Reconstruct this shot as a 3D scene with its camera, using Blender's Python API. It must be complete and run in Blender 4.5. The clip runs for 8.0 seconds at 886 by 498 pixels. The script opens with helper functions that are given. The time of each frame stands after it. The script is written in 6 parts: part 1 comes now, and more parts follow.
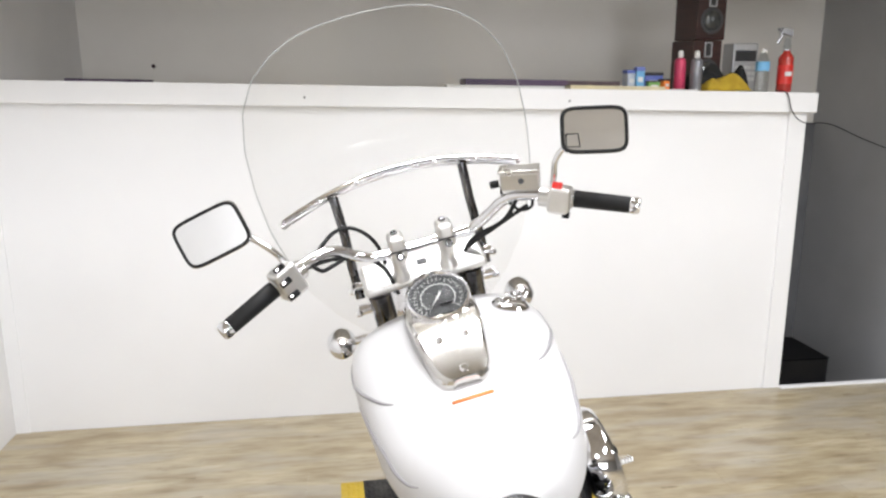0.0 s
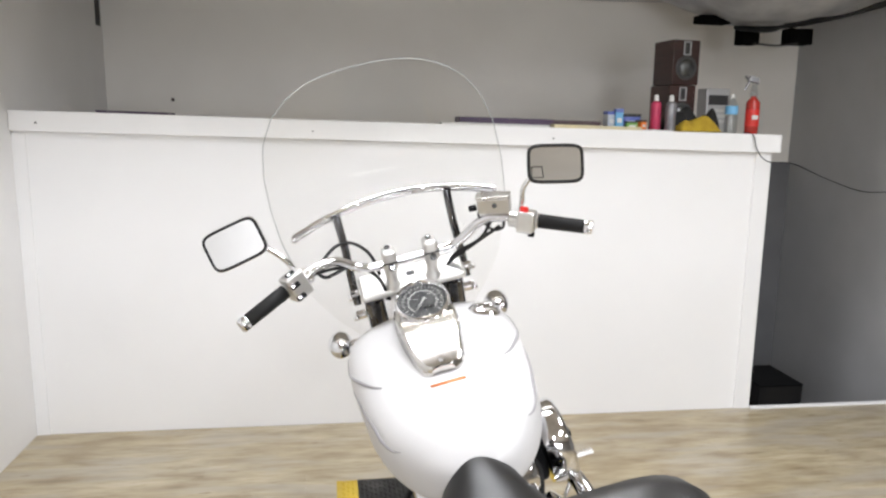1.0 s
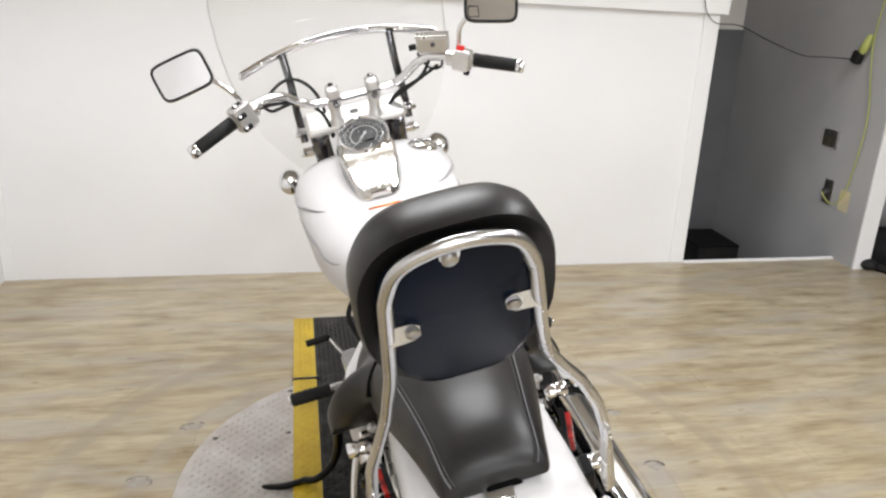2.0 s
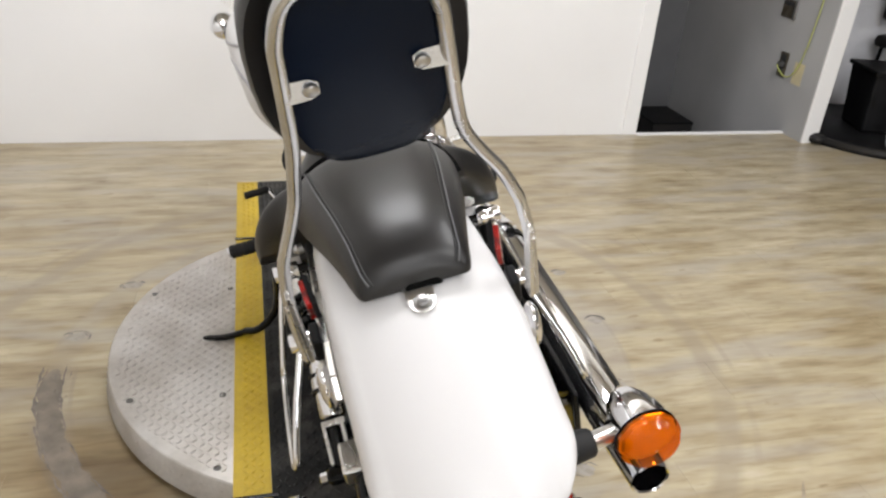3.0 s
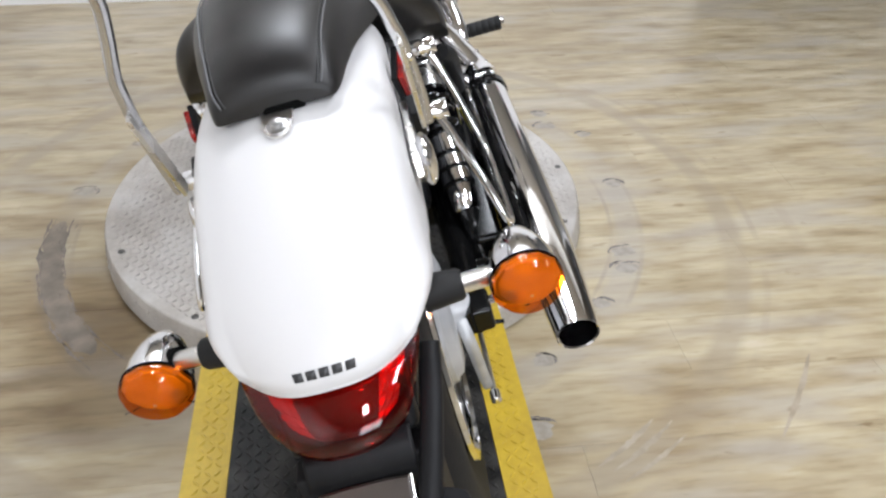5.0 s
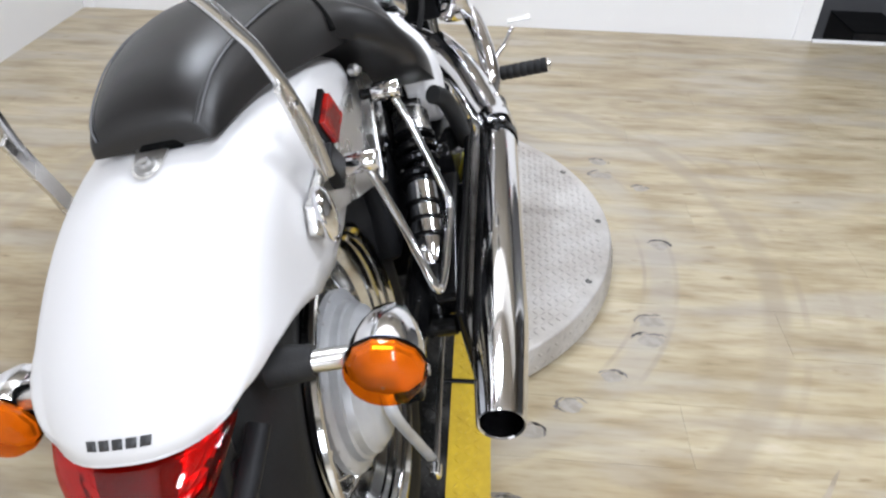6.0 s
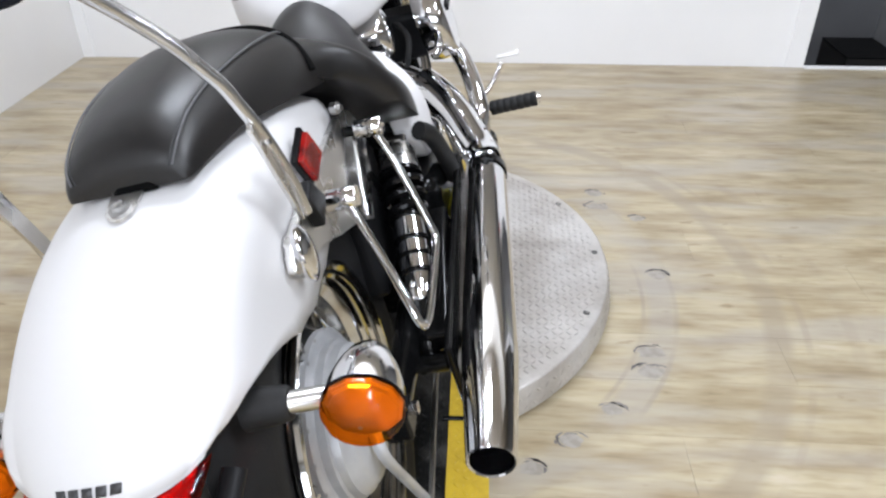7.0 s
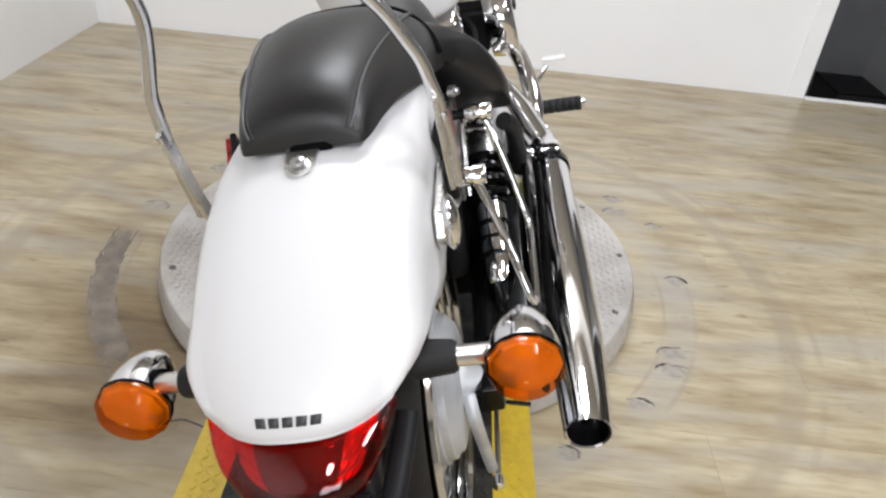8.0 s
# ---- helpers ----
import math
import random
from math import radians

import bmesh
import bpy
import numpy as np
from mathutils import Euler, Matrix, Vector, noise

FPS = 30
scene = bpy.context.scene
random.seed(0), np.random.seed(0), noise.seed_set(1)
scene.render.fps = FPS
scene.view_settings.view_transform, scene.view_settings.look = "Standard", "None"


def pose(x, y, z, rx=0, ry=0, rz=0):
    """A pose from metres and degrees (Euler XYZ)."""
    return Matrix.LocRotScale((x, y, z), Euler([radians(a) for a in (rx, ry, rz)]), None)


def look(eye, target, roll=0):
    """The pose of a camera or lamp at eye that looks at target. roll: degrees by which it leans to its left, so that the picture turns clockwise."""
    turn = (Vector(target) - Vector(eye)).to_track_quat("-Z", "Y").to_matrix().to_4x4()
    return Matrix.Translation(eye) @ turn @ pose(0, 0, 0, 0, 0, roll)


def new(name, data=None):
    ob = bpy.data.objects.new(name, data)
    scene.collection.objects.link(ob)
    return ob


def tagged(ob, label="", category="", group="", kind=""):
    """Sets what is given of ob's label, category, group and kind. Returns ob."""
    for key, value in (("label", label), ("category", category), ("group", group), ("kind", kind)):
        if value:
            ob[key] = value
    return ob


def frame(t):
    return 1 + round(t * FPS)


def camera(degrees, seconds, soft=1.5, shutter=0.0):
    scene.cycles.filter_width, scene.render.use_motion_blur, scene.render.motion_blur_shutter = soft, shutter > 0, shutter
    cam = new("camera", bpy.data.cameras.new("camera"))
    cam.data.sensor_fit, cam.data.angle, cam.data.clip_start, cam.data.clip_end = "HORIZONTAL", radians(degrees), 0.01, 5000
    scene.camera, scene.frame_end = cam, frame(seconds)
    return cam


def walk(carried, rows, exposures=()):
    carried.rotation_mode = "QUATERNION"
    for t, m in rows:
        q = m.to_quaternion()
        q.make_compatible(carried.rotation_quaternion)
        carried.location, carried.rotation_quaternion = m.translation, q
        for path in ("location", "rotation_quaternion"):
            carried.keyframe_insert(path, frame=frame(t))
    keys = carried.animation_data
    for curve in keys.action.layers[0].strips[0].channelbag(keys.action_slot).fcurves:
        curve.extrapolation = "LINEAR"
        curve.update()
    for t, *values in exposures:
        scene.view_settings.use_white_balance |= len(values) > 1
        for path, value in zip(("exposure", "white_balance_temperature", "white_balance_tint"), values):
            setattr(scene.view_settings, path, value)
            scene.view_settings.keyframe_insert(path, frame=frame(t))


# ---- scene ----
cam = camera(62.5, 8.0, soft=2.4)
PATH = [
    (0, (0.267, 0.399, 1.564), (0.525, 2.333, 1.127), -0.2),
    (0.5, (0.285, 0.272, 1.607), (0.447, 2.242, 1.307), 0.2),
    (1, (0.271, 0.089, 1.577), (0.526, 2.042, 1.229), 0.8),
    (1.5, (0.288, -0.051, 1.525), (0.635, 1.85, 1.012), 2.2),
    (1.7, (0.301, -0.086, 1.515), (0.624, 1.802, 0.939), 1.9),
    (2.8, (0.383, -0.104, 1.402), (0.803, 1.639, 0.517), 3.3),
    (3, (0.383, -0.11, 1.369), (0.816, 1.606, 0.438), 3.9),
    (3.5, (0.385, -0.12, 1.308), (0.866, 1.482, 0.212), 5.5),
    (4, (0.39, -0.137, 1.268), (0.934, 1.356, 0.054), 6.9),
    (4.5, (0.419, -0.137, 1.286), (0.909, 1.358, 0.05), 7.3),
    (4.7, (0.499, -0.128, 1.285), (0.875, 1.4, 0.051), 4.2),
    (5.8, (0.884, -0.022, 1.266), (0.807, 1.584, 0.078), 1.7),
    (6, (0.894, -0.002, 1.272), (0.795, 1.615, 0.101), 1.5),
    (6.5, (0.925, 0.032, 1.282), (0.832, 1.698, 0.178), 0.3),
    (7, (0.923, 0.006, 1.266), (0.803, 1.678, 0.176), -0.5),
    (7.5, (0.875, -0.036, 1.254), (0.706, 1.646, 0.184), 0.5),
    (8, (0.72, -0.075, 1.262), (0.703, 1.606, 0.179), 6.0),
]
walk(cam, [(t, look(eye, target, roll)) for t, eye, target, roll in PATH],
     exposures=[(0, 0.15, 6350, 10), (0.5, 0.12, 6300, 10), (1.0, 0.05, 6350, 10), (1.7, -0.02, 6450, 10), (3.0, -0.06, 6550, 10), (4.5, -0.02, 6250, 10), (6.0, 0.12, 5950, 10), (7.0, 0.1, 5950, 10), (8.0, -0.06, 6250, 10)])

# ---- world and exposure ----
scene.view_settings.exposure = 0.0
world = bpy.data.worlds.new("world")
scene.world = world
world.use_nodes = True
world.node_tree.nodes["Background"].inputs[0].default_value = (0.9, 0.95, 1.0, 1)
world.node_tree.nodes["Background"].inputs[1].default_value = 0.02


# ---- tools ----
class Geo:
    """Collects vertices and faces of one mesh."""

    def __init__(self):
        self.v, self.f = [], []

    def add(self, verts, faces):
        k = len(self.v)
        self.v += [tuple(p) for p in verts]
        self.f += [tuple(i + k for i in f) for f in faces]
        return self

    def loft(self, rings, cap=True, closed=True):
        n = len(rings[0])
        vs = [p for r in rings for p in r]
        fs = []
        for a in range(len(rings) - 1):
            for b in range(n if closed else n - 1):
                c = (b + 1) % n
                fs.append((a * n + b, a * n + c, (a + 1) * n + c, (a + 1) * n + b))
        if cap and closed:
            fs.append(tuple(range(n))[::-1])
            fs.append(tuple(range((len(rings) - 1) * n, len(rings) * n)))
        return self.add(vs, fs)

    def tube(self, pts, r, n=12, cap=True, flat=1.0):
        pts = [Vector(p) for p in pts]
        rs = r if isinstance(r, (list, tuple)) else [r] * len(pts)
        rings, u = [], None
        for i, p in enumerate(pts):
            d = (pts[min(i + 1, len(pts) - 1)] - pts[max(i - 1, 0)]).normalized()
            if u is None:
                u = d.orthogonal().normalized() if abs(d.x) > 0.9 else d.cross(Vector((1, 0, 0))).normalized()
            u = (u - d * u.dot(d)).normalized()
            w = d.cross(u)
            rings.append([p + (u * math.cos(a) * flat + w * math.sin(a)) * rs[i] for a in [2 * math.pi * k / n for k in range(n)]])
        return self.loft(rings, cap)

    def lathe(self, profile, origin, axis, n=32, arc=1.0, ends=True):
        """profile: (distance along the axis, radius)."""
        axis, origin = Vector(axis).normalized(), Vector(origin)
        u = axis.orthogonal().normalized()
        w = axis.cross(u)
        m = Matrix((u, w, axis)).transposed()
        k = n if arc >= 1 else n + 1
        rings = [[origin + m @ Vector((r * math.cos(2 * math.pi * arc * j / n), r * math.sin(2 * math.pi * arc * j / n), h)) for j in range(k)] for h, r in profile]
        return self.loft(rings, cap=ends and arc >= 1, closed=arc >= 1)

    def box(self, centre, size, rot=(0, 0, 0), taper=1.0):
        m = Euler([radians(a) for a in rot]).to_matrix()
        c, s = Vector(centre), Vector(size) / 2
        vs = []
        for sz in (-1, 1):
            k = taper if sz > 0 else 1
            for sx, sy in ((-1, -1), (1, -1), (1, 1), (-1, 1)):
                vs.append(c + m @ Vector((sx * s.x * k, sy * s.y * k, sz * s.z)))
        return self.add(vs, [(3, 2, 1, 0), (4, 5, 6, 7), (0, 1, 5, 4), (1, 2, 6, 5), (2, 3, 7, 6), (3, 0, 4, 7)])

    def ball(self, c, r, n=16, m=10):
        c = Vector(c)
        rx, ry, rz = r if isinstance(r, (list, tuple)) else (r, r, r)
        rings = []
        for i in range(1, m):
            a = math.pi * i / m
            rings.append([c + Vector((rx * math.sin(a) * math.cos(2 * math.pi * k / n), ry * math.sin(a) * math.sin(2 * math.pi * k / n), -rz * math.cos(a))) for k in range(n)])
        return self.loft(rings)

    def sheet(self, grid):
        """An open grid of points, rows of equal length."""
        return self.loft(grid, cap=False, closed=False)


def spl(pts, n=6):
    """A smooth line through the points."""
    p = [Vector(q) for q in pts]
    out = []
    for i in range(len(p) - 1):
        a, b, c, d = p[max(i - 1, 0)], p[i], p[i + 1], p[min(i + 2, len(p) - 1)]
        for k in range(n):
            t = k / n
            out.append(0.5 * (2 * b + (c - a) * t + (2 * a - 5 * b + 4 * c - d) * t * t + (3 * b - a - 3 * c + d) * t ** 3))
    return out + [p[-1]]


def lerp(t, keys):
    """A value at t from (t, value) rows, eased between them."""
    if t <= keys[0][0]:
        return keys[0][1]
    for (a, x), (b, y) in zip(keys, keys[1:]):
        if t <= b:
            k = (t - a) / (b - a)
            return x + (y - x) * k
    return keys[-1][1]


def part(name, g, material, parent=None, label="", bevel=0.0, solid=0.0, sharp=40, kind="", sub=0):
    me = bpy.data.meshes.new(name)
    me.from_pydata(g.v, [], g.f)
    me.update()
    bm = bmesh.new()
    bm.from_mesh(me)
    bmesh.ops.recalc_face_normals(bm, faces=bm.faces)
    bm.to_mesh(me)
    bm.free()
    for p in me.polygons:
        p.use_smooth = True
    me.set_sharp_from_angle(angle=radians(sharp))
    me.materials.append(material)
    ob = new(name, me)
    if parent is not None:
        ob.parent = parent
    if solid:
        s = ob.modifiers.new("thickness", "SOLIDIFY")
        s.thickness, s.offset = solid, 0
    if bevel:
        b = ob.modifiers.new("edge", "BEVEL")
        b.width, b.segments, b.limit_method, b.angle_limit, b.harden_normals = bevel, 2, "ANGLE", radians(40), True
    if sub:
        s = ob.modifiers.new("smooth", "SUBSURF")
        s.levels = s.render_levels = sub
    if label or kind:
        tagged(ob, label=label, kind=kind)
    return ob


def thing(name, label, category, m=None, group="", kind=""):
    ob = new(name)
    ob.empty_display_size = 0.1
    if m is not None:
        ob.matrix_world = m
    return tagged(ob, label, category, group, kind)


# ---- materials ----
def mat(name, colour, rough=0.5, metal=0.0, grain=0.0, scale=60.0, bump=0.0, second=None, coat=0.0, mix_scale=3.0, spread=(0.35, 0.65), stretch=(1, 1, 1), rough_var=0.0, spec=0.5, vary=0.0):
    """A surface with colour variation at two scales, roughness variation and fine relief."""
    m = bpy.data.materials.new(name)
    m.use_nodes = True
    nt = m.node_tree
    n, l = nt.nodes, nt.links
    b = n["Principled BSDF"]
    b.inputs["Base Color"].default_value = (*colour, 1)
    b.inputs["Roughness"].default_value, b.inputs["Metallic"].default_value = rough, metal
    b.inputs["Specular IOR Level"].default_value = spec
    b.inputs["Coat Weight"].default_value, b.inputs["Coat Roughness"].default_value = coat, 0.20
    co = n.new("ShaderNodeTexCoord")
    mp = n.new("ShaderNodeMapping")
    mp.inputs["Scale"].default_value = stretch
    l.new(co.outputs["Object"], mp.inputs[0])
    big, fine = n.new("ShaderNodeTexNoise"), n.new("ShaderNodeTexNoise")
    big.inputs["Scale"].default_value, big.inputs["Detail"].default_value = mix_scale, 5
    fine.inputs["Scale"].default_value, fine.inputs["Detail"].default_value = scale, 4
    l.new(mp.outputs[0], big.inputs[0])
    l.new(mp.outputs[0], fine.inputs[0])
    if second:
        ramp = n.new("ShaderNodeMapRange")
        ramp.inputs[1].default_value, ramp.inputs[2].default_value = spread
        l.new(big.outputs[0], ramp.inputs[0])
        mx = n.new("ShaderNodeMix")
        mx.data_type = "RGBA"
        mx.inputs[6].default_value, mx.inputs[7].default_value = (*colour, 1), (*second, 1)
        l.new(ramp.outputs[0], mx.inputs[0])
        out = mx.outputs[2]
        if grain:
            mg = n.new("ShaderNodeMix")
            mg.data_type, mg.blend_type = "RGBA", "MULTIPLY"
            mg.inputs[0].default_value = grain
            l.new(out, mg.inputs[6])
            l.new(fine.outputs[0], mg.inputs[7])
            out = mg.outputs[2]
        l.new(out, b.inputs["Base Color"])
    if vary:
        oi = n.new("ShaderNodeObjectInfo")
        hs = n.new("ShaderNodeHueSaturation")
        mr = n.new("ShaderNodeMapRange")
        mr.inputs[3].default_value, mr.inputs[4].default_value = 1 - vary, 1 + vary
        l.new(oi.outputs["Random"], mr.inputs[0])
        l.new(mr.outputs[0], hs.inputs["Value"])
        src = b.inputs["Base Color"].links[0].from_socket if b.inputs["Base Color"].links else None
        if src:
            l.new(src, hs.inputs["Color"])
        else:
            hs.inputs["Color"].default_value = (*colour, 1)
        l.new(hs.outputs[0], b.inputs["Base Color"])
    if rough_var:
        rr = n.new("ShaderNodeMapRange")
        rr.inputs[3].default_value, rr.inputs[4].default_value = max(rough - rough_var, 0.02), rough + rough_var
        l.new(big.outputs[0], rr.inputs[0])
        l.new(rr.outputs[0], b.inputs["Roughness"])
    if bump:
        bp = n.new("ShaderNodeBump")
        bp.inputs["Strength"].default_value, bp.inputs["Distance"].default_value = bump, 0.002
        l.new(fine.outputs[0], bp.inputs["Height"])
        l.new(bp.outputs[0], b.inputs["Normal"])
    return m


def glass(name, colour, ior=1.45, rough=0.0, alpha=1.0):
    m = bpy.data.materials.new(name)
    m.use_nodes = True
    b = m.node_tree.nodes["Principled BSDF"]
    b.inputs["Base Color"].default_value = (*colour, 1)
    b.inputs["Transmission Weight"].default_value = 1.0
    b.inputs["Roughness"].default_value, b.inputs["IOR"].default_value = rough, ior
    return m


def clear(name, gloss, tint=(0.985, 0.985, 0.98)):
    """A thin clear sheet: see-through, with gloss by the angle of view."""
    m = bpy.data.materials.new(name)
    m.use_nodes = True
    n, l = m.node_tree.nodes, m.node_tree.links
    tr, gl, fr, mx, pw = n.new("ShaderNodeBsdfTransparent"), n.new("ShaderNodeBsdfGlossy"), n.new("ShaderNodeLayerWeight"), n.new("ShaderNodeMixShader"), n.new("ShaderNodeMath")
    tr.inputs[0].default_value = (*tint, 1)
    gl.inputs["Roughness"].default_value = 0.02
    fr.inputs["Blend"].default_value = 0.5
    pw.operation, pw.use_clamp = "MULTIPLY_ADD", True
    cube = n.new("ShaderNodeMath")
    cube.operation = "POWER"
    cube.inputs[1].default_value = 4.0
    l.new(fr.outputs["Facing"], cube.inputs[0])
    l.new(cube.outputs[0], pw.inputs[0])
    pw.inputs[1].default_value, pw.inputs[2].default_value = gloss * 8, gloss
    l.new(pw.outputs[0], mx.inputs[0])
    l.new(tr.outputs[0], mx.inputs[1])
    l.new(gl.outputs[0], mx.inputs[2])
    l.new(mx.outputs[0], n["Material Output"].inputs[0])
    return m


def glow(name, colour, power):
    m = bpy.data.materials.new(name)
    m.use_nodes = True
    b = m.node_tree.nodes["Principled BSDF"]
    b.inputs["Base Color"].default_value = (0.8, 0.8, 0.8, 1)
    b.inputs["Emission Color"].default_value = (*colour, 1)
    b.inputs["Emission Strength"].default_value = power
    return m


CX, CY, PLATE = 0.58, 1.78, 0.085     # turntable


# scuff rings round the turntable: radius, half width, strength, colour, and how broken up they are
RINGS = ((0.845, 0.050, 0.46, (0.335, 0.310, 0.285), 0.34, 0.60), (0.885, 0.008, 0.34, (0.24, 0.21, 0.18), 0.46, 0.62), (0.795, 0.007, 0.36, (0.22, 0.19, 0.17), 0.46, 0.62),
         (1.145, 0.042, 0.56, (0.278, 0.232, 0.172), 0.27, 0.54), (1.22, 0.012, 0.30, (0.25, 0.20, 0.15), 0.44, 0.62), (1.34, 0.022, 0.25, (0.24, 0.19, 0.14), 0.46, 0.64))

# trodden grime, with some floor shade in the tint: x, y, reach, tint, strength
GRIME_SHADE = ((-0.08, 1.38, 0.42, (0.50, 0.42, 0.32), 0.85), (0.06, 1.08, 0.36, (0.52, 0.45, 0.35), 0.85), (1.32, 0.95, 0.22, (0.62, 0.54, 0.44), 0.7), (-0.30, 1.75, 0.20, (0.60, 0.52, 0.43), 0.6))


def floor_material():
    m = mat("vinyl_plank", (0.36, 0.29, 0.19), 0.33, rough_var=0.10, spec=0.55)
    nt = m.node_tree
    n, l = nt.nodes, nt.links
    b = n["Principled BSDF"]
    geo, oi = n.new("ShaderNodeNewGeometry"), n.new("ShaderNodeObjectInfo")
    off = n.new("ShaderNodeVectorMath")
    off.operation = "MULTIPLY_ADD"
    l.new(oi.outputs["Random"], off.inputs[0])
    off.inputs[1].default_value = (31.0, 17.0, 0)
    l.new(geo.outputs["Position"], off.inputs[2])

    def noise_at(stretch, scale, detail, src=off.outputs[0]):
        mp, t = n.new("ShaderNodeMapping"), n.new("ShaderNodeTexNoise")
        mp.inputs["Scale"].default_value = stretch
        t.inputs["Scale"].default_value, t.inputs["Detail"].default_value = scale, detail
        l.new(src, mp.inputs[0])
        l.new(mp.outputs[0], t.inputs[0])
        return t.outputs[0]

    def ramp(src, rows):
        r = n.new("ShaderNodeValToRGB")
        e = r.color_ramp.elements
        while len(e) < len(rows):
            e.new(0.5)
        for k, (p, c) in zip(e, rows):
            k.position, k.color = p, (*c, 1)
        l.new(src, r.inputs[0])
        return r.outputs[0]

    def blend(a, c, fac, how="MIX"):
        x = n.new("ShaderNodeMix")
        x.data_type, x.blend_type = "RGBA", how
        l.new(a, x.inputs[6])
        if isinstance(c, tuple):
            x.inputs[7].default_value = (*c, 1)
        else:
            l.new(c, x.inputs[7])
        if isinstance(fac, float):
            x.inputs[0].default_value = fac
        else:
            l.new(fac, x.inputs[0])
        return x.outputs[2]

    # long flat brush-like blocks of cream, grey-beige and tan, with finer grain and a few knots
    block = ramp(noise_at((1.9, 9.0, 1), 1.9, 7, geo.outputs["Position"]), [(0.28, (0.265, 0.210, 0.133)), (0.40, (0.345, 0.285, 0.188)), (0.50, (0.400, 0.343, 0.240)), (0.61, (0.452, 0.392, 0.272)), (0.74, (0.500, 0.452, 0.352))])
    strip = ramp(noise_at((5.0, 30.0, 1), 2.2, 5), [(0.36, (0.74, 0.70, 0.62)), (0.46, (0.92, 0.90, 0.86)), (0.58, (1, 1, 1))])
    col = blend(block, strip, 0.62, "MULTIPLY")
    wide = ramp(noise_at((0.7, 1.6, 1), 1.3, 4, geo.outputs["Position"]), [(0.34, (0.72, 0.65, 0.53)), (0.48, (0.91, 0.875, 0.80)), (0.62, (1.0, 1.0, 1.0))])
    col = blend(col, wide, 0.7, "MULTIPLY")
    grey = ramp(noise_at((1.1, 5.0, 1), 1.6, 4, geo.outputs["Position"]), [(0.50, (0, 0, 0)), (0.64, (0.55, 0.55, 0.55))])
    col = blend(col, (0.375, 0.345, 0.300), grey)
    knot = ramp(noise_at((2.6, 7.5, 1), 3.1, 6), [(0.66, (1, 1, 1)), (0.735, (0.60, 0.53, 0.44))])
    col = blend(col, knot, 0.85, "MULTIPLY")
    board = n.new("ShaderNodeMapRange")
    board.inputs[3].default_value, board.inputs[4].default_value = 0.965, 1.03
    l.new(oi.outputs["Random"], board.inputs[0])
    hs = n.new("ShaderNodeHueSaturation")
    l.new(col, hs.inputs["Color"])
    l.new(board.outputs[0], hs.inputs["Value"])
    col = hs.outputs[0]
    # scuffs left by tyres in rings round the turntable
    d = n.new("ShaderNodeVectorMath")
    d.operation = "DISTANCE"
    l.new(geo.outputs["Position"], d.inputs[0])
    d.inputs[1].default_value = (CX, CY, 0)
    wob = noise_at((1, 1, 1), 4.0, 7, geo.outputs["Position"])
    for radius, width, strength, colour, low, high in RINGS:
        a, r = n.new("ShaderNodeMath"), n.new("ShaderNodeMapRange")
        a.operation = "SUBTRACT"
        l.new(d.outputs["Value"], a.inputs[0])
        a.inputs[1].default_value = radius
        q = n.new("ShaderNodeMath")
        q.operation = "ABSOLUTE"
        l.new(a.outputs[0], q.inputs[0])
        r.inputs[1].default_value, r.inputs[2].default_value, r.inputs[3].default_value, r.inputs[4].default_value = width * 0.5, width * 1.05, 1, 0
        l.new(q.outputs[0], r.inputs[0])
        w = n.new("ShaderNodeMapRange")
        w.inputs[1].default_value, w.inputs[2].default_value, w.inputs[4].default_value = low, high, strength
        l.new(wob, w.inputs[0])
        p = n.new("ShaderNodeMath")
        p.operation = "MULTIPLY"
        l.new(r.outputs[0], p.inputs[0])
        l.new(w.outputs[0], p.inputs[1])
        col = blend(col, colour, p.outputs[0])
    # brown grime trodden in beside the turntable, some shade in it, with ragged edges
    ragged = noise_at((1, 1.6, 1), 2.6, 8, geo.outputs["Position"])
    for x, y, reach, colour, strength in GRIME_SHADE:
        e, k, s = n.new("ShaderNodeVectorMath"), n.new("ShaderNodeMath"), n.new("ShaderNodeMapRange")
        e.operation, k.operation = "DISTANCE", "MULTIPLY_ADD"
        l.new(geo.outputs["Position"], e.inputs[0])
        e.inputs[1].default_value = (x, y, 0)
        l.new(ragged, k.inputs[0])
        k.inputs[1].default_value = reach * 1.5
        l.new(e.outputs["Value"], k.inputs[2])
        s.inputs[1].default_value, s.inputs[2].default_value, s.inputs[3].default_value, s.inputs[4].default_value = reach * 0.95, reach * 1.75, strength, 0
        l.new(k.outputs[0], s.inputs[0])
        col = blend(col, colour, s.outputs[0], "MULTIPLY")
    l.new(col, b.inputs["Base Color"])
    bp = n.new("ShaderNodeBump")
    bp.inputs["Strength"].default_value, bp.inputs["Distance"].default_value = 0.12, 0.001
    l.new(noise_at((3.0, 60.0, 1), 3.0, 4), bp.inputs["Height"])
    l.new(bp.outputs[0], b.inputs["Normal"])
    return m


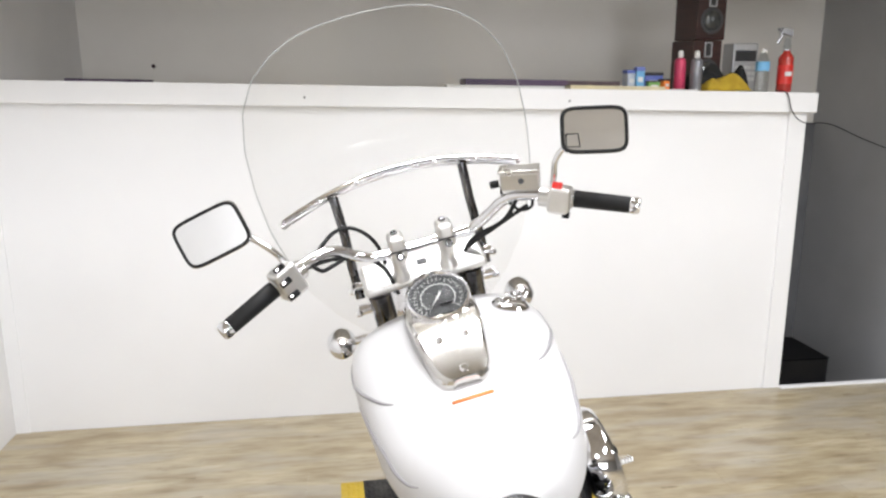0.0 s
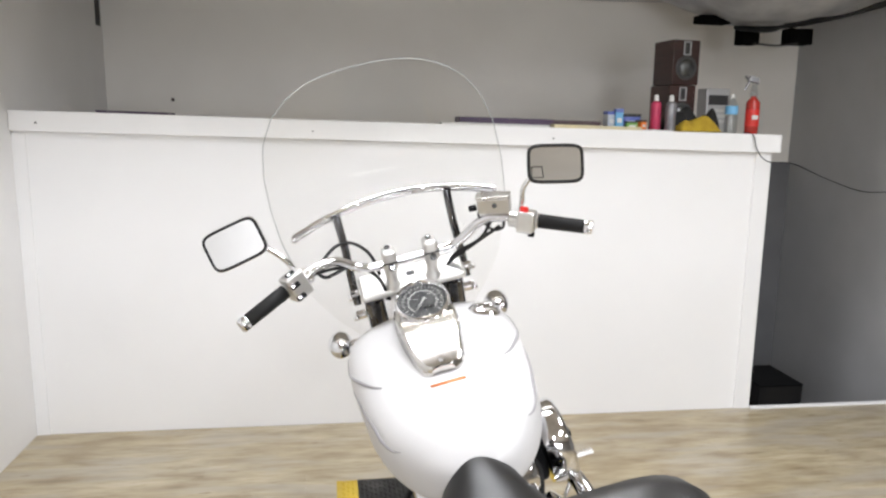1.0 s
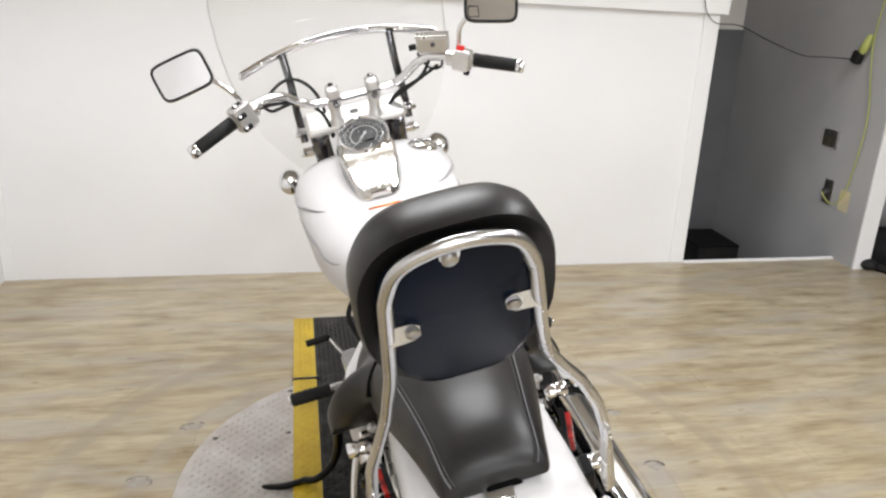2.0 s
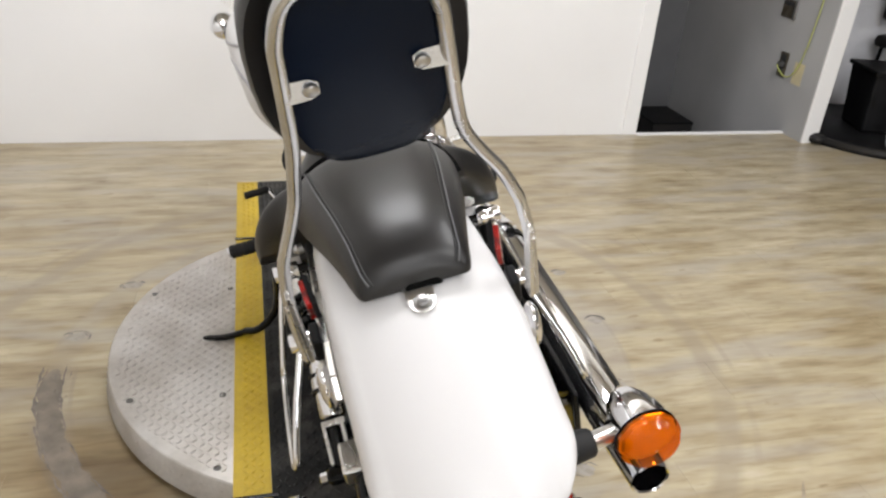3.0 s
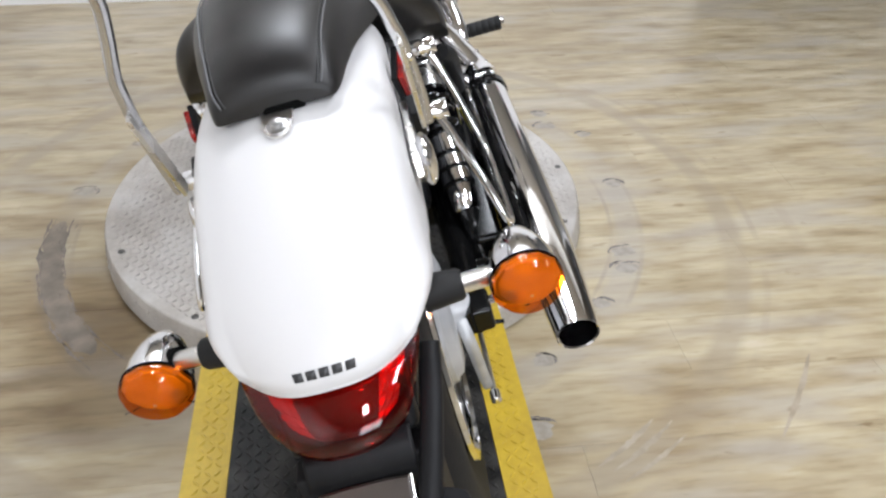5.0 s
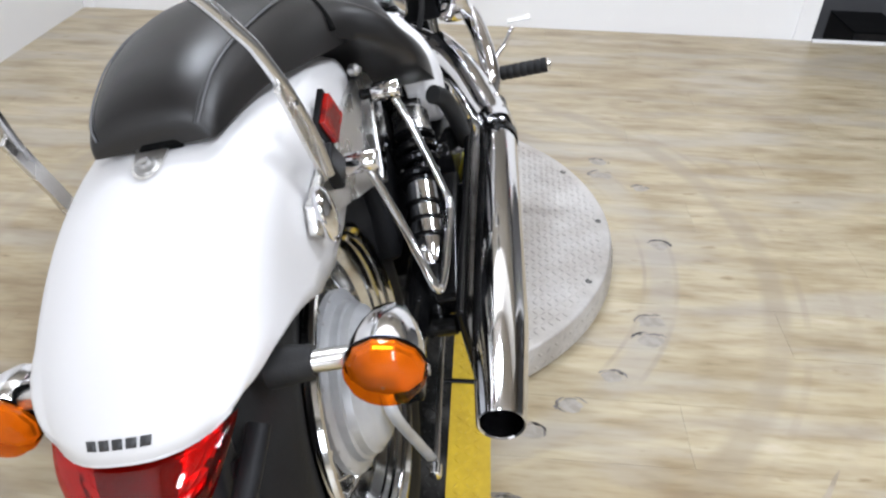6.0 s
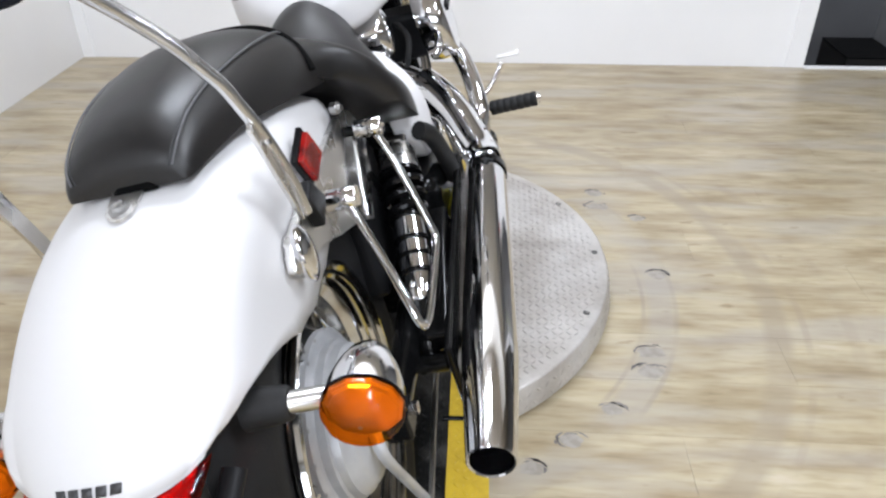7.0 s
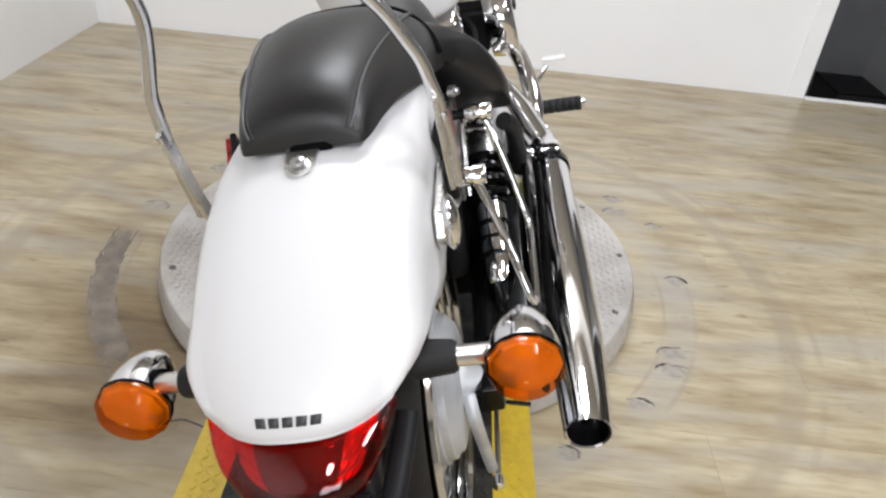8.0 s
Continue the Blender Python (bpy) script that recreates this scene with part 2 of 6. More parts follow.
FLOOR = floor_material()
WALL = mat("wall_paint", (0.78, 0.77, 0.76), 0.55, second=(0.72, 0.71, 0.70), mix_scale=1.2, scale=220, bump=0.10, rough_var=0.08)
BACKWALL = mat("warm_white_wall_paint", (0.83, 0.80, 0.755), 0.55, second=(0.77, 0.74, 0.695), mix_scale=1.2, scale=220, bump=0.10, rough_var=0.08)
PANEL = mat("panel_paint", (0.86, 0.855, 0.855), 0.38, second=(0.81, 0.805, 0.805), mix_scale=0.9, scale=160, bump=0.06, rough_var=0.08)
GREY_WALL = mat("stair_wall_paint", (0.46, 0.46, 0.465), 0.6, second=(0.40, 0.40, 0.405), mix_scale=1.5, scale=200, bump=0.1)
# High ceiling, out of view: toned below CEIL for darker reflections.
ROOF = mat("toned_down_ceiling", (0.46, 0.42, 0.37), 0.8, second=(0.38, 0.345, 0.30), mix_scale=1.0, scale=90, bump=0.2)
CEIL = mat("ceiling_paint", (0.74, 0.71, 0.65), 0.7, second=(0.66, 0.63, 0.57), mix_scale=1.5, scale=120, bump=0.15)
# Grey kept dim so the chrome has a dark room to reflect.
SHOP = mat("dim_shop_wall", (0.38, 0.37, 0.35), 0.6, second=(0.32, 0.31, 0.295), mix_scale=0.8, scale=160, bump=0.1)
# Near-black for dark parts; on stairs and turntable foot it holds shade.
DARK = mat("dark_parts_and_shade", (0.015, 0.015, 0.017), 0.6, second=(0.03, 0.027, 0.025))
CHROME = mat("chrome", (0.82, 0.82, 0.84), 0.07, 1.0, rough_var=0.04, mix_scale=9)
SATIN = mat("satin_alloy", (0.72, 0.71, 0.69), 0.28, 1.0, rough_var=0.08, mix_scale=14, scale=300, bump=0.03)
CAST = mat("brushed_cast_alloy", (0.55, 0.555, 0.565), 0.40, 0.45, second=(0.46, 0.465, 0.475), rough_var=0.1, mix_scale=22, scale=260, bump=0.08)
STEEL = mat("zinc_steel", (0.55, 0.55, 0.55), 0.32, 1.0, second=(0.42, 0.41, 0.40), mix_scale=25, rough_var=0.12)
WHITE = mat("white_gloss_paint", (0.66, 0.65, 0.65), 0.42, coat=0.20, second=(0.63, 0.62, 0.62), mix_scale=2, scale=900, bump=0.02)
PEARL_LINE = mat("grey_pinstripe", (0.30, 0.29, 0.30), 0.3, coat=0.6, second=(0.36, 0.35, 0.36))
VINYL = mat("black_seat_vinyl", (0.0085, 0.008, 0.008), 0.39, second=(0.013, 0.0115, 0.011), mix_scale=6, scale=620, bump=0.10, rough_var=0.07, spec=0.46)
PIPING = mat("seat_piping", (0.012, 0.012, 0.012), 0.5, second=(0.02, 0.02, 0.02), scale=300, bump=0.2)
STITCH = mat("grey_stitching", (0.10, 0.10, 0.105), 0.6, second=(0.13, 0.13, 0.13), scale=500, bump=0.4)
PLASTIC = mat("black_plastic", (0.006, 0.006, 0.0065), 0.45, second=(0.012, 0.012, 0.013), mix_scale=12, scale=260, bump=0.12, rough_var=0.08, spec=0.16)
BACKPLATE = mat("smooth_blue_black_plastic", (0.003, 0.006, 0.014), 0.26, second=(0.004, 0.0075, 0.017), mix_scale=5, scale=200, bump=0.05, rough_var=0.06, spec=0.10)
RUBBER = mat("black_rubber", (0.010, 0.010, 0.0105), 0.6, second=(0.017, 0.0165, 0.016), mix_scale=18, scale=300, bump=0.25, spec=0.25)
TYRE = mat("tyre_rubber", (0.009, 0.009, 0.0095), 0.7, second=(0.016, 0.0155, 0.015), mix_scale=10, scale=200, bump=0.3, spec=0.25)
BLACKMETAL = mat("black_enamel", (0.003, 0.003, 0.0033), 0.16, spec=0.20, second=(0.005, 0.005, 0.005), rough_var=0.06)
REDREF = mat("red_reflector", (0.36, 0.008, 0.005), 0.16, coat=0.6, second=(0.13, 0.003, 0.003), mix_scale=42, spread=(0.44, 0.56), scale=400, bump=0.9)
ORANGE = mat("orange_label", (0.85, 0.25, 0.05), 0.4, second=(0.80, 0.22, 0.05))
YELLOW = mat("yellow_plate_paint", (0.70, 0.49, 0.03), 0.45, second=(0.56, 0.38, 0.025), mix_scale=5, grain=0.35, scale=70, bump=0.15, rough_var=0.1)
TREADBLACK = mat("worn_black_plate_paint", (0.007, 0.007, 0.0065), 0.42, spec=0.25, second=(0.060, 0.056, 0.051), mix_scale=13, spread=(0.47, 0.74), grain=0.3, scale=80, bump=0.25, rough_var=0.14)
ALU = mat("checker_aluminium", (0.66, 0.635, 0.605), 0.40, 0.45, second=(0.50, 0.465, 0.425), mix_scale=7, grain=0.25, scale=90, bump=0.1, rough_var=0.12)
DULLSCREW = mat("dull_zinc_screw", (0.16, 0.155, 0.15), 0.45, 0.6, second=(0.09, 0.085, 0.08), mix_scale=60)
INK = mat("black_print", (0.03, 0.03, 0.032), 0.4, second=(0.045, 0.045, 0.045))
DIAL = mat("dial_face", (0.045, 0.045, 0.047), 0.7, spec=0.15, second=(0.08, 0.08, 0.08), mix_scale=30)
DIALWHITE = mat("dial_print", (0.66, 0.66, 0.64), 0.5, second=(0.7, 0.7, 0.68))
RED = mat("red_switch", (0.65, 0.03, 0.02), 0.35, second=(0.55, 0.025, 0.02))
MIRROR = mat("mirror_silver", (0.76, 0.765, 0.775), 0.015, 1.0)
SCREEN = clear("clear_polycarbonate", 0.022)
REDLENS = clear("clear_red_lens", 0.05, (0.95, 0.065, 0.04))
AMBER = clear("clear_amber_lens", 0.03, (1.0, 0.44, 0.03))
SILVERBOWL = mat("bright_reflector_bowl", (0.86, 0.85, 0.83), 0.22, 0.65, second=(0.74, 0.73, 0.71), mix_scale=40)
SMOKE = mat("dark_lamp_core", (0.10, 0.085, 0.085), 0.4, second=(0.03, 0.026, 0.026), mix_scale=14)
DULLBOWL = mat("dull_reflector_bowl", (0.62, 0.61, 0.60), 0.25, 0.5, second=(0.50, 0.49, 0.48), mix_scale=30)
LENSGLASS = clear("clear_lens", 0.0015)
BARMETAL = mat("polished_bar_steel", (0.64, 0.64, 0.65), 0.26, 1.0, second=(0.56, 0.56, 0.57), rough_var=0.05, mix_scale=12)
RIM = mat("polished_rim", (0.66, 0.66, 0.665), 0.11, 1.0, second=(0.60, 0.60, 0.59), rough_var=0.06, mix_scale=12)
TAGYELLOW = mat("bright_yellow_tag", (0.75, 0.66, 0.04), 0.5, second=(0.65, 0.56, 0.04))
# Stairwell shade as a dark colour.
STAIRSHADE = mat("stairwell_shade", (0.17, 0.17, 0.175), 0.7, second=(0.12, 0.12, 0.125), mix_scale=1.2)
# Deepest black: small dark parts, and the shade under the seat edge.
PIT = mat("deep_black_and_recess_shade", (0.003, 0.003, 0.003), 0.9, spec=0.05, second=(0.005, 0.005, 0.005))
POLISH = mat("polished_console", (0.76, 0.745, 0.72), 0.12, 1.0, second=(0.70, 0.685, 0.66), rough_var=0.04, mix_scale=8)
# Chrome with its dark reflections mottled into the base colour.
REFLCHROME = mat("chrome_dark_reflections", (0.20, 0.20, 0.21), 0.10, 1.0, second=(0.10, 0.10, 0.105), rough_var=0.05, mix_scale=26, spread=(0.45, 0.55))
BRIGHT = mat("bright_cast_alloy", (0.80, 0.79, 0.77), 0.34, 0.9, second=(0.72, 0.71, 0.69), rough_var=0.06, mix_scale=20, scale=260, bump=0.05)

# ---- room ----
X0, X1, YP, YB, XR = -1.28, 2.50, 3.75, 5.16, 3.50      # left wall, panel end, panel face, back wall, stair wall
ALCOVE, CEILING, SOFFIT, YREAR, XFAR = 2.42, 3.30, 2.95, -5.5, 8.0


def slab(name, lo, hi, material, label, category, bevel=0.0):
    g = Geo()
    c = [(a + b) / 2 for a, b in zip(lo, hi)]
    g.box(c, [b - a for a, b in zip(lo, hi)])
    ob = part(name, g, material, bevel=bevel)
    return tagged(ob, label, category, kind="structure")


slab("wall_west", (X0 - 0.15, YREAR, -0.1), (X0, YB + 0.15, CEILING), WALL, "smooth white painted plaster side wall", "wall")
slab("wall_north", (X0, YB, -2.2), (XR + 0.1, YB + 0.15, ALCOVE + 0.3), BACKWALL, "warm white painted back wall above the counter ledge", "wall")
slab("wall_stair", (XR, 3.55, -2.2), (XR + 0.10, YB, ALCOVE + 0.6), GREY_WALL, "grey-white painted wall beside the open stairwell", "wall", 0.004)
slab("trim_wall_end", (XR - 0.003, 3.535, 0.0), (XR + 0.103, 3.55, ALCOVE + 0.6), PANEL, "white painted end board of the stairwell wall", "trim", 0.003)
WX0, WX1, WZ0, WZ1 = 0.2, 3.0, 0.9, 2.5      # shop window behind the walk
south = thing("wall_south", "plain wall out of view with a shop window, grey for reflections", "wall", kind="structure")
for a, b in (((X0, -0.1), (WX0, CEILING)), ((WX1, -0.1), (XFAR, CEILING)), ((WX0, -0.1), (WX1, WZ0)), ((WX0, WZ1), (WX1, CEILING))):
    part("wall_part", Geo().box(((a[0] + b[0]) / 2, YREAR - 0.075, (a[1] + b[1]) / 2), (b[0] - a[0], 0.15, b[1] - a[1])), SHOP, south)
window = thing("window_1", "two-pane shop window with white frame", "window", kind="structure")
g = Geo()
for x, w in ((WX0 + 0.03, 0.06), ((WX0 + WX1) / 2, 0.10), (WX1 - 0.03, 0.06)):
    g.box((x, YREAR - 0.06, (WZ0 + WZ1) / 2), (w, 0.08, WZ1 - WZ0))
for z in (WZ0 + 0.03, WZ1 - 0.03):
    g.box(((WX0 + WX1) / 2, YREAR - 0.06, z), (WX1 - WX0, 0.079, 0.06))
part("window_frame", g, WALL, window)
for x in ((WX0 * 3 + WX1) / 4, (WX0 + WX1 * 3) / 4):
    la = bpy.data.lights.new("window_light", "AREA")
    la.shape, la.size, la.size_y, la.energy, la.color = "RECTANGLE", 1.2, 1.4, 52, (0.95, 0.97, 1.0)
    ob = new("window_light", la)
    ob.matrix_world = look((x, YREAR + 0.02, (WZ0 + WZ1) / 2), (x, 0, (WZ0 + WZ1) / 2 - 0.3))
slab("wall_east", (XFAR, YREAR, -0.1), (XFAR + 0.15, 7.2, CEILING), SHOP, "plain far showroom wall out of view, grey for reflections", "wall")
slab("wall_far_north", (XR + 0.10, 7.0, -0.1), (XFAR, 7.15, CEILING), SHOP, "plain grey painted wall of the next room", "wall")
# Unseen drop, added to keep lamp light off back wall and panel top.
slab("soffit_blocker", (X0, SOFFIT, ALCOVE + 0.02), (XR + 0.1, SOFFIT + 0.12, CEILING), CEIL, "unseen drop face, added to shade the back wall and panel top", "wall")
slab("ceiling_alcove", (X0, SOFFIT + 0.004, ALCOVE), (XR - 0.004, YB, ALCOVE + 0.015), CEIL, "low cream painted ceiling over the counter ledge", "ceiling")
slab("ceiling", (X0 - 0.15, YREAR - 0.15, CEILING), (XFAR + 0.15, 7.2, CEILING + 0.15), ROOF, "high cream showroom ceiling out of view, toned down for reflections", "ceiling")

def ledge_z(x):
    return 1.5600 - 0.0190 * (x - 0.63)


# half-height white panel with its ledge
panel = thing("half_wall", "white painted half-height panel wall under a ledge", "wall", kind="structure")
part("panel_face", Geo().box(((X0 + X1) / 2, YP + 0.03, 0.745), (X1 - X0, 0.06, 1.540)), PANEL, panel)
part("end_panel", Geo().box((X1 - 0.03, (YP + 0.06 + YB) / 2, 0.0), (0.06, YB - YP - 0.06, 2.92)), PANEL, panel)
part("corner_trim", Geo().box((X1 - 0.045, YP - 0.006, 0.72), (0.09, 0.012, 1.44)), PANEL, panel, bevel=0.002)
part("corner_trim", Geo().box((X0 + 0.03, YP - 0.005, 0.73), (0.06, 0.010, 1.52)), PANEL, panel, bevel=0.002)
ledge = thing("ledge", "white painted wooden ledge on top of the half wall", "shelf", kind="structure")
part("board", Geo().box(((X0 + X1 + 0.04) / 2, (YP - 0.03 + YB) / 2, 1.5125), (X1 + 0.04 - X0, YB - YP + 0.03, 0.095), (0, 1.09, 0)), PANEL, ledge, bevel=0.004)
for x in (-1.16, 0.1, 1.3):
    part("screw", Geo().lathe([(0, 0.005), (0.002, 0.004)], (x, YP - 0.031, ledge_z(x) - 0.055), (0, -1, 0), 10), DARK, ledge)

# stairwell; its shade is in the near-black of steps and landing
# Added slab: its dark colour stands in for shade on the back wall.
slab("stair_shade_slab", (X1, YB - 0.03, -2.2), (XR - 0.002, YB - 0.002, 1.30), STAIRSHADE, "dark slab over the lower back wall, stairwell shade as colour", "wall")
slab("stair_landing", (X1, 4.1, -1.15), (XR, YB, -1.05), DARK, "landing at the foot of the stairs, stairwell shade in its colour", "floor")
stairs = thing("stairs", "wooden stairs going down behind the half wall, shade in their colour", "stairs", kind="structure")
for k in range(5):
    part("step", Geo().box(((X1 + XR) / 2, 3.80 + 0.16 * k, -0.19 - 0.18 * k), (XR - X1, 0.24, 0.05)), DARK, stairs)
sill = slab("threshold", (X1, YP - 0.035, 0.0), (XR, YP - 0.005, 0.012), PANEL, "narrow white threshold strip at the stair opening", "trim", 0.003)
box = thing("black_cabinet", "low black cabinet standing on the stair landing", "cabinet")
part("body", Geo().box((3.33, 4.93, -0.66), (0.33, 0.44, 0.78)), DARK, box, bevel=0.006)
part("top", Geo().box((3.33, 4.93, -0.262), (0.335, 0.445, 0.012)), PLASTIC, box, bevel=0.003)

# ground under the planks
slab("subfloor", (X0 - 0.1, YREAR, -0.12), (XFAR, YP - 0.002, -0.012), DARK, "dark subfloor under the vinyl planks", "floor")
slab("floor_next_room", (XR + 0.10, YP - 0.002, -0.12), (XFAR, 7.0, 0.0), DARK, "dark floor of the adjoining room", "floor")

# ceiling lights, added out of view to light the room
def ceiling_light(x, y, z, w, d, power, colour=(0.95, 0.965, 1.0)):
    t = thing("ceiling_light", "white rectangular LED ceiling panel out of view, added for light", "light", pose(x, y, z), group="ceiling panels")
    g = Geo()
    for a, b, c, e in ((0, d / 2 + 0.02, w + 0.08, 0.04), (0, -d / 2 - 0.02, w + 0.08, 0.04), (w / 2 + 0.02, 0, 0.04, d), (-w / 2 - 0.02, 0, 0.04, d)):
        g.box((a, b, -0.02), (c, e, 0.04))
    part("frame", g, WALL, t)
    part("diffuser", Geo().box((0, 0, -0.008), (w, d, 0.008)), GLOW, t)
    la = bpy.data.lights.new("panel_lamp", "AREA")
    la.shape, la.size, la.size_y, la.energy, la.color = "RECTANGLE", w, d, power, colour
    ob = new("panel_lamp", la)
    ob.parent = t
    ob.location = (0, 0, -0.03)


GLOW = glow("lit_diffuser", (1, 0.97, 0.93), 6)
# Places and powers are chosen; the panel at y -2.8 brightens the back wall.
for x, y, w, d, p in ((0.3, 2.34, 1.2, 0.35, 55), (2.3, 1.30, 0.35, 1.2, 52), (0.2, -2.8, 0.35, 1.2, 80), (2.0, -1.0, 0.35, 1.2, 52), (5.0, -0.6, 0.35, 1.2, 50)):
    ceiling_light(x, y, CEILING, w, d, p)

# things in the next room
stand_ = thing("round_base", "low round black plastic base with a raised rim", "base", pose(4.17, 3.74, 0))
part("base_plate", Geo().lathe([(0, 0.60), (0.018, 0.605), (0.030, 0.590), (0.032, 0.02)], (0, 0, 0), (0, 0, 1), 72), PLASTIC, stand_)
part("rim", Geo().lathe([(0.020, 0.608), (0.046, 0.606), (0.052, 0.598), (0.046, 0.588), (0.030, 0.586)], (0, 0, 0), (0, 0, 1), 72, ends=False), VINYL, stand_)
for ang in (200, 262):
    a = radians(ang)
    part("caster", Geo().ball((0.615 * math.cos(a), 0.615 * math.sin(a), 0.034), (0.052, 0.052, 0.034), 20, 12), RUBBER, stand_)
bin_ = thing("waste_bin", "black square-sided plastic waste bin on the round base", "bin", pose(4.16, 3.72, 0.032, 0, 0, -14))
part("body", Geo().box((0, 0, 0.19), (0.36, 0.34, 0.38), (180, 0, 0), 0.84), PLASTIC, bin_, bevel=0.02)
part("rim", Geo().box((0, 0, 0.378), (0.385, 0.365, 0.026)), PLASTIC, bin_, bevel=0.008)
part("handle_post", Geo().tube(spl([(0.10, 0.05, 0.38), (0.13, 0.06, 0.62), (0.17, 0.07, 0.95)], 5), 0.014, 10), PLASTIC, bin_)
gc = thing("grey_cable", "thin grey cable hanging over the black bin", "cable")
part("cord", Geo().tube(spl([(4.06, 3.50, 0.33), (4.02, 3.46, 0.22), (3.93, 3.36, 0.08), (3.88, 3.28, 0.056)], 6), 0.004, 8), GREY_WALL, gc)
tb = thing("draped_table", "round table under a white cloth with black top", "table", pose(4.75, 4.62, 0))
g = Geo()
rings = []
for h, r, w in ((0.74, 0.50, 0), (0.70, 0.52, 0.01), (0.45, 0.55, 0.03), (0.02, 0.60, 0.05)):
    rings.append([((r + w * math.sin(9 * a)) * math.cos(a), (r + w * math.sin(9 * a)) * math.sin(a), h) for a in [2 * math.pi * k / 72 for k in range(72)]])
g.loft(rings)
CLOTH = mat("white_cloth", (0.72, 0.72, 0.74), 0.85, second=(0.62, 0.62, 0.65), mix_scale=4, scale=300, bump=0.3)
part("cloth", g, CLOTH, tb)
part("black_top", Geo().lathe([(0.742, 0.5), (0.78, 0.5), (0.785, 0.48)], (0, 0, 0), (0, 0, 1), 40), PLASTIC, tb)
ch = thing("dark_chair", "black padded chair beside the draped table", "chair", pose(4.62, 4.00, 0, 0, 0, 20))
for x in (-0.2, 0.2):
    for y in (-0.2, 0.2):
        part("leg", Geo().tube([(x, y, 0), (x * 0.9, y * 0.9, 0.46)], 0.012, 8), BLACKMETAL, ch)
part("seat", Geo().box((0, 0, 0.50), (0.46, 0.46, 0.08)), VINYL, ch, bevel=0.03)
part("backrest", Geo().box((0.0, 0.20, 0.86), (0.44, 0.07, 0.46)), VINYL, ch, bevel=0.03)

# turntable
tt = thing("turntable", "round aluminium checker-plate turntable standing on the floor", "turntable", pose(CX, CY, 0))
part("disc", Geo().lathe([(0.012, 0.700), (PLATE - 0.006, 0.689), (PLATE - 0.002, 0.686), (PLATE - 0.001, 0.683)], (0, 0, 0), (0, 0, 1), 120), ALU, tt)
# Inset ring whose black colour draws the shadow line under the disc.
part("foot_shadow_ring", Geo().lathe([(0.0, 0.676), (0.0125, 0.676)], (0, 0, 0), (0, 0, 1), 96), DARK, tt, "recessed foot under the disc, black for its contact shadow")


def lozenges(inside, x0, x1, y0, y1, step, z, long=0.011, wide=0.0032, high=0.0022):
    g = Geo()
    i0, i1, j0, j1 = int(x0 / step), int(x1 / step), int(y0 / step), int(y1 / step)
    for i in range(i0, i1 + 1):
        for j in range(j0, j1 + 1):
            x, y = i * step, j * step
            if not inside(x, y):
                continue
            a = math.pi / 4 if (i + j) % 2 else -math.pi / 4
            c, s = math.cos(a), math.sin(a)
            q = [(-long, 0), (0, -wide), (long, 0), (0, wide)]
            base = [(x + c * u - s * v, y + s * u + c * v, z) for u, v in q]
            top = [(x + (c * u - s * v) * 0.5, y + (s * u + c * v) * 0.5, z + high) for u, v in q]
            g.add(base + top, [(0, 1, 5, 4), (1, 2, 6, 5), (2, 3, 7, 6), (3, 0, 4, 7), (4, 5, 6, 7)])
    return g


part("tread", lozenges(lambda x, y: x * x + y * y < 0.665 ** 2 and abs(x) > 0.335, -0.66, 0.66, -0.66, 0.66, 0.0185, PLATE - 0.001, 0.0100, 0.0034, 0.0024), ALU, tt, kind="stuff")
g = Geo()
for k in range(150):
    for z in (0.025, 0.055):
        a = 2 * math.pi * (k + (0.5 if z > 0.04 else 0)) / 150
        s = 0.008 if (k % 2) else -0.008
        u, w = Vector((math.cos(a), math.sin(a), 0)), Vector((-math.sin(a), math.cos(a), 0))
        c0 = u * (0.7025 - 0.164 * z) + Vector((0, 0, z))
        p = [c0 - w * 0.008 + Vector((0, 0, -s)), c0 + w * 0.003 + Vector((0, 0, -s * .4)), c0 + w * 0.008 + Vector((0, 0, s)), c0 - w * 0.003 + Vector((0, 0, s * .4))]
        g.add([tuple(v) for v in p] + [tuple(c0 + u * 0.0025)], [(0, 1, 4), (1, 2, 4), (2, 3, 4), (3, 0, 4)])
part("rim_tread", g, ALU, tt, kind="stuff")
for ang, r in ((156, 0.658), (204, 0.657), (236, 0.657), (217, 0.459), (143, 0.459), (124, 0.657), (4, 0.660), (-22, 0.655), (30, 0.660), (-52, 0.657), (-37, 0.459), (37, 0.459)):
    a = radians(ang)
    part("screw", Geo().lathe([(0, 0.0095), (0.0015, 0.009), (0.0018, 0.006), (0.0004, 0.005)], (r * math.cos(a), r * math.sin(a), PLATE - 0.001), (0, 0, 1), 14), DULLSCREW, tt)

# plate across the turntable
LEN0, LEN1, HALF = -1.75, 1.17, 0.343
deck = thing("ramp_plate", "black checker-plate deck with yellow painted edges across the turntable", "ramp", pose(CX, CY, 0, 0, 0, 1.3))
part("deck_plate", Geo().box((0, (LEN0 + LEN1) / 2, PLATE + 0.0045), (2 * (HALF - 0.086), LEN1 - LEN0, 0.006)), TREADBLACK, deck)
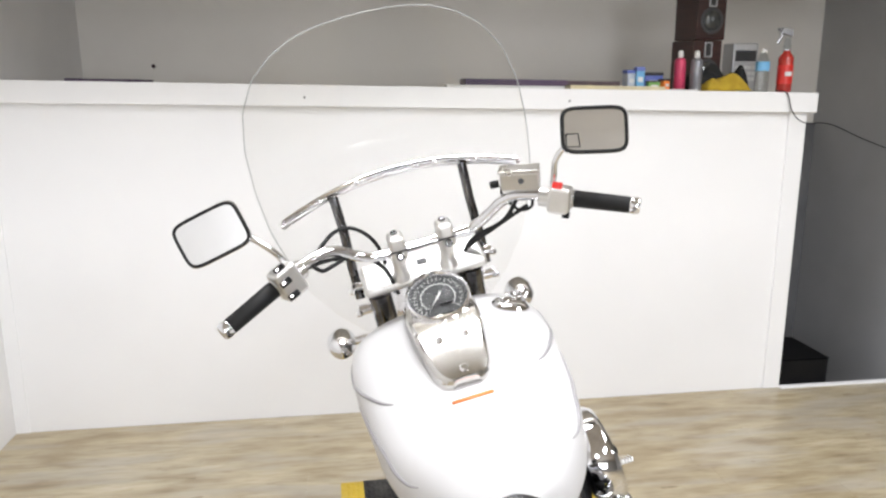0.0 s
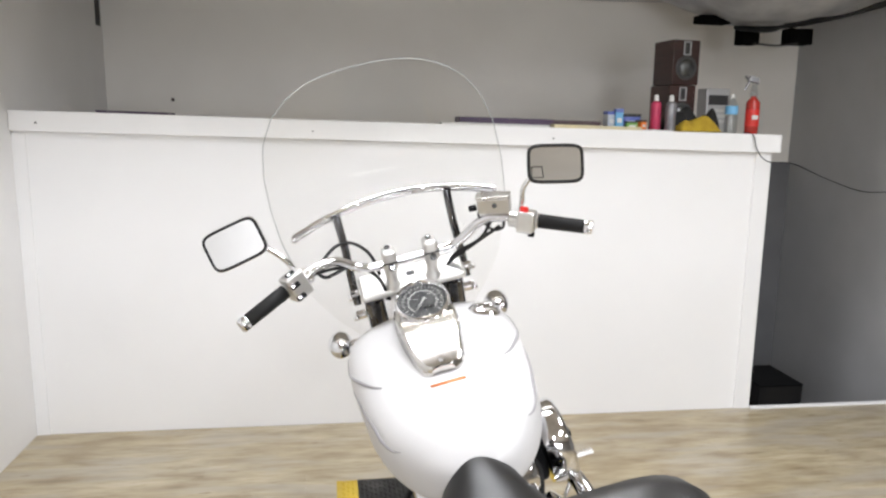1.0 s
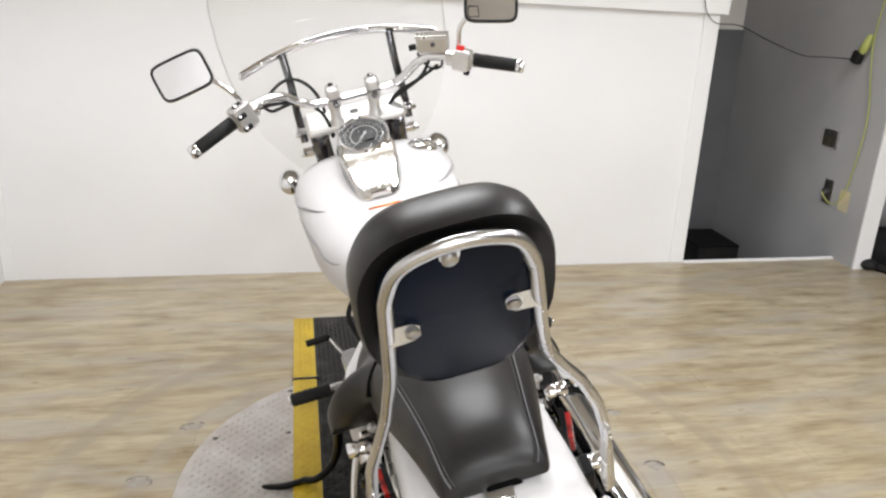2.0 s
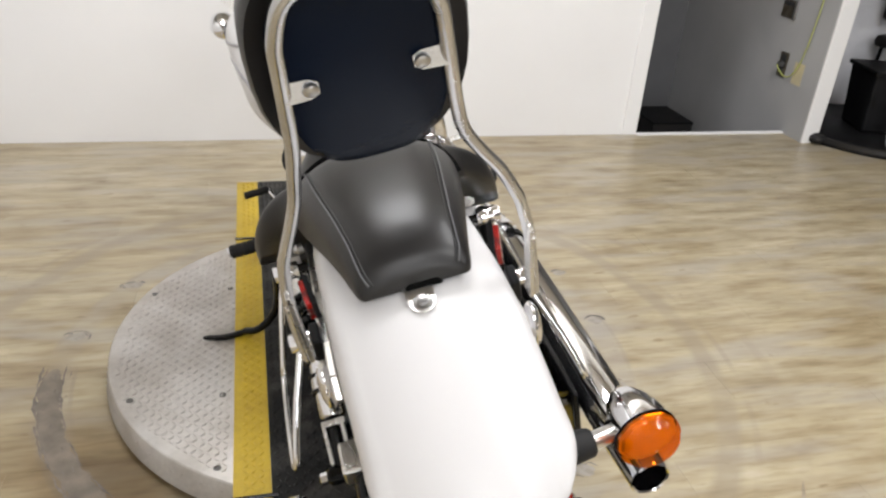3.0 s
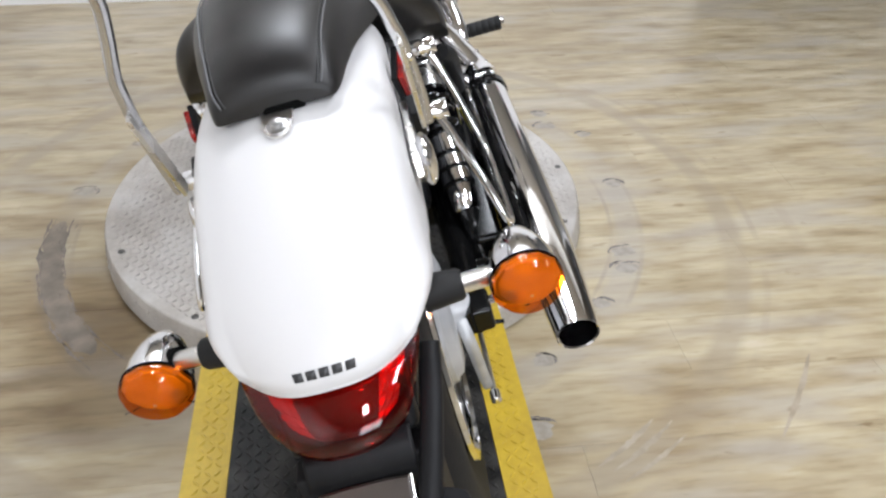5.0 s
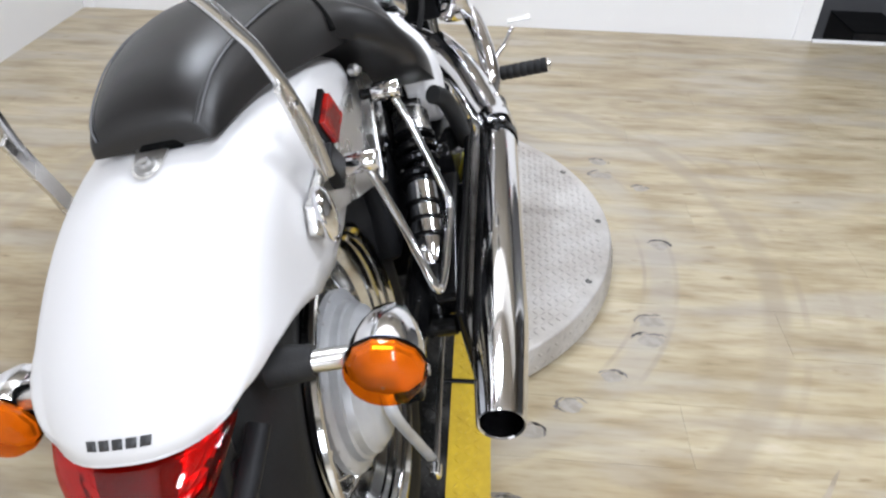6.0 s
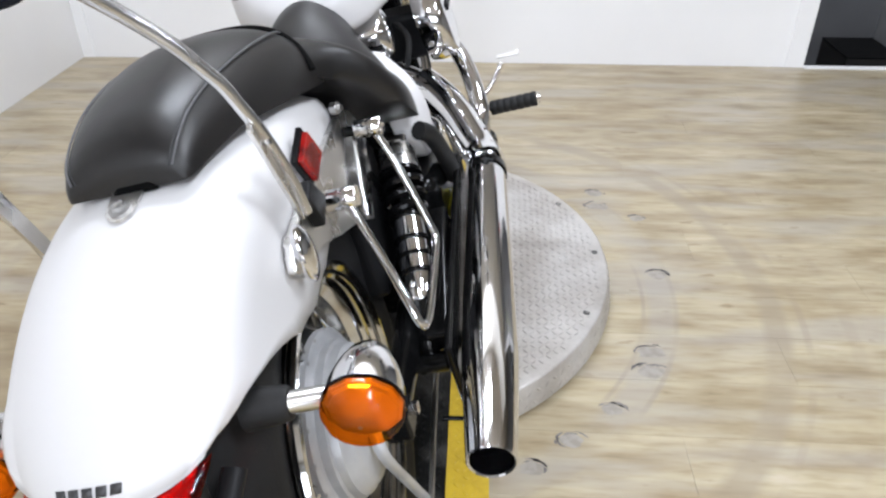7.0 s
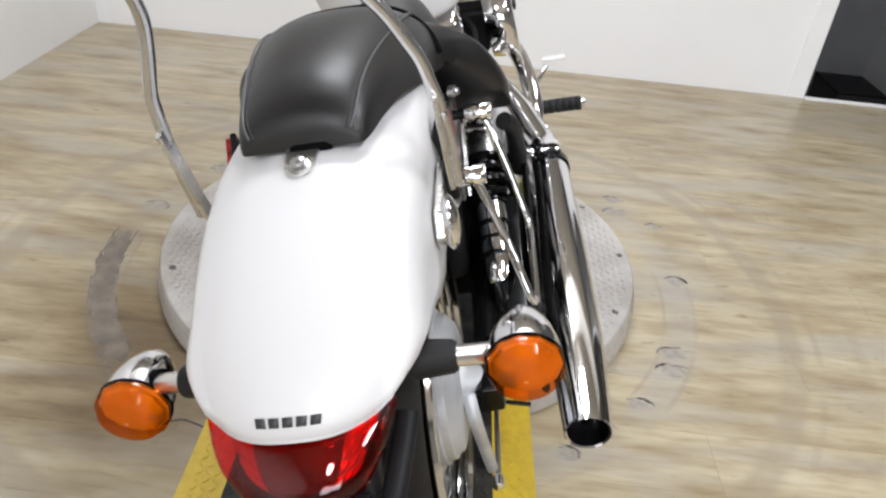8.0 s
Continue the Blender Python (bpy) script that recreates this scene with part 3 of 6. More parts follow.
for s in (-1, 1):
    cuts = [LEN0, -0.655, 0.62, LEN1]
    for a, b in zip(cuts, cuts[1:]):
        part("edge_plate", Geo().box((s * (HALF - 0.043), (a + b) / 2, PLATE + 0.0055), (0.085, b - a - 0.012, 0.008)), YELLOW, deck)
        part("edge_flange", Geo().box((s * (HALF - 0.004), (a + b) / 2, PLATE / 2 + 0.004), (0.006, b - a - 0.012, PLATE - 0.004)), YELLOW, deck)
    for y in (-0.655, 0.62):
        part("joint_bolt", Geo().tube([(s * (HALF + 0.003), y, PLATE + 0.010), (s * (HALF - 0.10), y, PLATE + 0.010)], 0.006, 10), BLACKMETAL, deck)
part("deck_tread", lozenges(lambda x, y: abs(x) < HALF - 0.099, -HALF + 0.10, HALF - 0.10, LEN0 + 0.02, LEN1 - 0.02, 0.0185, PLATE + 0.0075, 0.0100, 0.0034, 0.0022), TREADBLACK, deck, kind="stuff")
g = Geo()
for s in (-1, 1):
    t = lozenges(lambda x, y: abs(y + 0.655) > 0.02 and abs(y - 0.62) > 0.02 and abs(abs(x) - (HALF - 0.043)) < 0.034, s * (HALF - 0.043) - 0.03, s * (HALF - 0.043) + 0.03, LEN0 + 0.02, LEN1 - 0.02, 0.0185, PLATE + 0.0095, 0.0100, 0.0034, 0.0022)
    g.add(t.v, t.f)
part("edge_tread", g, YELLOW, deck, kind="stuff")

# ---- motorcycle ----
BIKE = pose(0.738, 1.0, PLATE + 0.008, 0, -14.0, 1.7)
bike = thing("motorcycle", "white cruiser motorcycle with windshield leaning on its kickstand", "motorcycle", BIKE)


def both(fn):
    for s in (-1, 1):
        fn(s)


# rear fender
FY, FZ, FR = -0.25, 0.355, 0.480


def fender_point(u, k):
    """u: 0 front to 1 tail; k: -1 to 1 across."""
    t = abs(k)
    a = radians(54 + 85.2 * u * (1 - 0.068 * u ** 3 * min(1.0, t / 0.8) ** 3))           # angle from straight ahead, over the top
    tail = max(0.0, (u - 0.86) / 0.14)
    wide = 0.1235 * (1 - 0.20 * tail ** 2.5) * lerp(u, [(0, 1.0), (0.4, 1.0), (0.8, 0.98), (1, 0.98)])
    depth = lerp(u, [(0.0, 0.12), (0.2, 0.175), (0.55, 0.185), (0.70, 0.155), (0.82, 0.09), (0.92, 0.035), (1.0, 0.012)])
    if t < 0.6:
        x, h = t / 0.6 * 0.80, -0.024 * (t / 0.6) ** 2.2
    elif t < 0.8:
        q = (t - 0.6) / 0.2
        x, h = 0.80 + 0.20 * math.sin(q * math.pi / 2), -0.024 - min(0.045, depth * 0.6) * (1 - math.cos(q * math.pi / 2))
    else:
        q = (t - 0.8) / 0.2
        x, h = 1.0 + 0.01 * q, -0.024 - min(0.045, depth * 0.6) - (depth - min(0.045, depth * 0.6)) * q
    r = FR + h + 0.045 * max(0.0, 1 - u / 0.35)
    return Vector((math.copysign(x * wide, k), FY + r * math.cos(a), FZ + r * math.sin(a)))


g = Geo().sheet([[fender_point(i / 40, -1 + 2 * j / 40) for j in range(41)] for i in range(41)])
fender = part("rear_fender", g, WHITE, bike, "glossy white painted rear fender", solid=0.005, sharp=60)
lip = [fender_point(1, -1 + 2 * j / 20) for j in range(21)]
part("fender_lip", Geo().tube(lip, 0.0026, 8), WHITE, fender)
# lettering on the fender as plain bars
for j in range(5):
    k = -0.225 + 0.094 * j
    p0, p1 = fender_point(0.983, k), fender_point(0.983, k + 0.070)
    q0, q1 = fender_point(0.970, k), fender_point(0.970, k + 0.070)
    n0 = (p0 - Vector((p0.x, FY, FZ))).normalized() * 0.0035
    part("badge_bar", Geo().add([p0 + n0, p1 + n0, q1 + n0, q0 + n0], [(0, 1, 2, 3)]), INK, fender, "small dark printed bar", solid=0.0006)
# fixing tab behind the seat
tab = [(-0.019, -0.335), (-0.018, -0.352)] + [(0.017 * math.cos(a), -0.364 + 0.017 * math.sin(a)) for a in [math.pi + math.pi * k / 8 for k in range(9)]] + [(0.018, -0.352), (0.019, -0.335)]
m = len(tab)
seat_tab = part("seat_tab", Geo().add([(x, y, 0.8265 + 0.27 * (y + 0.364) + d) for d in (-0.0015, 0.0015) for x, y in tab], [tuple(range(m))[::-1], tuple(range(m, 2 * m))] + [(k, (k + 1) % m, (k + 1) % m + m, k + m) for k in range(m)]), SATIN, bike, "small metal seat fixing tab")
part("seat_bolt", Geo().lathe([(0, 0.012), (0.002, 0.012), (0.003, 0.0075), (0.008, 0.007), (0.009, 0.004)], (0.0, -0.366, 0.8275), (0, -0.27, 1), 20), STEEL, seat_tab)


# seats
def seat_ring(y, half, top, low, edge, n=36, crown=0.012):
    """A cross-section: flat-topped, rounded shoulders, straight skirt."""
    pts = []
    for k in range(n + 1):
        a = math.pi * k / n
        c, s = math.cos(a), math.sin(a)
        x = half * math.copysign(abs(c) ** (2 / edge), c)
        z = low + (top - low) * abs(s) ** (2 / edge) + crown * (1 - (x / half) ** 2) * 0.5
        pts.append((x, y, z))
    for k in range(1, 10):
        pts.append((-half + 2 * half * k / 10, y, low))
    return pts


def seat(name, rows, label):
    p = [Vector((y, half, top)).to_tuple() + (low, edge) for y, half, top, low, edge in rows]
    fine = []
    for i in range(len(p) - 1):
        a, b, c, d = p[max(i - 1, 0)], p[i], p[i + 1], p[min(i + 2, len(p) - 1)]
        for k in range(6):
            t = k / 6
            fine.append([0.5 * (2 * q + (r - o) * t + (2 * o - 5 * q + 4 * r - s) * t * t + (3 * q - o - 3 * r + s) * t ** 3) for o, q, r, s in zip(a, b, c, d)])
    fine.append(p[-1])
    return part(name, Geo().loft([seat_ring(*r) for r in fine]), VINYL, bike, label, sharp=70)


pillion = seat("passenger_seat", [(-0.338, 0.064, 0.846, 0.833, 2.7), (-0.335, 0.070, 0.856, 0.833, 2.7), (-0.325, 0.075, 0.870, 0.834, 2.7), (-0.304, 0.080, 0.884, 0.835, 2.7), (-0.27, 0.087, 0.896, 0.836, 2.7), (-0.21, 0.101, 0.906, 0.834, 2.6), (-0.11, 0.123, 0.909, 0.816, 2.6), (-0.02, 0.138, 0.898, 0.798, 2.6), (0.022, 0.141, 0.876, 0.790, 2.6)], "black vinyl passenger seat pad")
rider = seat("rider_seat", [(-0.035, 0.126, 0.872, 0.815, 2.6), (0.02, 0.158, 0.868, 0.788, 2.8), (0.060, 0.205, 0.842, 0.742, 3.3), (0.105, 0.230, 0.796, 0.690, 3.4), (0.155, 0.233, 0.768, 0.655, 3.3), (0.195, 0.222, 0.760, 0.640, 3.0), (0.235, 0.205, 0.760, 0.632, 2.6), (0.30, 0.180, 0.755, 0.62, 2.2), (0.37, 0.172, 0.765, 0.615, 2.2), (0.47, 0.118, 0.800, 0.63, 2.2), (0.55, 0.085, 0.815, 0.67, 2.1), (0.605, 0.045, 0.805, 0.72, 2.0)], "black vinyl rider seat, wide and dished")
arch = [Vector(p) + Vector((0, 0.002 - 0.06 * (1 - math.sin(math.pi * k / 36)), 0.003)) for k, p in enumerate(seat_ring(0.018, 0.142, 0.883, 0.780, 2.8)[:37])]
part("piping", Geo().tube(arch[3:34], 0.0052, 8), PIT, pillion)
for s in (-1, 1):
    line = []
    for y, half, top in ((-0.336, 0.068, 0.853), (-0.325, 0.075, 0.870), (-0.304, 0.080, 0.884), (-0.27, 0.087, 0.896), (-0.21, 0.101, 0.906), (-0.11, 0.123, 0.909), (-0.02, 0.138, 0.898), (0.012, 0.140, 0.882)):
        low = lerp(y, [(-0.338, 0.833), (-0.27, 0.836), (-0.21, 0.834), (-0.11, 0.816), (-0.02, 0.798), (0.022, 0.790)])
        u = lerp(y, [(-0.344, 0.86), (-0.25, 0.80), (0.02, 0.74)])
        line.append((s * half * u, y, low + (top - low) * (1 - u ** 2.65) ** (1 / 2.65) + 0.0035 + 0.006 * (1 - u * u)))
    part("stitching", Geo().tube(spl(line, 5), 0.0014, 6), STITCH, pillion)
    part("seam", Geo().tube(spl([(x - s * 0.005, y, z - 0.0002) for x, y, z in line], 5), 0.0018, 6), PIPING, pillion)
# Solid block; its black colour gives the shade of a recess.
part("seat_notch_shade", Geo().box((0.008, -0.3365, 0.8345), (0.054, 0.013, 0.010), (-20, 0, 0), 0.72), PIT, pillion, "black block for the shaded recess under the seat edge", bevel=0.004)


# backrest and sissy bar
def tilt(z):
    return -0.400 - 0.60 * (z - 1.05)


def pad_ring(depth, inset, low=0.0, square=3.0):
    """Outline of the backrest pad: broad, round-topped."""
    pts = []
    for k in range(48):
        a = 2 * math.pi * k / 48
        c, s = math.cos(a), math.sin(a)
        z = 1.148 + (0.113 - inset + (low if s < 0 else 0)) * math.copysign(abs(s) ** (2 / square), s)
        half = lerp(z, [(1.03, 0.090), (1.08, 0.098), (1.13, 0.104), (1.2, 0.101), (1.27, 0.094)]) - inset
        x = half * math.copysign(abs(c) ** (2 / 3.4), c)
        pts.append((x - 0.010, tilt(z) + depth + 0.010, z + 0.24 * max(0.0, depth)))
    return pts


backrest = part("backrest_pad", Geo().loft([pad_ring(0.012, 0.014), pad_ring(0.005, 0.004), pad_ring(0.014, 0.0), pad_ring(0.050, 0.0), pad_ring(0.066, 0.006), pad_ring(0.074, 0.025), pad_ring(0.078, 0.06)]), VINYL, bike, "black vinyl padded passenger backrest", sharp=70)
part("back_panel", Geo().loft([pad_ring(0.004, 0.022, 0.022, 4.5), pad_ring(-0.003, 0.024, 0.022, 4.5), pad_ring(-0.005, 0.032, 0.022, 4.5)]), BACKPLATE, backrest, "smooth blue-black plastic back panel", sharp=50)
bar = []
for s in (1, -1):
    leg = [(0.159, -0.300, 0.748), (0.160, -0.308, 0.80), (0.156, -0.324, 0.860), (0.150, -0.334, 0.895), (0.1455, -0.340, 0.917), (0.138, -0.346, 0.936), (0.123, -0.357, 0.970), (0.105, -0.371, 1.006), (0.091, tilt(1.045), 1.045), (0.083, tilt(1.085), 1.085), (0.0745, tilt(1.165), 1.165), (0.069, tilt(1.20), 1.200), (0.050, tilt(1.232), 1.232)]
    bar += [(s * x - 0.010 * min(1.0, max(0.0, (z - 0.98) / 0.06)), y, z) for x, y, z in (leg if s > 0 else leg[::-1])] + ([(-0.010, tilt(1.244), 1.244)] if s > 0 else [])
sissy = part("sissy_bar", Geo().tube(spl(bar, 5), 0.0077, 12, flat=0.85), BARMETAL, bike, "bent polished metal backrest bar")
for x, z, dx, dz in ((-0.086, 1.143, 0.024, -0.001), (0.066, 1.144, -0.025, 0), (-0.017, 1.243, -0.001, -0.015)):
    y = tilt(z) - 0.001
    a, b = Vector((x, y, z)), Vector((x + dx, tilt(z + dz) + 0.001, z + dz))
    d = (b - a).normalized()
    w = d.cross(Vector((0, 1, 0))).normalized() * 0.010
    th = Vector((0, 0.002, 0))
    e = [a + w, b + w * 0.9, b + d * 0.008 + w * 0.5, b + d * 0.008 - w * 0.5, b - w * 0.9, a - w]
    g = Geo().add([p - th for p in e] + [p + th for p in e], [(0, 1, 2, 3, 4, 5), (11, 10, 9, 8, 7, 6)] + [(i, i + 6, (i + 1) % 6 + 6, (i + 1) % 6) for i in range(6)])
    br = part("bracket", g, BARMETAL, sissy)
    part("bolt", Geo().lathe([(0, 0.0075), (0.003, 0.0075), (0.005, 0.005)], b - th * 1.2, (0, -1, -0.6), 14), STEEL, br)


def sissy_foot(s):
    pts = [(-0.286, 0.750), (-0.305, 0.742), (-0.346, 0.872), (-0.324, 0.880)]
    g = Geo().add([(s * x, y, z) for x in (0.151, 0.157) for y, z in pts], [(0, 1, 2, 3), (7, 6, 5, 4)] + [(i, i + 4, (i + 1) % 4 + 4, (i + 1) % 4) for i in range(4)])
    p = part("foot_plate", g, SATIN, sissy, bevel=0.001)
    for y, z in ((-0.306, 0.797), (-0.322, 0.846)):
        part("bolt", Geo().lathe([(0, 0.0075), (0.003, 0.0075), (0.005, 0.005)], (s * 0.1585, y, z), (s, 0, 0), 14), CHROME, p)


both(sissy_foot)


# fender struts with saddlebag supports
def strut(s):
    up = [(-0.345, 0.700), (-0.325, 0.728), (-0.22, 0.735), (0.04, 0.735), (0.12, 0.700), (0.15, 0.655)]
    lo = [(-0.325, 0.680), (-0.24, 0.666), (-0.15, 0.628), (-0.05, 0.588), (0.02, 0.550), (0.07, 0.612)]
    ring = [(y, z) for y, z in up] + [(y, z) for y, z in lo[::-1]]
    n = len(ring)
    g = Geo().add([(s * x, y, z) for x in (0.128, 0.140) for y, z in ring], [tuple(range(n)), tuple(range(2 * n - 1, n - 1, -1))] + [(i, i + n, (i + 1) % n + n, (i + 1) % n) for i in range(n)])
    st = part("fender_strut", g, SATIN, bike, "chrome fender strut", bevel=0.003)
    part("strut_cap", Geo().ball((s * 0.146, -0.316, 0.706), (0.012, 0.020, 0.038)), CHROME, st)
    rod = [(0.186, 0.008, 0.708), (0.206, -0.006, 0.655), (0.234, -0.034, 0.555), (0.240, -0.048, 0.530), (0.240, -0.14, 0.527), (0.238, -0.235, 0.527), (0.233, -0.262, 0.536), (0.222, -0.252, 0.573), (0.205, -0.230, 0.623), (0.176, -0.196, 0.696)]
    sup = part("bag_support", Geo().tube([(s * x, y, z) for x, y, z in spl(rod, 6)], 0.0058, 10), CHROME, bike, "thin chrome saddlebag support rod")
    for x, y, z in ((0.172, 0.008, 0.710), (0.160, -0.192, 0.702)):
        part("standoff", Geo().lathe([(-0.012, 0.0135), (-0.010, 0.0145), (0.007, 0.0145), (0.0085, 0.012), (0.011, 0.012), (0.0125, 0.0145), (0.028, 0.0145), (0.030, 0.013)], (s * x, y, z), (s, 0, 0), 20), CHROME, sup)
        part("standoff_core", Geo().lathe([(-0.036, 0.008), (-0.012, 0.008)], (s * x, y, z), (s, 0, 0), 14), BLACKMETAL, sup)
    c = Vector((s * 0.146, -0.184, 0.764))
    q = [(0, 0.037), (-0.027, 0.0), (0, -0.037), (0.027, 0.0)]

    def plaque(grow, d0, d1):
        """A diamond plate that faces out, the right-hand one slightly back."""
        lean, back = (0.28, 0.30) if s > 0 else (0.07, 0.08)
        vs = [(c.x + s * (0.95 * d + grow * (lean * a + 0.07 * b)), c.y - back * d + grow * (0.93 * a + 0.24 * b), c.z + grow * (0.97 * b - 0.24 * a)) for d in (d0, d1) for a, b in q]
        return Geo().add(vs, [(0, 1, 2, 3), (7, 6, 5, 4)] + [(i, i + 4, (i + 1) % 4 + 4, (i + 1) % 4) for i in range(4)])

    ref = part("reflector", plaque(0.86, -0.004, 0.005), REDREF, bike, "red diamond-shaped side reflector", bevel=0.0015)
    part("holder", plaque(1.02, -0.012, -0.0035), PLASTIC, ref, bevel=0.001)
    part("fender_bracket", Geo().box((s * 0.146, -0.236, 0.728), (0.020, 0.046, 0.048), (25, 0, 0), 0.7), PLASTIC, bike, bevel=0.004)


both(strut)


# turn signals
def signal(x, y, z, s, rear):
    d = (0, -1, -0.08) if rear else (0, 1, 0)
    lamp = part("turn_signal", Geo().lathe([(-0.078, 0.004), (-0.074, 0.012), (-0.060, 0.024), (-0.040, 0.033), (-0.018, 0.0385), (0.0, 0.040)], (x, y, z), d, 32), CHROME, bike, "chrome bullet turn signal", sharp=70)
    if rear:
        part("lens", Geo().lathe([(0.002, 0.0408), (0.006, 0.0415), (0.014, 0.0405), (0.016, 0.0385), (0.024, 0.034), (0.0275, 0.026), (0.029, 0.014), (0.0295, 0.002)], (x, y, z), d, 40, ends=False), AMBER, lamp, "amber turn signal lens", sharp=24)
        part("reflector_bowl", Geo().lathe([(0.0015, 0.0396), (0.006, 0.0392), (0.007, 0.036), (0.0095, 0.0335), (0.0125, 0.026), (0.0145, 0.014), (0.015, 0.002)], (x, y, z), d, 11), SILVERBOWL, lamp, "bright reflector behind the lens", sharp=20)
        part("gasket", Geo().lathe([(-0.001, 0.0400), (-0.0005, 0.0412), (0.0018, 0.0412), (0.002, 0.0400)], (x, y, z), d, 32), PIT, lamp)
    else:
        part("lens", Geo().lathe([(0.001, 0.036), (0.006, 0.034), (0.012, 0.02), (0.013, 0.002)], (x, y, z), d, 32, ends=False), AMBER, lamp, "amber turn signal lens", sharp=60)
    return lamp


for s in (-1, 1):
    sig = signal(s * 0.218, -0.493 if s < 0 else -0.499, 0.622 if s < 0 else 0.637, s, True)
    part("stalk", Geo().tube([(s * 0.205, -0.474, 0.632), (s * 0.180, -0.486, 0.642), (s * 0.142, -0.498, 0.652)], 0.0135, 14, flat=0.85), SATIN, sig)
    part("stalk_collar", Geo().lathe([(0, 0.016), (0.012, 0.0165), (0.014, 0.014)], (s * 0.182, -0.484, 0.641), (s, 0.3, -0.3), 18), PIT, sig)
    part("mount", Geo().lathe([(0, 0.022), (0.01, 0.021), (0.042, 0.018), (0.046, 0.015)], (s * 0.104, -0.498, 0.652), (s, 0.0, 0.0), 18), RUBBER, sig, "black rubber mount")
    f = signal(s * 0.250, 1.29, 0.885, s, False)
    part("stalk", Geo().tube([(s * 0.235, 1.275, 0.885), (s * 0.11, 1.25, 0.89)], 0.011, 12), CHROME, f)

# tail light and plate bracket
g = Geo()


def lens_point(k, t, out=0.0):
    y = -0.608 - 0.010 * math.sin(math.pi * t) - 0.040 * t + 0.046 * abs(k) ** 2.6 * (1 - 0.5 * t)
    return ((0.094 - 0.036 * t ** 1.3) * k * (1 + out * 6), y - out, 0.660 - 0.054 * t + 0.006 * abs(k) ** 2)


rows = [[lens_point(-1 + j / 10, v / 8) for j in range(21)] for v in range(9)]
tail = part("tail_light", g.sheet(rows), REDLENS, bike, "wide red tail light under the fender tip", solid=0.006, sharp=70)
core = part("lamp_core", Geo().sheet([[lens_point(-0.96 + 1.92 * j / 20, 0.04 + 0.92 * v / 8, -0.020) for j in range(21)] for v in range(9)]), SMOKE, tail, "dark core behind the red lens", solid=0.003)
for s in (-1, 1):
    for v in range(4):
        for j in range(3):
            k0, t0 = s * (0.56 + 0.13 * j), 0.08 + 0.20 * v
            cell = [lens_point(k0 + s * a, t0 + b, -0.016) for a, b in ((0, 0), (0.126, 0.0), (0.126, 0.195), (0, 0.195))]
            mid = lens_point(k0 + s * 0.063, t0 + 0.0975, -0.0140)
            part("reflector_facet", Geo().add(cell + [mid], [(0, 1, 4), (1, 2, 4), (2, 3, 4), (3, 0, 4)]), DULLBOWL, core)
part("lamp_unit", Geo().box((0, -0.585, 0.605), (0.14, 0.05, 0.07), (-18, 0, 0)), PLASTIC, tail, bevel=0.01)
mud = part("inner_fender", Geo().sheet([[(x, FY - 0.405 * math.cos(radians(a)) * k, FZ + 0.02 + 0.405 * math.sin(radians(a)) * k) for x, k in ((-0.076, 0.93), (-0.070, 1.0), (0.070, 1.0), (0.076, 0.93))] for a in range(-8, 40, 4)]), PLASTIC, bike, "black plastic inner fender", solid=0.004)
PLATEGREY = mat("taupe_plate", (0.080, 0.066, 0.058), 0.30, second=(0.058, 0.048, 0.042), mix_scale=12, rough_var=0.06)
part("bracket_back", Geo().add([(-0.070, -0.640, 0.575), (0.070, -0.640, 0.575), (0.055, -0.690, 0.46), (-0.055, -0.690, 0.46), (-0.070, -0.610, 0.575), (0.070, -0.610, 0.575), (0.055, -0.662, 0.46), (-0.055, -0.662, 0.46)], [(0, 1, 2, 3), (7, 6, 5, 4), (0, 4, 5, 1), (1, 5, 6, 2), (2, 6, 7, 3), (3, 7, 4, 0)]), PLASTIC, mud, bevel=0.004)
g = Geo().sheet([[(x, y, z) for x in (-0.057, -0.054, -0.02, 0.02, 0.055, 0.059)] for y, z in ((-0.618, 0.594), (-0.632, 0.582), (-0.650, 0.564))])
part("lamp_base", g, PLASTIC, tail, "black strip under the lens", solid=0.004, sharp=30)
prof = [(-0.6525, 0.5615), (-0.656, 0.5625), (-0.660, 0.5605), (-0.674, 0.553), (-0.6895, 0.5445)]
g = Geo().sheet([[(x, y - 0.003 * (x / 0.05) ** 2 - 0.05 * x * 0.4, z) for x in (-0.049, -0.046, -0.02, 0.02, 0.044, 0.047)] for y, z in prof])
plate = part("plate_flap", g, PLATEGREY, bike, "taupe metal plate bracket folded across its middle", solid=0.003, sharp=20)
part("flap_edge", Geo().tube([(0.0485, -0.655, 0.5625), (0.0475, -0.689, 0.5455)], 0.0022, 8), SATIN, plate)
outline = [(-0.060, -0.668), (-0.050, -0.676), (0.050, -0.678), (0.066, -0.668), (0.090, -0.674), (0.099, -0.678), (0.104, -0.688), (0.102, -0.698), (0.094, -0.703), (0.060, -0.702), (0.040, -0.710), (0.025, -0.722), (-0.030, -0.722), (-0.055, -0.716), (-0.066, -0.700), (-0.066, -0.676)]
m = len(outline)
g = Geo().add([(x, y, 0.540 + 0.55 * (y + 0.69) + d) for d in (-0.007, 0) for x, y in outline], [tuple(range(m))[::-1], tuple(range(m, 2 * m))] + [(k, (k + 1) % m, (k + 1) % m + m, k + m) for k in range(m)])
part("plate_holder", g, PLASTIC, plate, "black plate holder", bevel=0.002)
part("holder_slot", Geo().tube([(0.070, -0.690, 0.5420), (0.092, -0.689, 0.5425)], 0.0058, 10, flat=0.4), STEEL, plate)
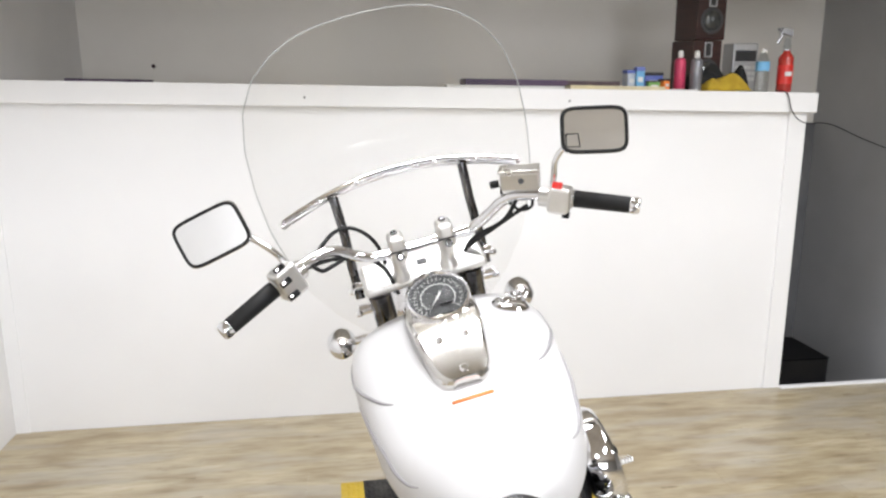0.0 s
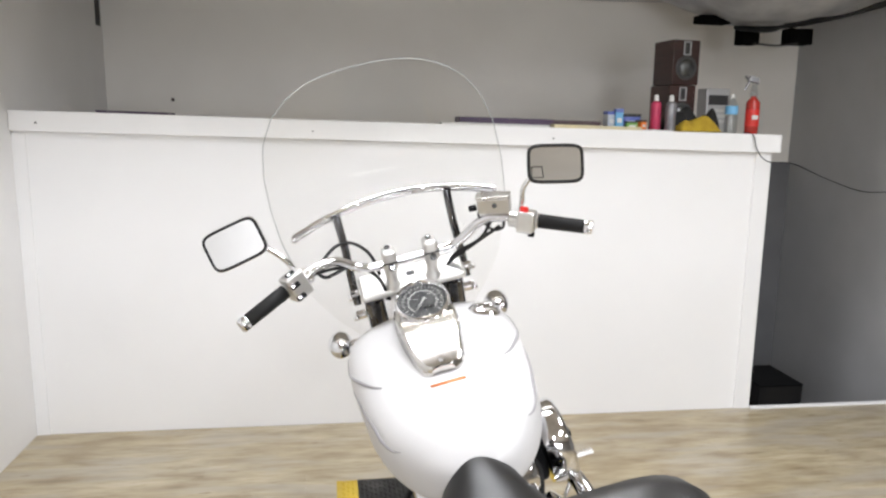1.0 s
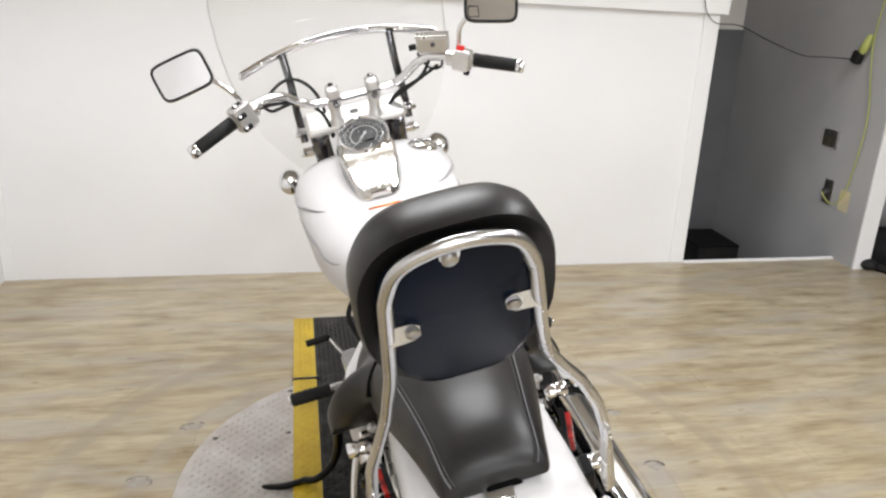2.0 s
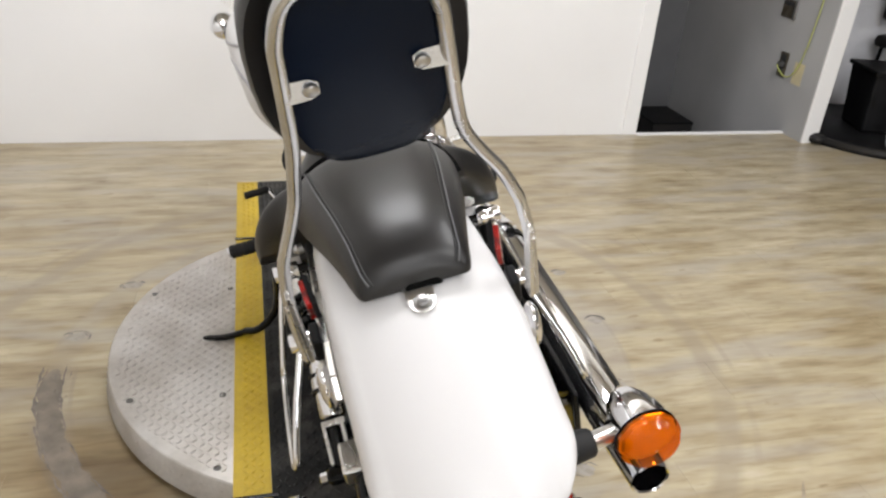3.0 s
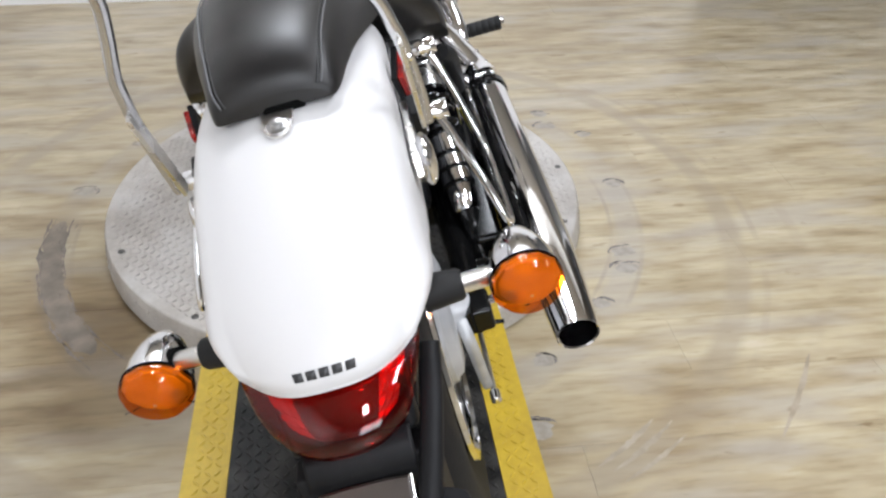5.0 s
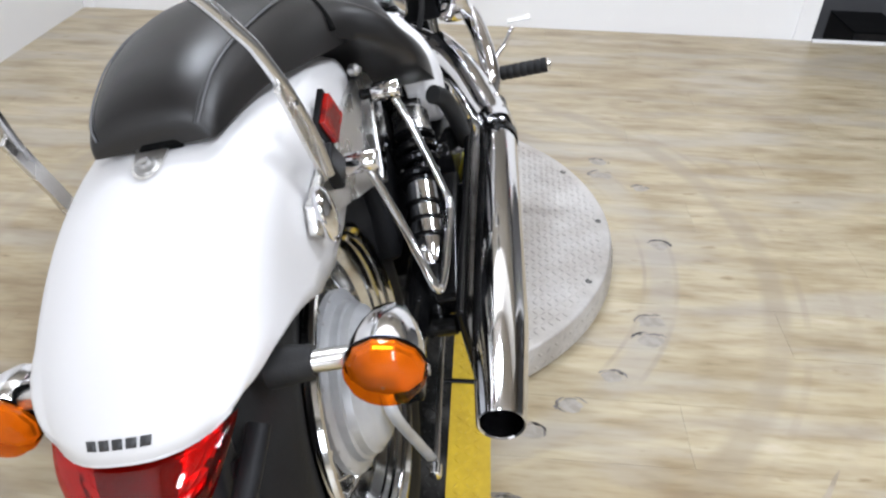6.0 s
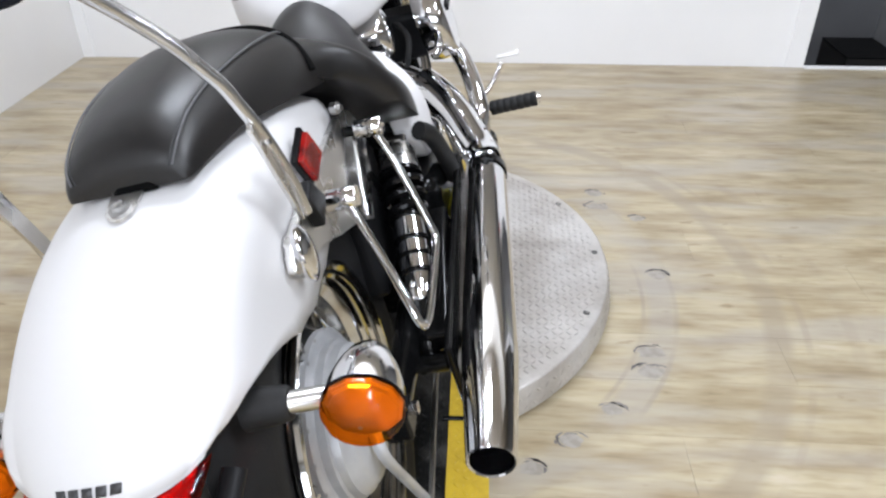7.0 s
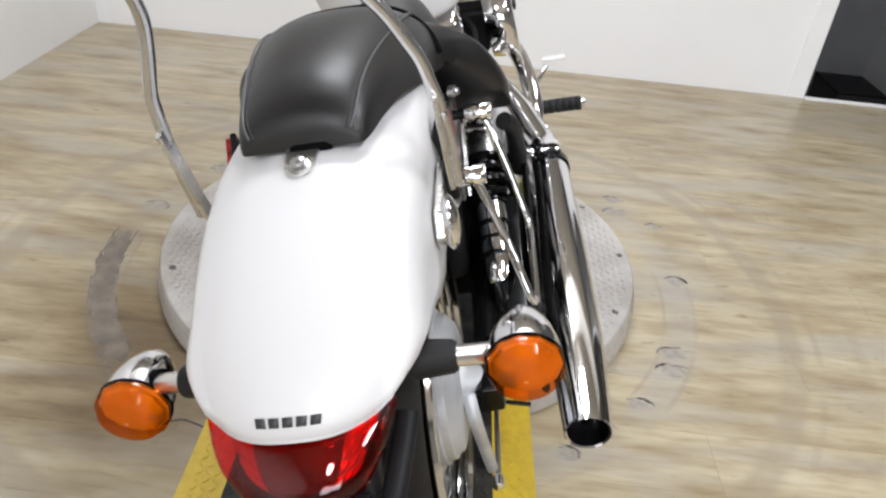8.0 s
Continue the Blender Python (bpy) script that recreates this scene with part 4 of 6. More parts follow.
part("holder_bolt", Geo().lathe([(0, 0.008), (0.002, 0.008), (0.003, 0.0065), (0.006, 0.006), (0.007, 0.004)], (-0.004, -0.699, 0.536), (0, -0.45, 1), 14), STEEL, plate)
part("holder_rail", Geo().tube(spl([(0.098, -0.552, 0.632), (0.088, -0.600, 0.604), (0.072, -0.655, 0.568), (0.062, -0.686, 0.545)], 5), 0.0125, 12, flat=0.8), PLASTIC, plate)

# rear wheel
AX = Vector((0.010, -0.248, 0.380))


def wheel(centre, tyre_r, rim_r, width, spokes, name, label, hub_r=0.06, hub_x=0.045, lip=0.0):
    tw, prof = width / 2, []
    for k in range(25):
        a = math.pi * k / 24
        prof.append((-tw * math.cos(a), tyre_r - 0.085 + 0.085 * math.sin(a) ** 0.75))
    w = part(name, Geo().lathe([(-tw * 0.80, rim_r + 0.006)] + prof + [(tw * 0.80, rim_r + 0.006)], centre, (1, 0, 0), 72, ends=False), TYRE, bike, label, sharp=60)
    ri, rw = rim_r - 0.030, tw * 0.9 + lip
    rim = [(-rw + 0.006, rim_r + 0.012), (-rw, rim_r + 0.010), (-rw - 0.001, rim_r + 0.002), (-rw + 0.006, rim_r - 0.003), (-rw + 0.007, rim_r - 0.010), (-rw + 0.012, rim_r - 0.007), (-rw + 0.018, rim_r - 0.013), (-rw + 0.023, rim_r - 0.010), (-rw + 0.030, rim_r - 0.019), (-rw + 0.036, rim_r - 0.017), (-rw * 0.45, ri), (0, ri - 0.004)]
    rim = rim + [(-x, r) for x, r in rim[-2::-1]]
    part("rim", Geo().lathe(rim, centre, (1, 0, 0), 72, ends=False), RIM, w, "chrome wheel rim", sharp=25)
    g = Geo()
    for i in range(spokes):
        for s in (-1, 1):
            a = 2 * math.pi * (i + (0.25 if s > 0 else 0)) / spokes
            b = a + (0.55 if i % 2 else -0.55)
            p = Vector((s * hub_x, hub_r * math.cos(b), hub_r * math.sin(b)))
            q = Vector((s * 0.012, (rim_r - 0.026) * math.cos(a), (rim_r - 0.026) * math.sin(a)))
            sp = part("spoke", Geo().tube([centre + p, centre + q], 0.0026, 6), RIM, w)
    return w


rear = wheel(AX, 0.368, 0.222, 0.168, 18, "rear_wheel", "spoked rear wheel with black tyre and chrome rim", 0.13, 0.055, 0.012)
hub = part("hub", Geo().lathe([(-0.07, 0.05), (-0.055, 0.07), (0.025, 0.090), (0.044, 0.120), (0.048, 0.136), (0.058, 0.136), (0.062, 0.130), (0.063, 0.119), (0.074, 0.117), (0.076, 0.112), (0.087, 0.109), (0.089, 0.103), (0.098, 0.097), (0.103, 0.080), (0.105, 0.045), (0.128, 0.03), (0.138, 0.02)], AX, (1, 0, 0), 56), CAST, rear, "cast alloy drum brake hub")
for k in range(18):
    a = 2 * math.pi * k / 18
    part("flange_hole", Geo().lathe([(0, 0.0045), (0.002, 0.004)], AX + Vector((0.0582, 0.1315 * math.cos(a), 0.1315 * math.sin(a))), (1, 0, 0), 8), STEEL, hub)
part("axle_nut", Geo().lathe([(0, 0.016), (0.014, 0.016), (0.016, 0.010), (0.024, 0.010)], AX + Vector((0.15, 0, 0)), (1, 0, 0), 6), CHROME, rear)
part("brake_arm", Geo().tube(spl([(0.124, -0.285, 0.392), (0.130, -0.303, 0.351), (0.132, -0.262, 0.245), (0.134, -0.226, 0.156)], 4), 0.010, 8, flat=0.5), CAST, rear, "brake arm")
part("brake_rod", Geo().tube([(0.142, -0.258, 0.152), (0.144, -0.10, 0.17), (0.16, 0.5, 0.26)], 0.005, 8), STEEL, bike, "brake rod")
part("adjuster_nut", Geo().lathe([(0, 0.010), (0.02, 0.010), (0.022, 0.006)], (0.142, -0.240, 0.154), (0, -1, 0), 12), CHROME, bike)
for s in (-1, 1):
    arm = part("swing_arm", Geo().tube([(s * 0.148, -0.285, 0.378), (s * 0.150, -0.10, 0.366), (s * 0.145, 0.12, 0.345), (s * 0.13, 0.40, 0.34)], [0.020, 0.024, 0.028, 0.03], 12, flat=1.2), BLACKMETAL, bike, "black swing arm")
    if s < 0:
        part("axle_plate", Geo().box((-0.152, -0.318, 0.386), (0.022, 0.060, 0.044)), STEEL, arm, "bright chain adjuster plate", bevel=0.004)
        part("shock_bracket", Geo().box((-0.164, -0.142, 0.392), (0.040, 0.070, 0.036), (8, 0, 0)), SATIN, arm, "bright shock bracket", bevel=0.006)
    else:
        part("axle_block", Geo().box((0.158, -0.260, 0.378), (0.036, 0.055, 0.046)), BLACKMETAL, arm, bevel=0.006)

# shocks
def shock(s):
    top, low = Vector((s * 0.166, 0.215, 0.585)), Vector((s * 0.189, -0.112, 0.341))
    d = (low - top).normalized()
    L = (low - top).length
    sh = part("shock_absorber", Geo().lathe([(0.0, 0.018), (0.010, 0.031), (0.016, 0.034), (0.056, 0.034), (0.060, 0.030)], top, d, 24), SATIN, bike, "chrome and black rear shock absorber")
    part("spring_seat", Geo().lathe([(0.058, 0.036), (0.060, 0.039), (0.067, 0.039), (0.069, 0.034)], top, d, 24), BLACKMETAL, sh)
    part("damper", Geo().lathe([(0.06, 0.022), (0.150, 0.022), (0.152, 0.0275), (0.190, 0.0285), (0.192, 0.0265), (0.222, 0.0265), (0.224, 0.0285), (0.252, 0.0285), (0.254, 0.025), (0.300, 0.024), (0.305, 0.020)], top, d, 24), CHROME, sh)
    for h in (0.151, 0.193, 0.223, 0.253):
        part("damper_ring", Geo().lathe([(h - 0.004, 0.0285), (h - 0.003, 0.0315), (h + 0.003, 0.0315), (h + 0.004, 0.0285)], top, d, 24), BLACKMETAL, sh)
    part("lower_tube", Geo().lathe([(0.295, 0.012), (0.30, 0.019), (L - 0.02, 0.018), (L - 0.01, 0.012)], top, d, 20), BLACKMETAL, sh)
    u = d.orthogonal().normalized()
    w = d.cross(u)
    coil = [top + d * (0.070 + 0.080 * k / 54) + (u * math.cos(2 * math.pi * k / 18) + w * math.sin(2 * math.pi * k / 18)) * 0.033 for k in range(55)]
    part("spring", Geo().tube(coil, 0.0078, 8), BLACKMETAL, sh, "black coil spring")
    part("top_mount", Geo().lathe([(-0.025, 0.014), (-0.02, 0.019), (0.02, 0.019), (0.025, 0.014)], top - d * 0.006, (1, 0, 0), 20), CHROME, sh)
    part("lower_mount", Geo().lathe([(-0.025, 0.013), (-0.022, 0.017), (0.024, 0.017), (0.030, 0.010)], low, (s, 0, 0), 20), BLACKMETAL, sh)
    if s < 0:
        for k in (-1, 1):
            part("clevis", Geo().box(low - d * 0.055 + Vector((k * 0.017, 0, 0)), (0.008, 0.034, 0.075), (-50, 0, 0)), SATIN, sh, "bright clevis at the shock's foot", bevel=0.002)
        part("clevis_bridge", Geo().box(low - d * 0.092, (0.046, 0.038, 0.012), (-50, 0, 0)), SATIN, sh, bevel=0.002)
    part("nut", Geo().lathe([(0, 0.011), (0.012, 0.011), (0.014, 0.007)], low + Vector((s * 0.030, 0, 0)), (s, 0, 0), 6), CHROME, sh)


both(shock)

# mufflers and header pipes
def muffler(dx, dz, label, dy=0.0):
    m = part("muffler", Geo().lathe([(0.0, 0.030), (0.02, 0.037), (0.04, 0.0385), (0.40, 0.0425), (0.55, 0.043), (0.60, 0.041), (0.73, 0.034), (0.735, 0.0335), (0.737, 0.0315), (0.735, 0.029), (0.62, 0.030)], (0.302 + dx, 0.372 + dy, 0.420 + dz), (-0.019, -1, -0.060), 48), CHROME, bike, label, sharp=30)
    part("bore", Geo().lathe([(0.60, 0.0295), (0.61, 0.0295)], (0.302 + dx, 0.372 + dy, 0.420 + dz), (-0.019, -1, -0.060), 32), DARK, m)
    part("clamp", Geo().lathe([(0.0, 0.036), (0.001, 0.0405), (0.022, 0.0405), (0.023, 0.036)], (0.3025 + dx, 0.368 + dy, 0.4205 + dz), (-0.019, -1, -0.060), 32), BLACKMETAL, m)
    part("clamp_bolt", Geo().tube([(0.29 + dx, 0.355 + dy, 0.466 + dz), (0.322 + dx, 0.355 + dy, 0.464 + dz)], 0.0042, 8), STEEL, m)
    part("clamp_lug", Geo().box((0.306 + dx, 0.356 + dy, 0.461 + dz), (0.020, 0.022, 0.016)), BLACKMETAL, m, bevel=0.003)
    return m


muffler(0, 0, "upper chrome muffler with open end")
muffler(-0.030, -0.095, "lower chrome muffler with open end", 0.36)
hp = part("header_pipe", Geo().tube(spl([(0.303, 0.38, 0.422), (0.290, 0.45, 0.417), (0.266, 0.53, 0.432), (0.236, 0.62, 0.455), (0.198, 0.70, 0.480), (0.15, 0.75, 0.51), (0.10, 0.76, 0.54)], 8), 0.030, 20), CHROME, bike, "curved chrome header pipe")
sh = part("heat_shield", Geo().tube(spl([(0.303, 0.392, 0.421), (0.292, 0.45, 0.419), (0.268, 0.53, 0.434), (0.238, 0.62, 0.458), (0.198, 0.70, 0.484), (0.165, 0.742, 0.505)], 8), 0.041, 24), CHROME, hp)
for k in range(5):
    y = 0.45 + 0.05 * k
    part("rivet", Geo().ball((lerp(y, [(0.45, 0.318), (0.53, 0.300), (0.62, 0.272), (0.70, 0.232)]), y, lerp(y, [(0.45, 0.446), (0.62, 0.474), (0.70, 0.492)])), 0.006, 10, 6), CHROME, sh)
part("header_pipe", Geo().tube(spl([(0.272, 0.66, 0.335), (0.290, 0.68, 0.42), (0.284, 0.735, 0.482), (0.266, 0.80, 0.532), (0.237, 0.85, 0.562), (0.19, 0.90, 0.59), (0.13, 0.93, 0.61)], 8), 0.022, 18), CHROME, bike, "curved chrome header pipe")

# engine and frame
eng = part("engine", Geo().box((0, 0.62, 0.36), (0.30, 0.46, 0.24)), BLACKMETAL, bike, "black and chrome V-twin engine", bevel=0.03)
for y0, tiltdeg in ((0.55, -24), (0.80, 28)):
    a = radians(tiltdeg)
    ax = Vector((0, math.sin(a), math.cos(a)))
    base = Vector((0, y0 + 0.02, 0.46))
    for k in range(7):
        part("fin", Geo().lathe([(0, 0.088), (0.007, 0.088)], base + ax * (0.02 + 0.021 * k), ax, 32), BLACKMETAL, eng)
    part("cylinder", Geo().lathe([(0, 0.075), (0.17, 0.075), (0.19, 0.085), (0.24, 0.08), (0.25, 0.06)], base, ax, 32), BLACKMETAL, eng)
    part("head_cover", Geo().lathe([(0.0, 0.066), (0.03, 0.062), (0.038, 0.05)], base + ax * 0.235, ax, 32), CHROME, eng)
for s in (-1, 1):
    part("case_cover", Geo().lathe([(0, 0.125), (0.03, 0.122), (0.045, 0.108), (0.052, 0.07), (0.053, 0.01)], (s * 0.148, 0.60, 0.34), (s, 0, 0), 48), CHROME, eng, "chrome crankcase cover")
    part("frame_tube", Geo().tube(spl([(s * 0.10, 1.08, 0.86), (s * 0.11, 1.0, 0.55), (s * 0.125, 0.95, 0.27), (s * 0.13, 0.7, 0.18), (s * 0.13, 0.4, 0.19), (s * 0.12, 0.22, 0.34), (s * 0.115, 0.12, 0.60), (s * 0.11, -0.1, 0.70)], 6), 0.016, 12), BLACKMETAL, bike, "black frame tube")
    ring = spl([(0.202, 0.215, 0.640), (0.206, 0.240, 0.560), (0.208, 0.305, 0.512), (0.212, 0.375, 0.528), (0.208, 0.400, 0.590), (0.188, 0.415, 0.640), (0.164, 0.445, 0.662), (0.130, 0.465, 0.690), (0.122, 0.390, 0.690), (0.158, 0.280, 0.675), (0.202, 0.215, 0.640)], 5)[:-1]
    mid = sum(ring, Vector()) / len(ring)
    part("side_cover", Geo().loft([[Vector((s * (mid.x + (p.x - mid.x) * k + out), mid.y + (p.y - mid.y) * k, mid.z + (p.z - mid.z) * k)) for p in ring] for k, out in ((1.0, -0.035), (1.0, -0.004), (0.97, 0.003), (0.85, 0.009), (0.55, 0.014), (0.2, 0.016))]), WHITE, bike, "white painted side cover", sharp=70)
    for y, z in ((-0.010, 0.757), (0.150, 0.690)):
        part("seat_mount_bolt", Geo().lathe([(0, 0.009), (0.010, 0.009), (0.012, 0.006), (0.016, 0.005)], (s * 0.142, y, z), (s, -0.3, 0), 12), STEEL, bike)
    blade = [(0.012, 0.700), (0.070, 0.690), (0.030, 0.625), (-0.045, 0.590), (-0.062, 0.602), (-0.030, 0.650)]
    part("strut_blade", Geo().add([(s * x, y, z) for x in (0.150, 0.156) for y, z in blade], [tuple(range(6)), tuple(range(11, 5, -1))] + [(i, i + 6, (i + 1) % 6 + 6, (i + 1) % 6) for i in range(6)]), CHROME, bike, "polished blade under the seat mount", bevel=0.002)
air = part("air_cleaner", Geo().lathe([(0, 0.10), (0.02, 0.105), (0.055, 0.105), (0.066, 0.098), (0.070, 0.08), (0.072, 0.02), (0.073, 0.002)], (0.195, 0.79, 0.645), (1, 0, 0.1), 48), CHROME, bike, "round chrome air cleaner cover", sharp=50)
part("cover_rib", Geo().box((0.268, 0.79, 0.672), (0.005, 0.10, 0.016), (0, 6, 0)), PLASTIC, air, bevel=0.002)
part("hose", Geo().tube(spl([(0.215, 0.210, 0.605), (0.230, 0.235, 0.580), (0.236, 0.295, 0.505), (0.235, 0.350, 0.432)], 6), 0.017, 14), RUBBER, bike, "black rubber hose")
tag = part("yellow_tag", Geo().box((0.238, 0.300, 0.395), (0.004, 0.135, 0.020), (-6, 0, 4)), TAGYELLOW, bike, "yellow warning tag", bevel=0.001)
part("yellow_tag", Geo().box((0.222, 0.290, 0.400), (0.004, 0.130, 0.018), (-4, 0, -3)), TAGYELLOW, bike, "yellow warning tag", bevel=0.001)
part("exhaust_bracket", Geo().box((0.243, 0.10, 0.375), (0.014, 0.58, 0.15), (3.5, 0, -1)), BLACKMETAL, bike, "black exhaust bracket plate", bevel=0.006)
part("rear_case", Geo().box((0.12, 0.34, 0.36), (0.20, 0.28, 0.30)), BLACKMETAL, bike, "black engine rear case", bevel=0.03)
part("lower_guard", Geo().box((0.205, 0.05, 0.40), (0.05, 0.30, 0.05), (14, 0, 0)), BLACKMETAL, bike, bevel=0.01)
part("battery_box", Geo().box((0.02, 0.12, 0.50), (0.21, 0.22, 0.22)), PLASTIC, bike, bevel=0.02)
part("radiator", Geo().box((0, 1.03, 0.62), (0.24, 0.05, 0.34), (-8, 0, 0)), BLACKMETAL, bike, "black radiator", bevel=0.008)

part("inner_guard", Geo().box((0.098, 0.105, 0.545), (0.012, 0.19, 0.24), (0, 0, 0)), PLASTIC, bike, "black plastic inner guard", bevel=0.004)
part("inner_guard", Geo().box((-0.098, 0.02, 0.545), (0.012, 0.36, 0.24), (0, 0, 0)), PLASTIC, bike, "black plastic inner guard", bevel=0.004)
for k in (1, -1):
    hc = part("side_head_cover", Geo().lathe([(0.06, 0.058), (0.125, 0.056), (0.138, 0.048), (0.144, 0.03), (0.145, 0.006)], (0, 0.625, 0.668), (k, 0, 0.12), 32), CHROME, eng, "chrome cylinder head cover")
    part("plug_lead", Geo().tube(spl([(k * 0.05, 0.70, 0.69), (k * 0.12, 0.735, 0.68), (k * 0.165, 0.70, 0.64), (k * 0.15, 0.66, 0.58)], 6), 0.007, 8), RUBBER, eng)
part("intake_shroud", Geo().box((0.15, 0.765, 0.63), (0.10, 0.07, 0.12), (12, 0, 0)), PLASTIC, bike, "black intake shroud", bevel=0.015)

# foot controls
def peg(x0, x1, y, z, s):
    ar = part("foot_peg", Geo().tube([(s * 0.16, y + 0.02, z - 0.01), (s * x0, y, z)], 0.014, 12), CHROME, bike, "rider foot peg")
    n = 7
    prof = []
    for k in range(n):
        a, b = x0 + (x1 - x0) * k / n, x0 + (x1 - x0) * (k + 0.8) / n
        prof += [(a, 0.0188), (a + 0.002, 0.0203), (b - 0.001, 0.0203), (b + 0.001, 0.0188)]
    part("rubber", Geo().lathe([(s * a, r) for a, r in prof], (0, y, z), (1, 0, 0), 20), RUBBER, ar, "ribbed black rubber")
    part("cap", Geo().lathe([(s * x1, 0.016), (s * (x1 + 0.006), 0.014)], (0, y, z), (1, 0, 0), 20), CHROME, ar)


peg(0.300, 0.432, 0.92, 0.330, 1)
peg(0.285, 0.405, 0.875, 0.338, -1)
ped = part("brake_pedal", Geo().tube(spl([(0.18, 0.90, 0.30), (0.25, 1.0, 0.31), (0.315, 1.055, 0.355), (0.350, 1.078, 0.398)], 5), 0.007, 10), CHROME, bike, "chrome brake pedal")
g = Geo().box((0.372, 1.088, 0.410), (0.066, 0.034, 0.005), (-18, 0, 0))
part("pedal_pad", g, STEEL, ped, bevel=0.002)
for k in range(8):
    part("pad_rib", Geo().box((0.343 + 0.0083 * k, 1.0872, 0.4165), (0.0036, 0.044, 0.010), (-18, 0, 0)), SATIN, ped)
shf = part("shift_lever", Geo().tube(spl([(-0.17, 0.90, 0.36), (-0.22, 0.95, 0.40), (-0.255, 1.00, 0.448)], 5), 0.006, 8), CHROME, bike, "chrome shift lever")
part("shift_rubber", Geo().tube([(-0.255, 1.0, 0.448), (-0.325, 0.985, 0.452)], 0.011, 14), RUBBER, shf)
part("left_crank_cover", Geo().box((-0.19, 0.86, 0.36), (0.06, 0.15, 0.14), (0, 0, 12)), CAST, bike, "cast alloy left engine cover", bevel=0.02)
stand = part("kickstand", Geo().tube(spl([(-0.17, 0.60, 0.36), (-0.245, 0.63, 0.372), (-0.272, 0.65, 0.345), (-0.297, 0.70, 0.25), (-0.33, 0.722, 0.185), (-0.385, 0.738, 0.142), (-0.43, 0.772, 0.126)], 5), [0.015] * 12 + [0.013] * 6 + [0.011] * 13, 12), BLACKMETAL, bike, "black kickstand, swung out")
part("stand_foot", Geo().tube(spl([(-0.415, 0.775, 0.126), (-0.45, 0.779, 0.118), (-0.50, 0.786, 0.116), (-0.54, 0.795, 0.122), (-0.556, 0.799, 0.129)], 4), [0.012, 0.014, 0.016, 0.018] + [0.020] * 8 + [0.018, 0.016, 0.013, 0.009, 0.003], 14, flat=0.55), BLACKMETAL, stand)

# fuel tank
def tank_ring(y, half, top, low, side):
    pts = []
    for k in range(48):
        a = 2 * math.pi * k / 48
        c, s = math.cos(a), math.sin(a)
        x = half * math.copysign(abs(c) ** 0.62, c)
        mid = low + (top - low) * side
        z = mid + (top - mid) * abs(s) ** 0.66 if s > 0 else mid - (mid - low) * abs(s) ** 0.7
        pts.append((x, y, z))
    return pts


rows = [(0.485, 0.050, 0.790, 0.725, 0.4), (0.50, 0.085, 0.812, 0.722, 0.35), (0.535, 0.125, 0.842, 0.720, 0.31), (0.60, 0.170, 0.882, 0.725, 0.375), (0.70, 0.203, 0.912, 0.728, 0.46), (0.80, 0.216, 0.945, 0.734, 0.51), (0.90, 0.227, 0.975, 0.742, 0.56), (0.98, 0.228, 0.99, 0.755, 0.58), (1.05, 0.210, 0.99, 0.750, 0.62), (1.10, 0.170, 0.975, 0.79, 0.5), (1.125, 0.09, 0.94, 0.83, 0.5)]
fine = []
for i in range(len(rows) - 1):
    a, b, c, d = rows[max(i - 1, 0)], rows[i], rows[i + 1], rows[min(i + 2, len(rows) - 1)]
    for k in range(5):
        t = k / 5
        fine.append([0.5 * (2 * q + (r - o) * t + (2 * o - 5 * q + 4 * r - s) * t * t + (3 * q - o - 3 * r + s) * t ** 3) for o, q, r, s in zip(a, b, c, d)])
fine.append(rows[-1])
tank = part("fuel_tank", Geo().loft([tank_ring(*r) for r in fine]), WHITE, bike, "glossy white painted fuel tank", sharp=80)
g = Geo().add([(-0.042, 0.702, 0.9135), (0.042, 0.702, 0.9135), (0.042, 0.694, 0.911), (-0.042, 0.694, 0.911)], [(0, 1, 2, 3)])
part("caution_label", g, ORANGE, tank, "narrow orange caution label", solid=0.001)


def stripe(s):
    for pts in (((0.985, 164), (0.93, 170), (0.88, 162), (0.83, 150), (0.78, 136), (0.757, 126)), ((0.90, 180), (0.84, 174), (0.78, 168), (0.69, 160), (0.64, 163), (0.60, 160), (0.578, 152))):
        path = spl([(y, a, 0) for y, a in pts], 8)
        line = []
        for q in path:
            row = [lerp(q.x, [(r[0], r[i]) for r in fine]) for i in range(5)]
            a = radians(q.y)
            c, w = math.cos(a), math.sin(a)
            mid = row[3] + (row[2] - row[3]) * row[4]
            z = mid + (row[2] - mid) * abs(w) ** 0.66 if w > 0 else mid - (mid - row[3]) * abs(w) ** 0.7
            line.append((s * row[1] * abs(c) ** 0.62, q.x, z))
        m = len(line) - 1
        part("pinstripe", Geo().tube(line, [0.0012 + 0.0036 * math.sin(math.pi * k / m) for k in range(m + 1)], 8), PEARL_LINE, tank, "grey painted pinstripe")


both(stripe)
for s, big in ((1, True), (-1, False)):
    if not big:
        continue
    capb = part("fuel_cap", Geo().lathe([(-0.02, 0.043), (0.008, 0.043), (0.012, 0.039), (0.018, 0.033), (0.021, 0.018), (0.022, 0.002)], (s * 0.158, 0.960, 0.968), (s * 0.30, -0.08, 1), 40), CHROME, bike, "round chrome fuel cap", sharp=40)
    part("cap_ridge", Geo().box((s * 0.163, 0.958, 0.990), (0.058, 0.010, 0.010), (0, 16, 20)), CHROME, capb, bevel=0.004)

# console and speedometer
con_rows = []
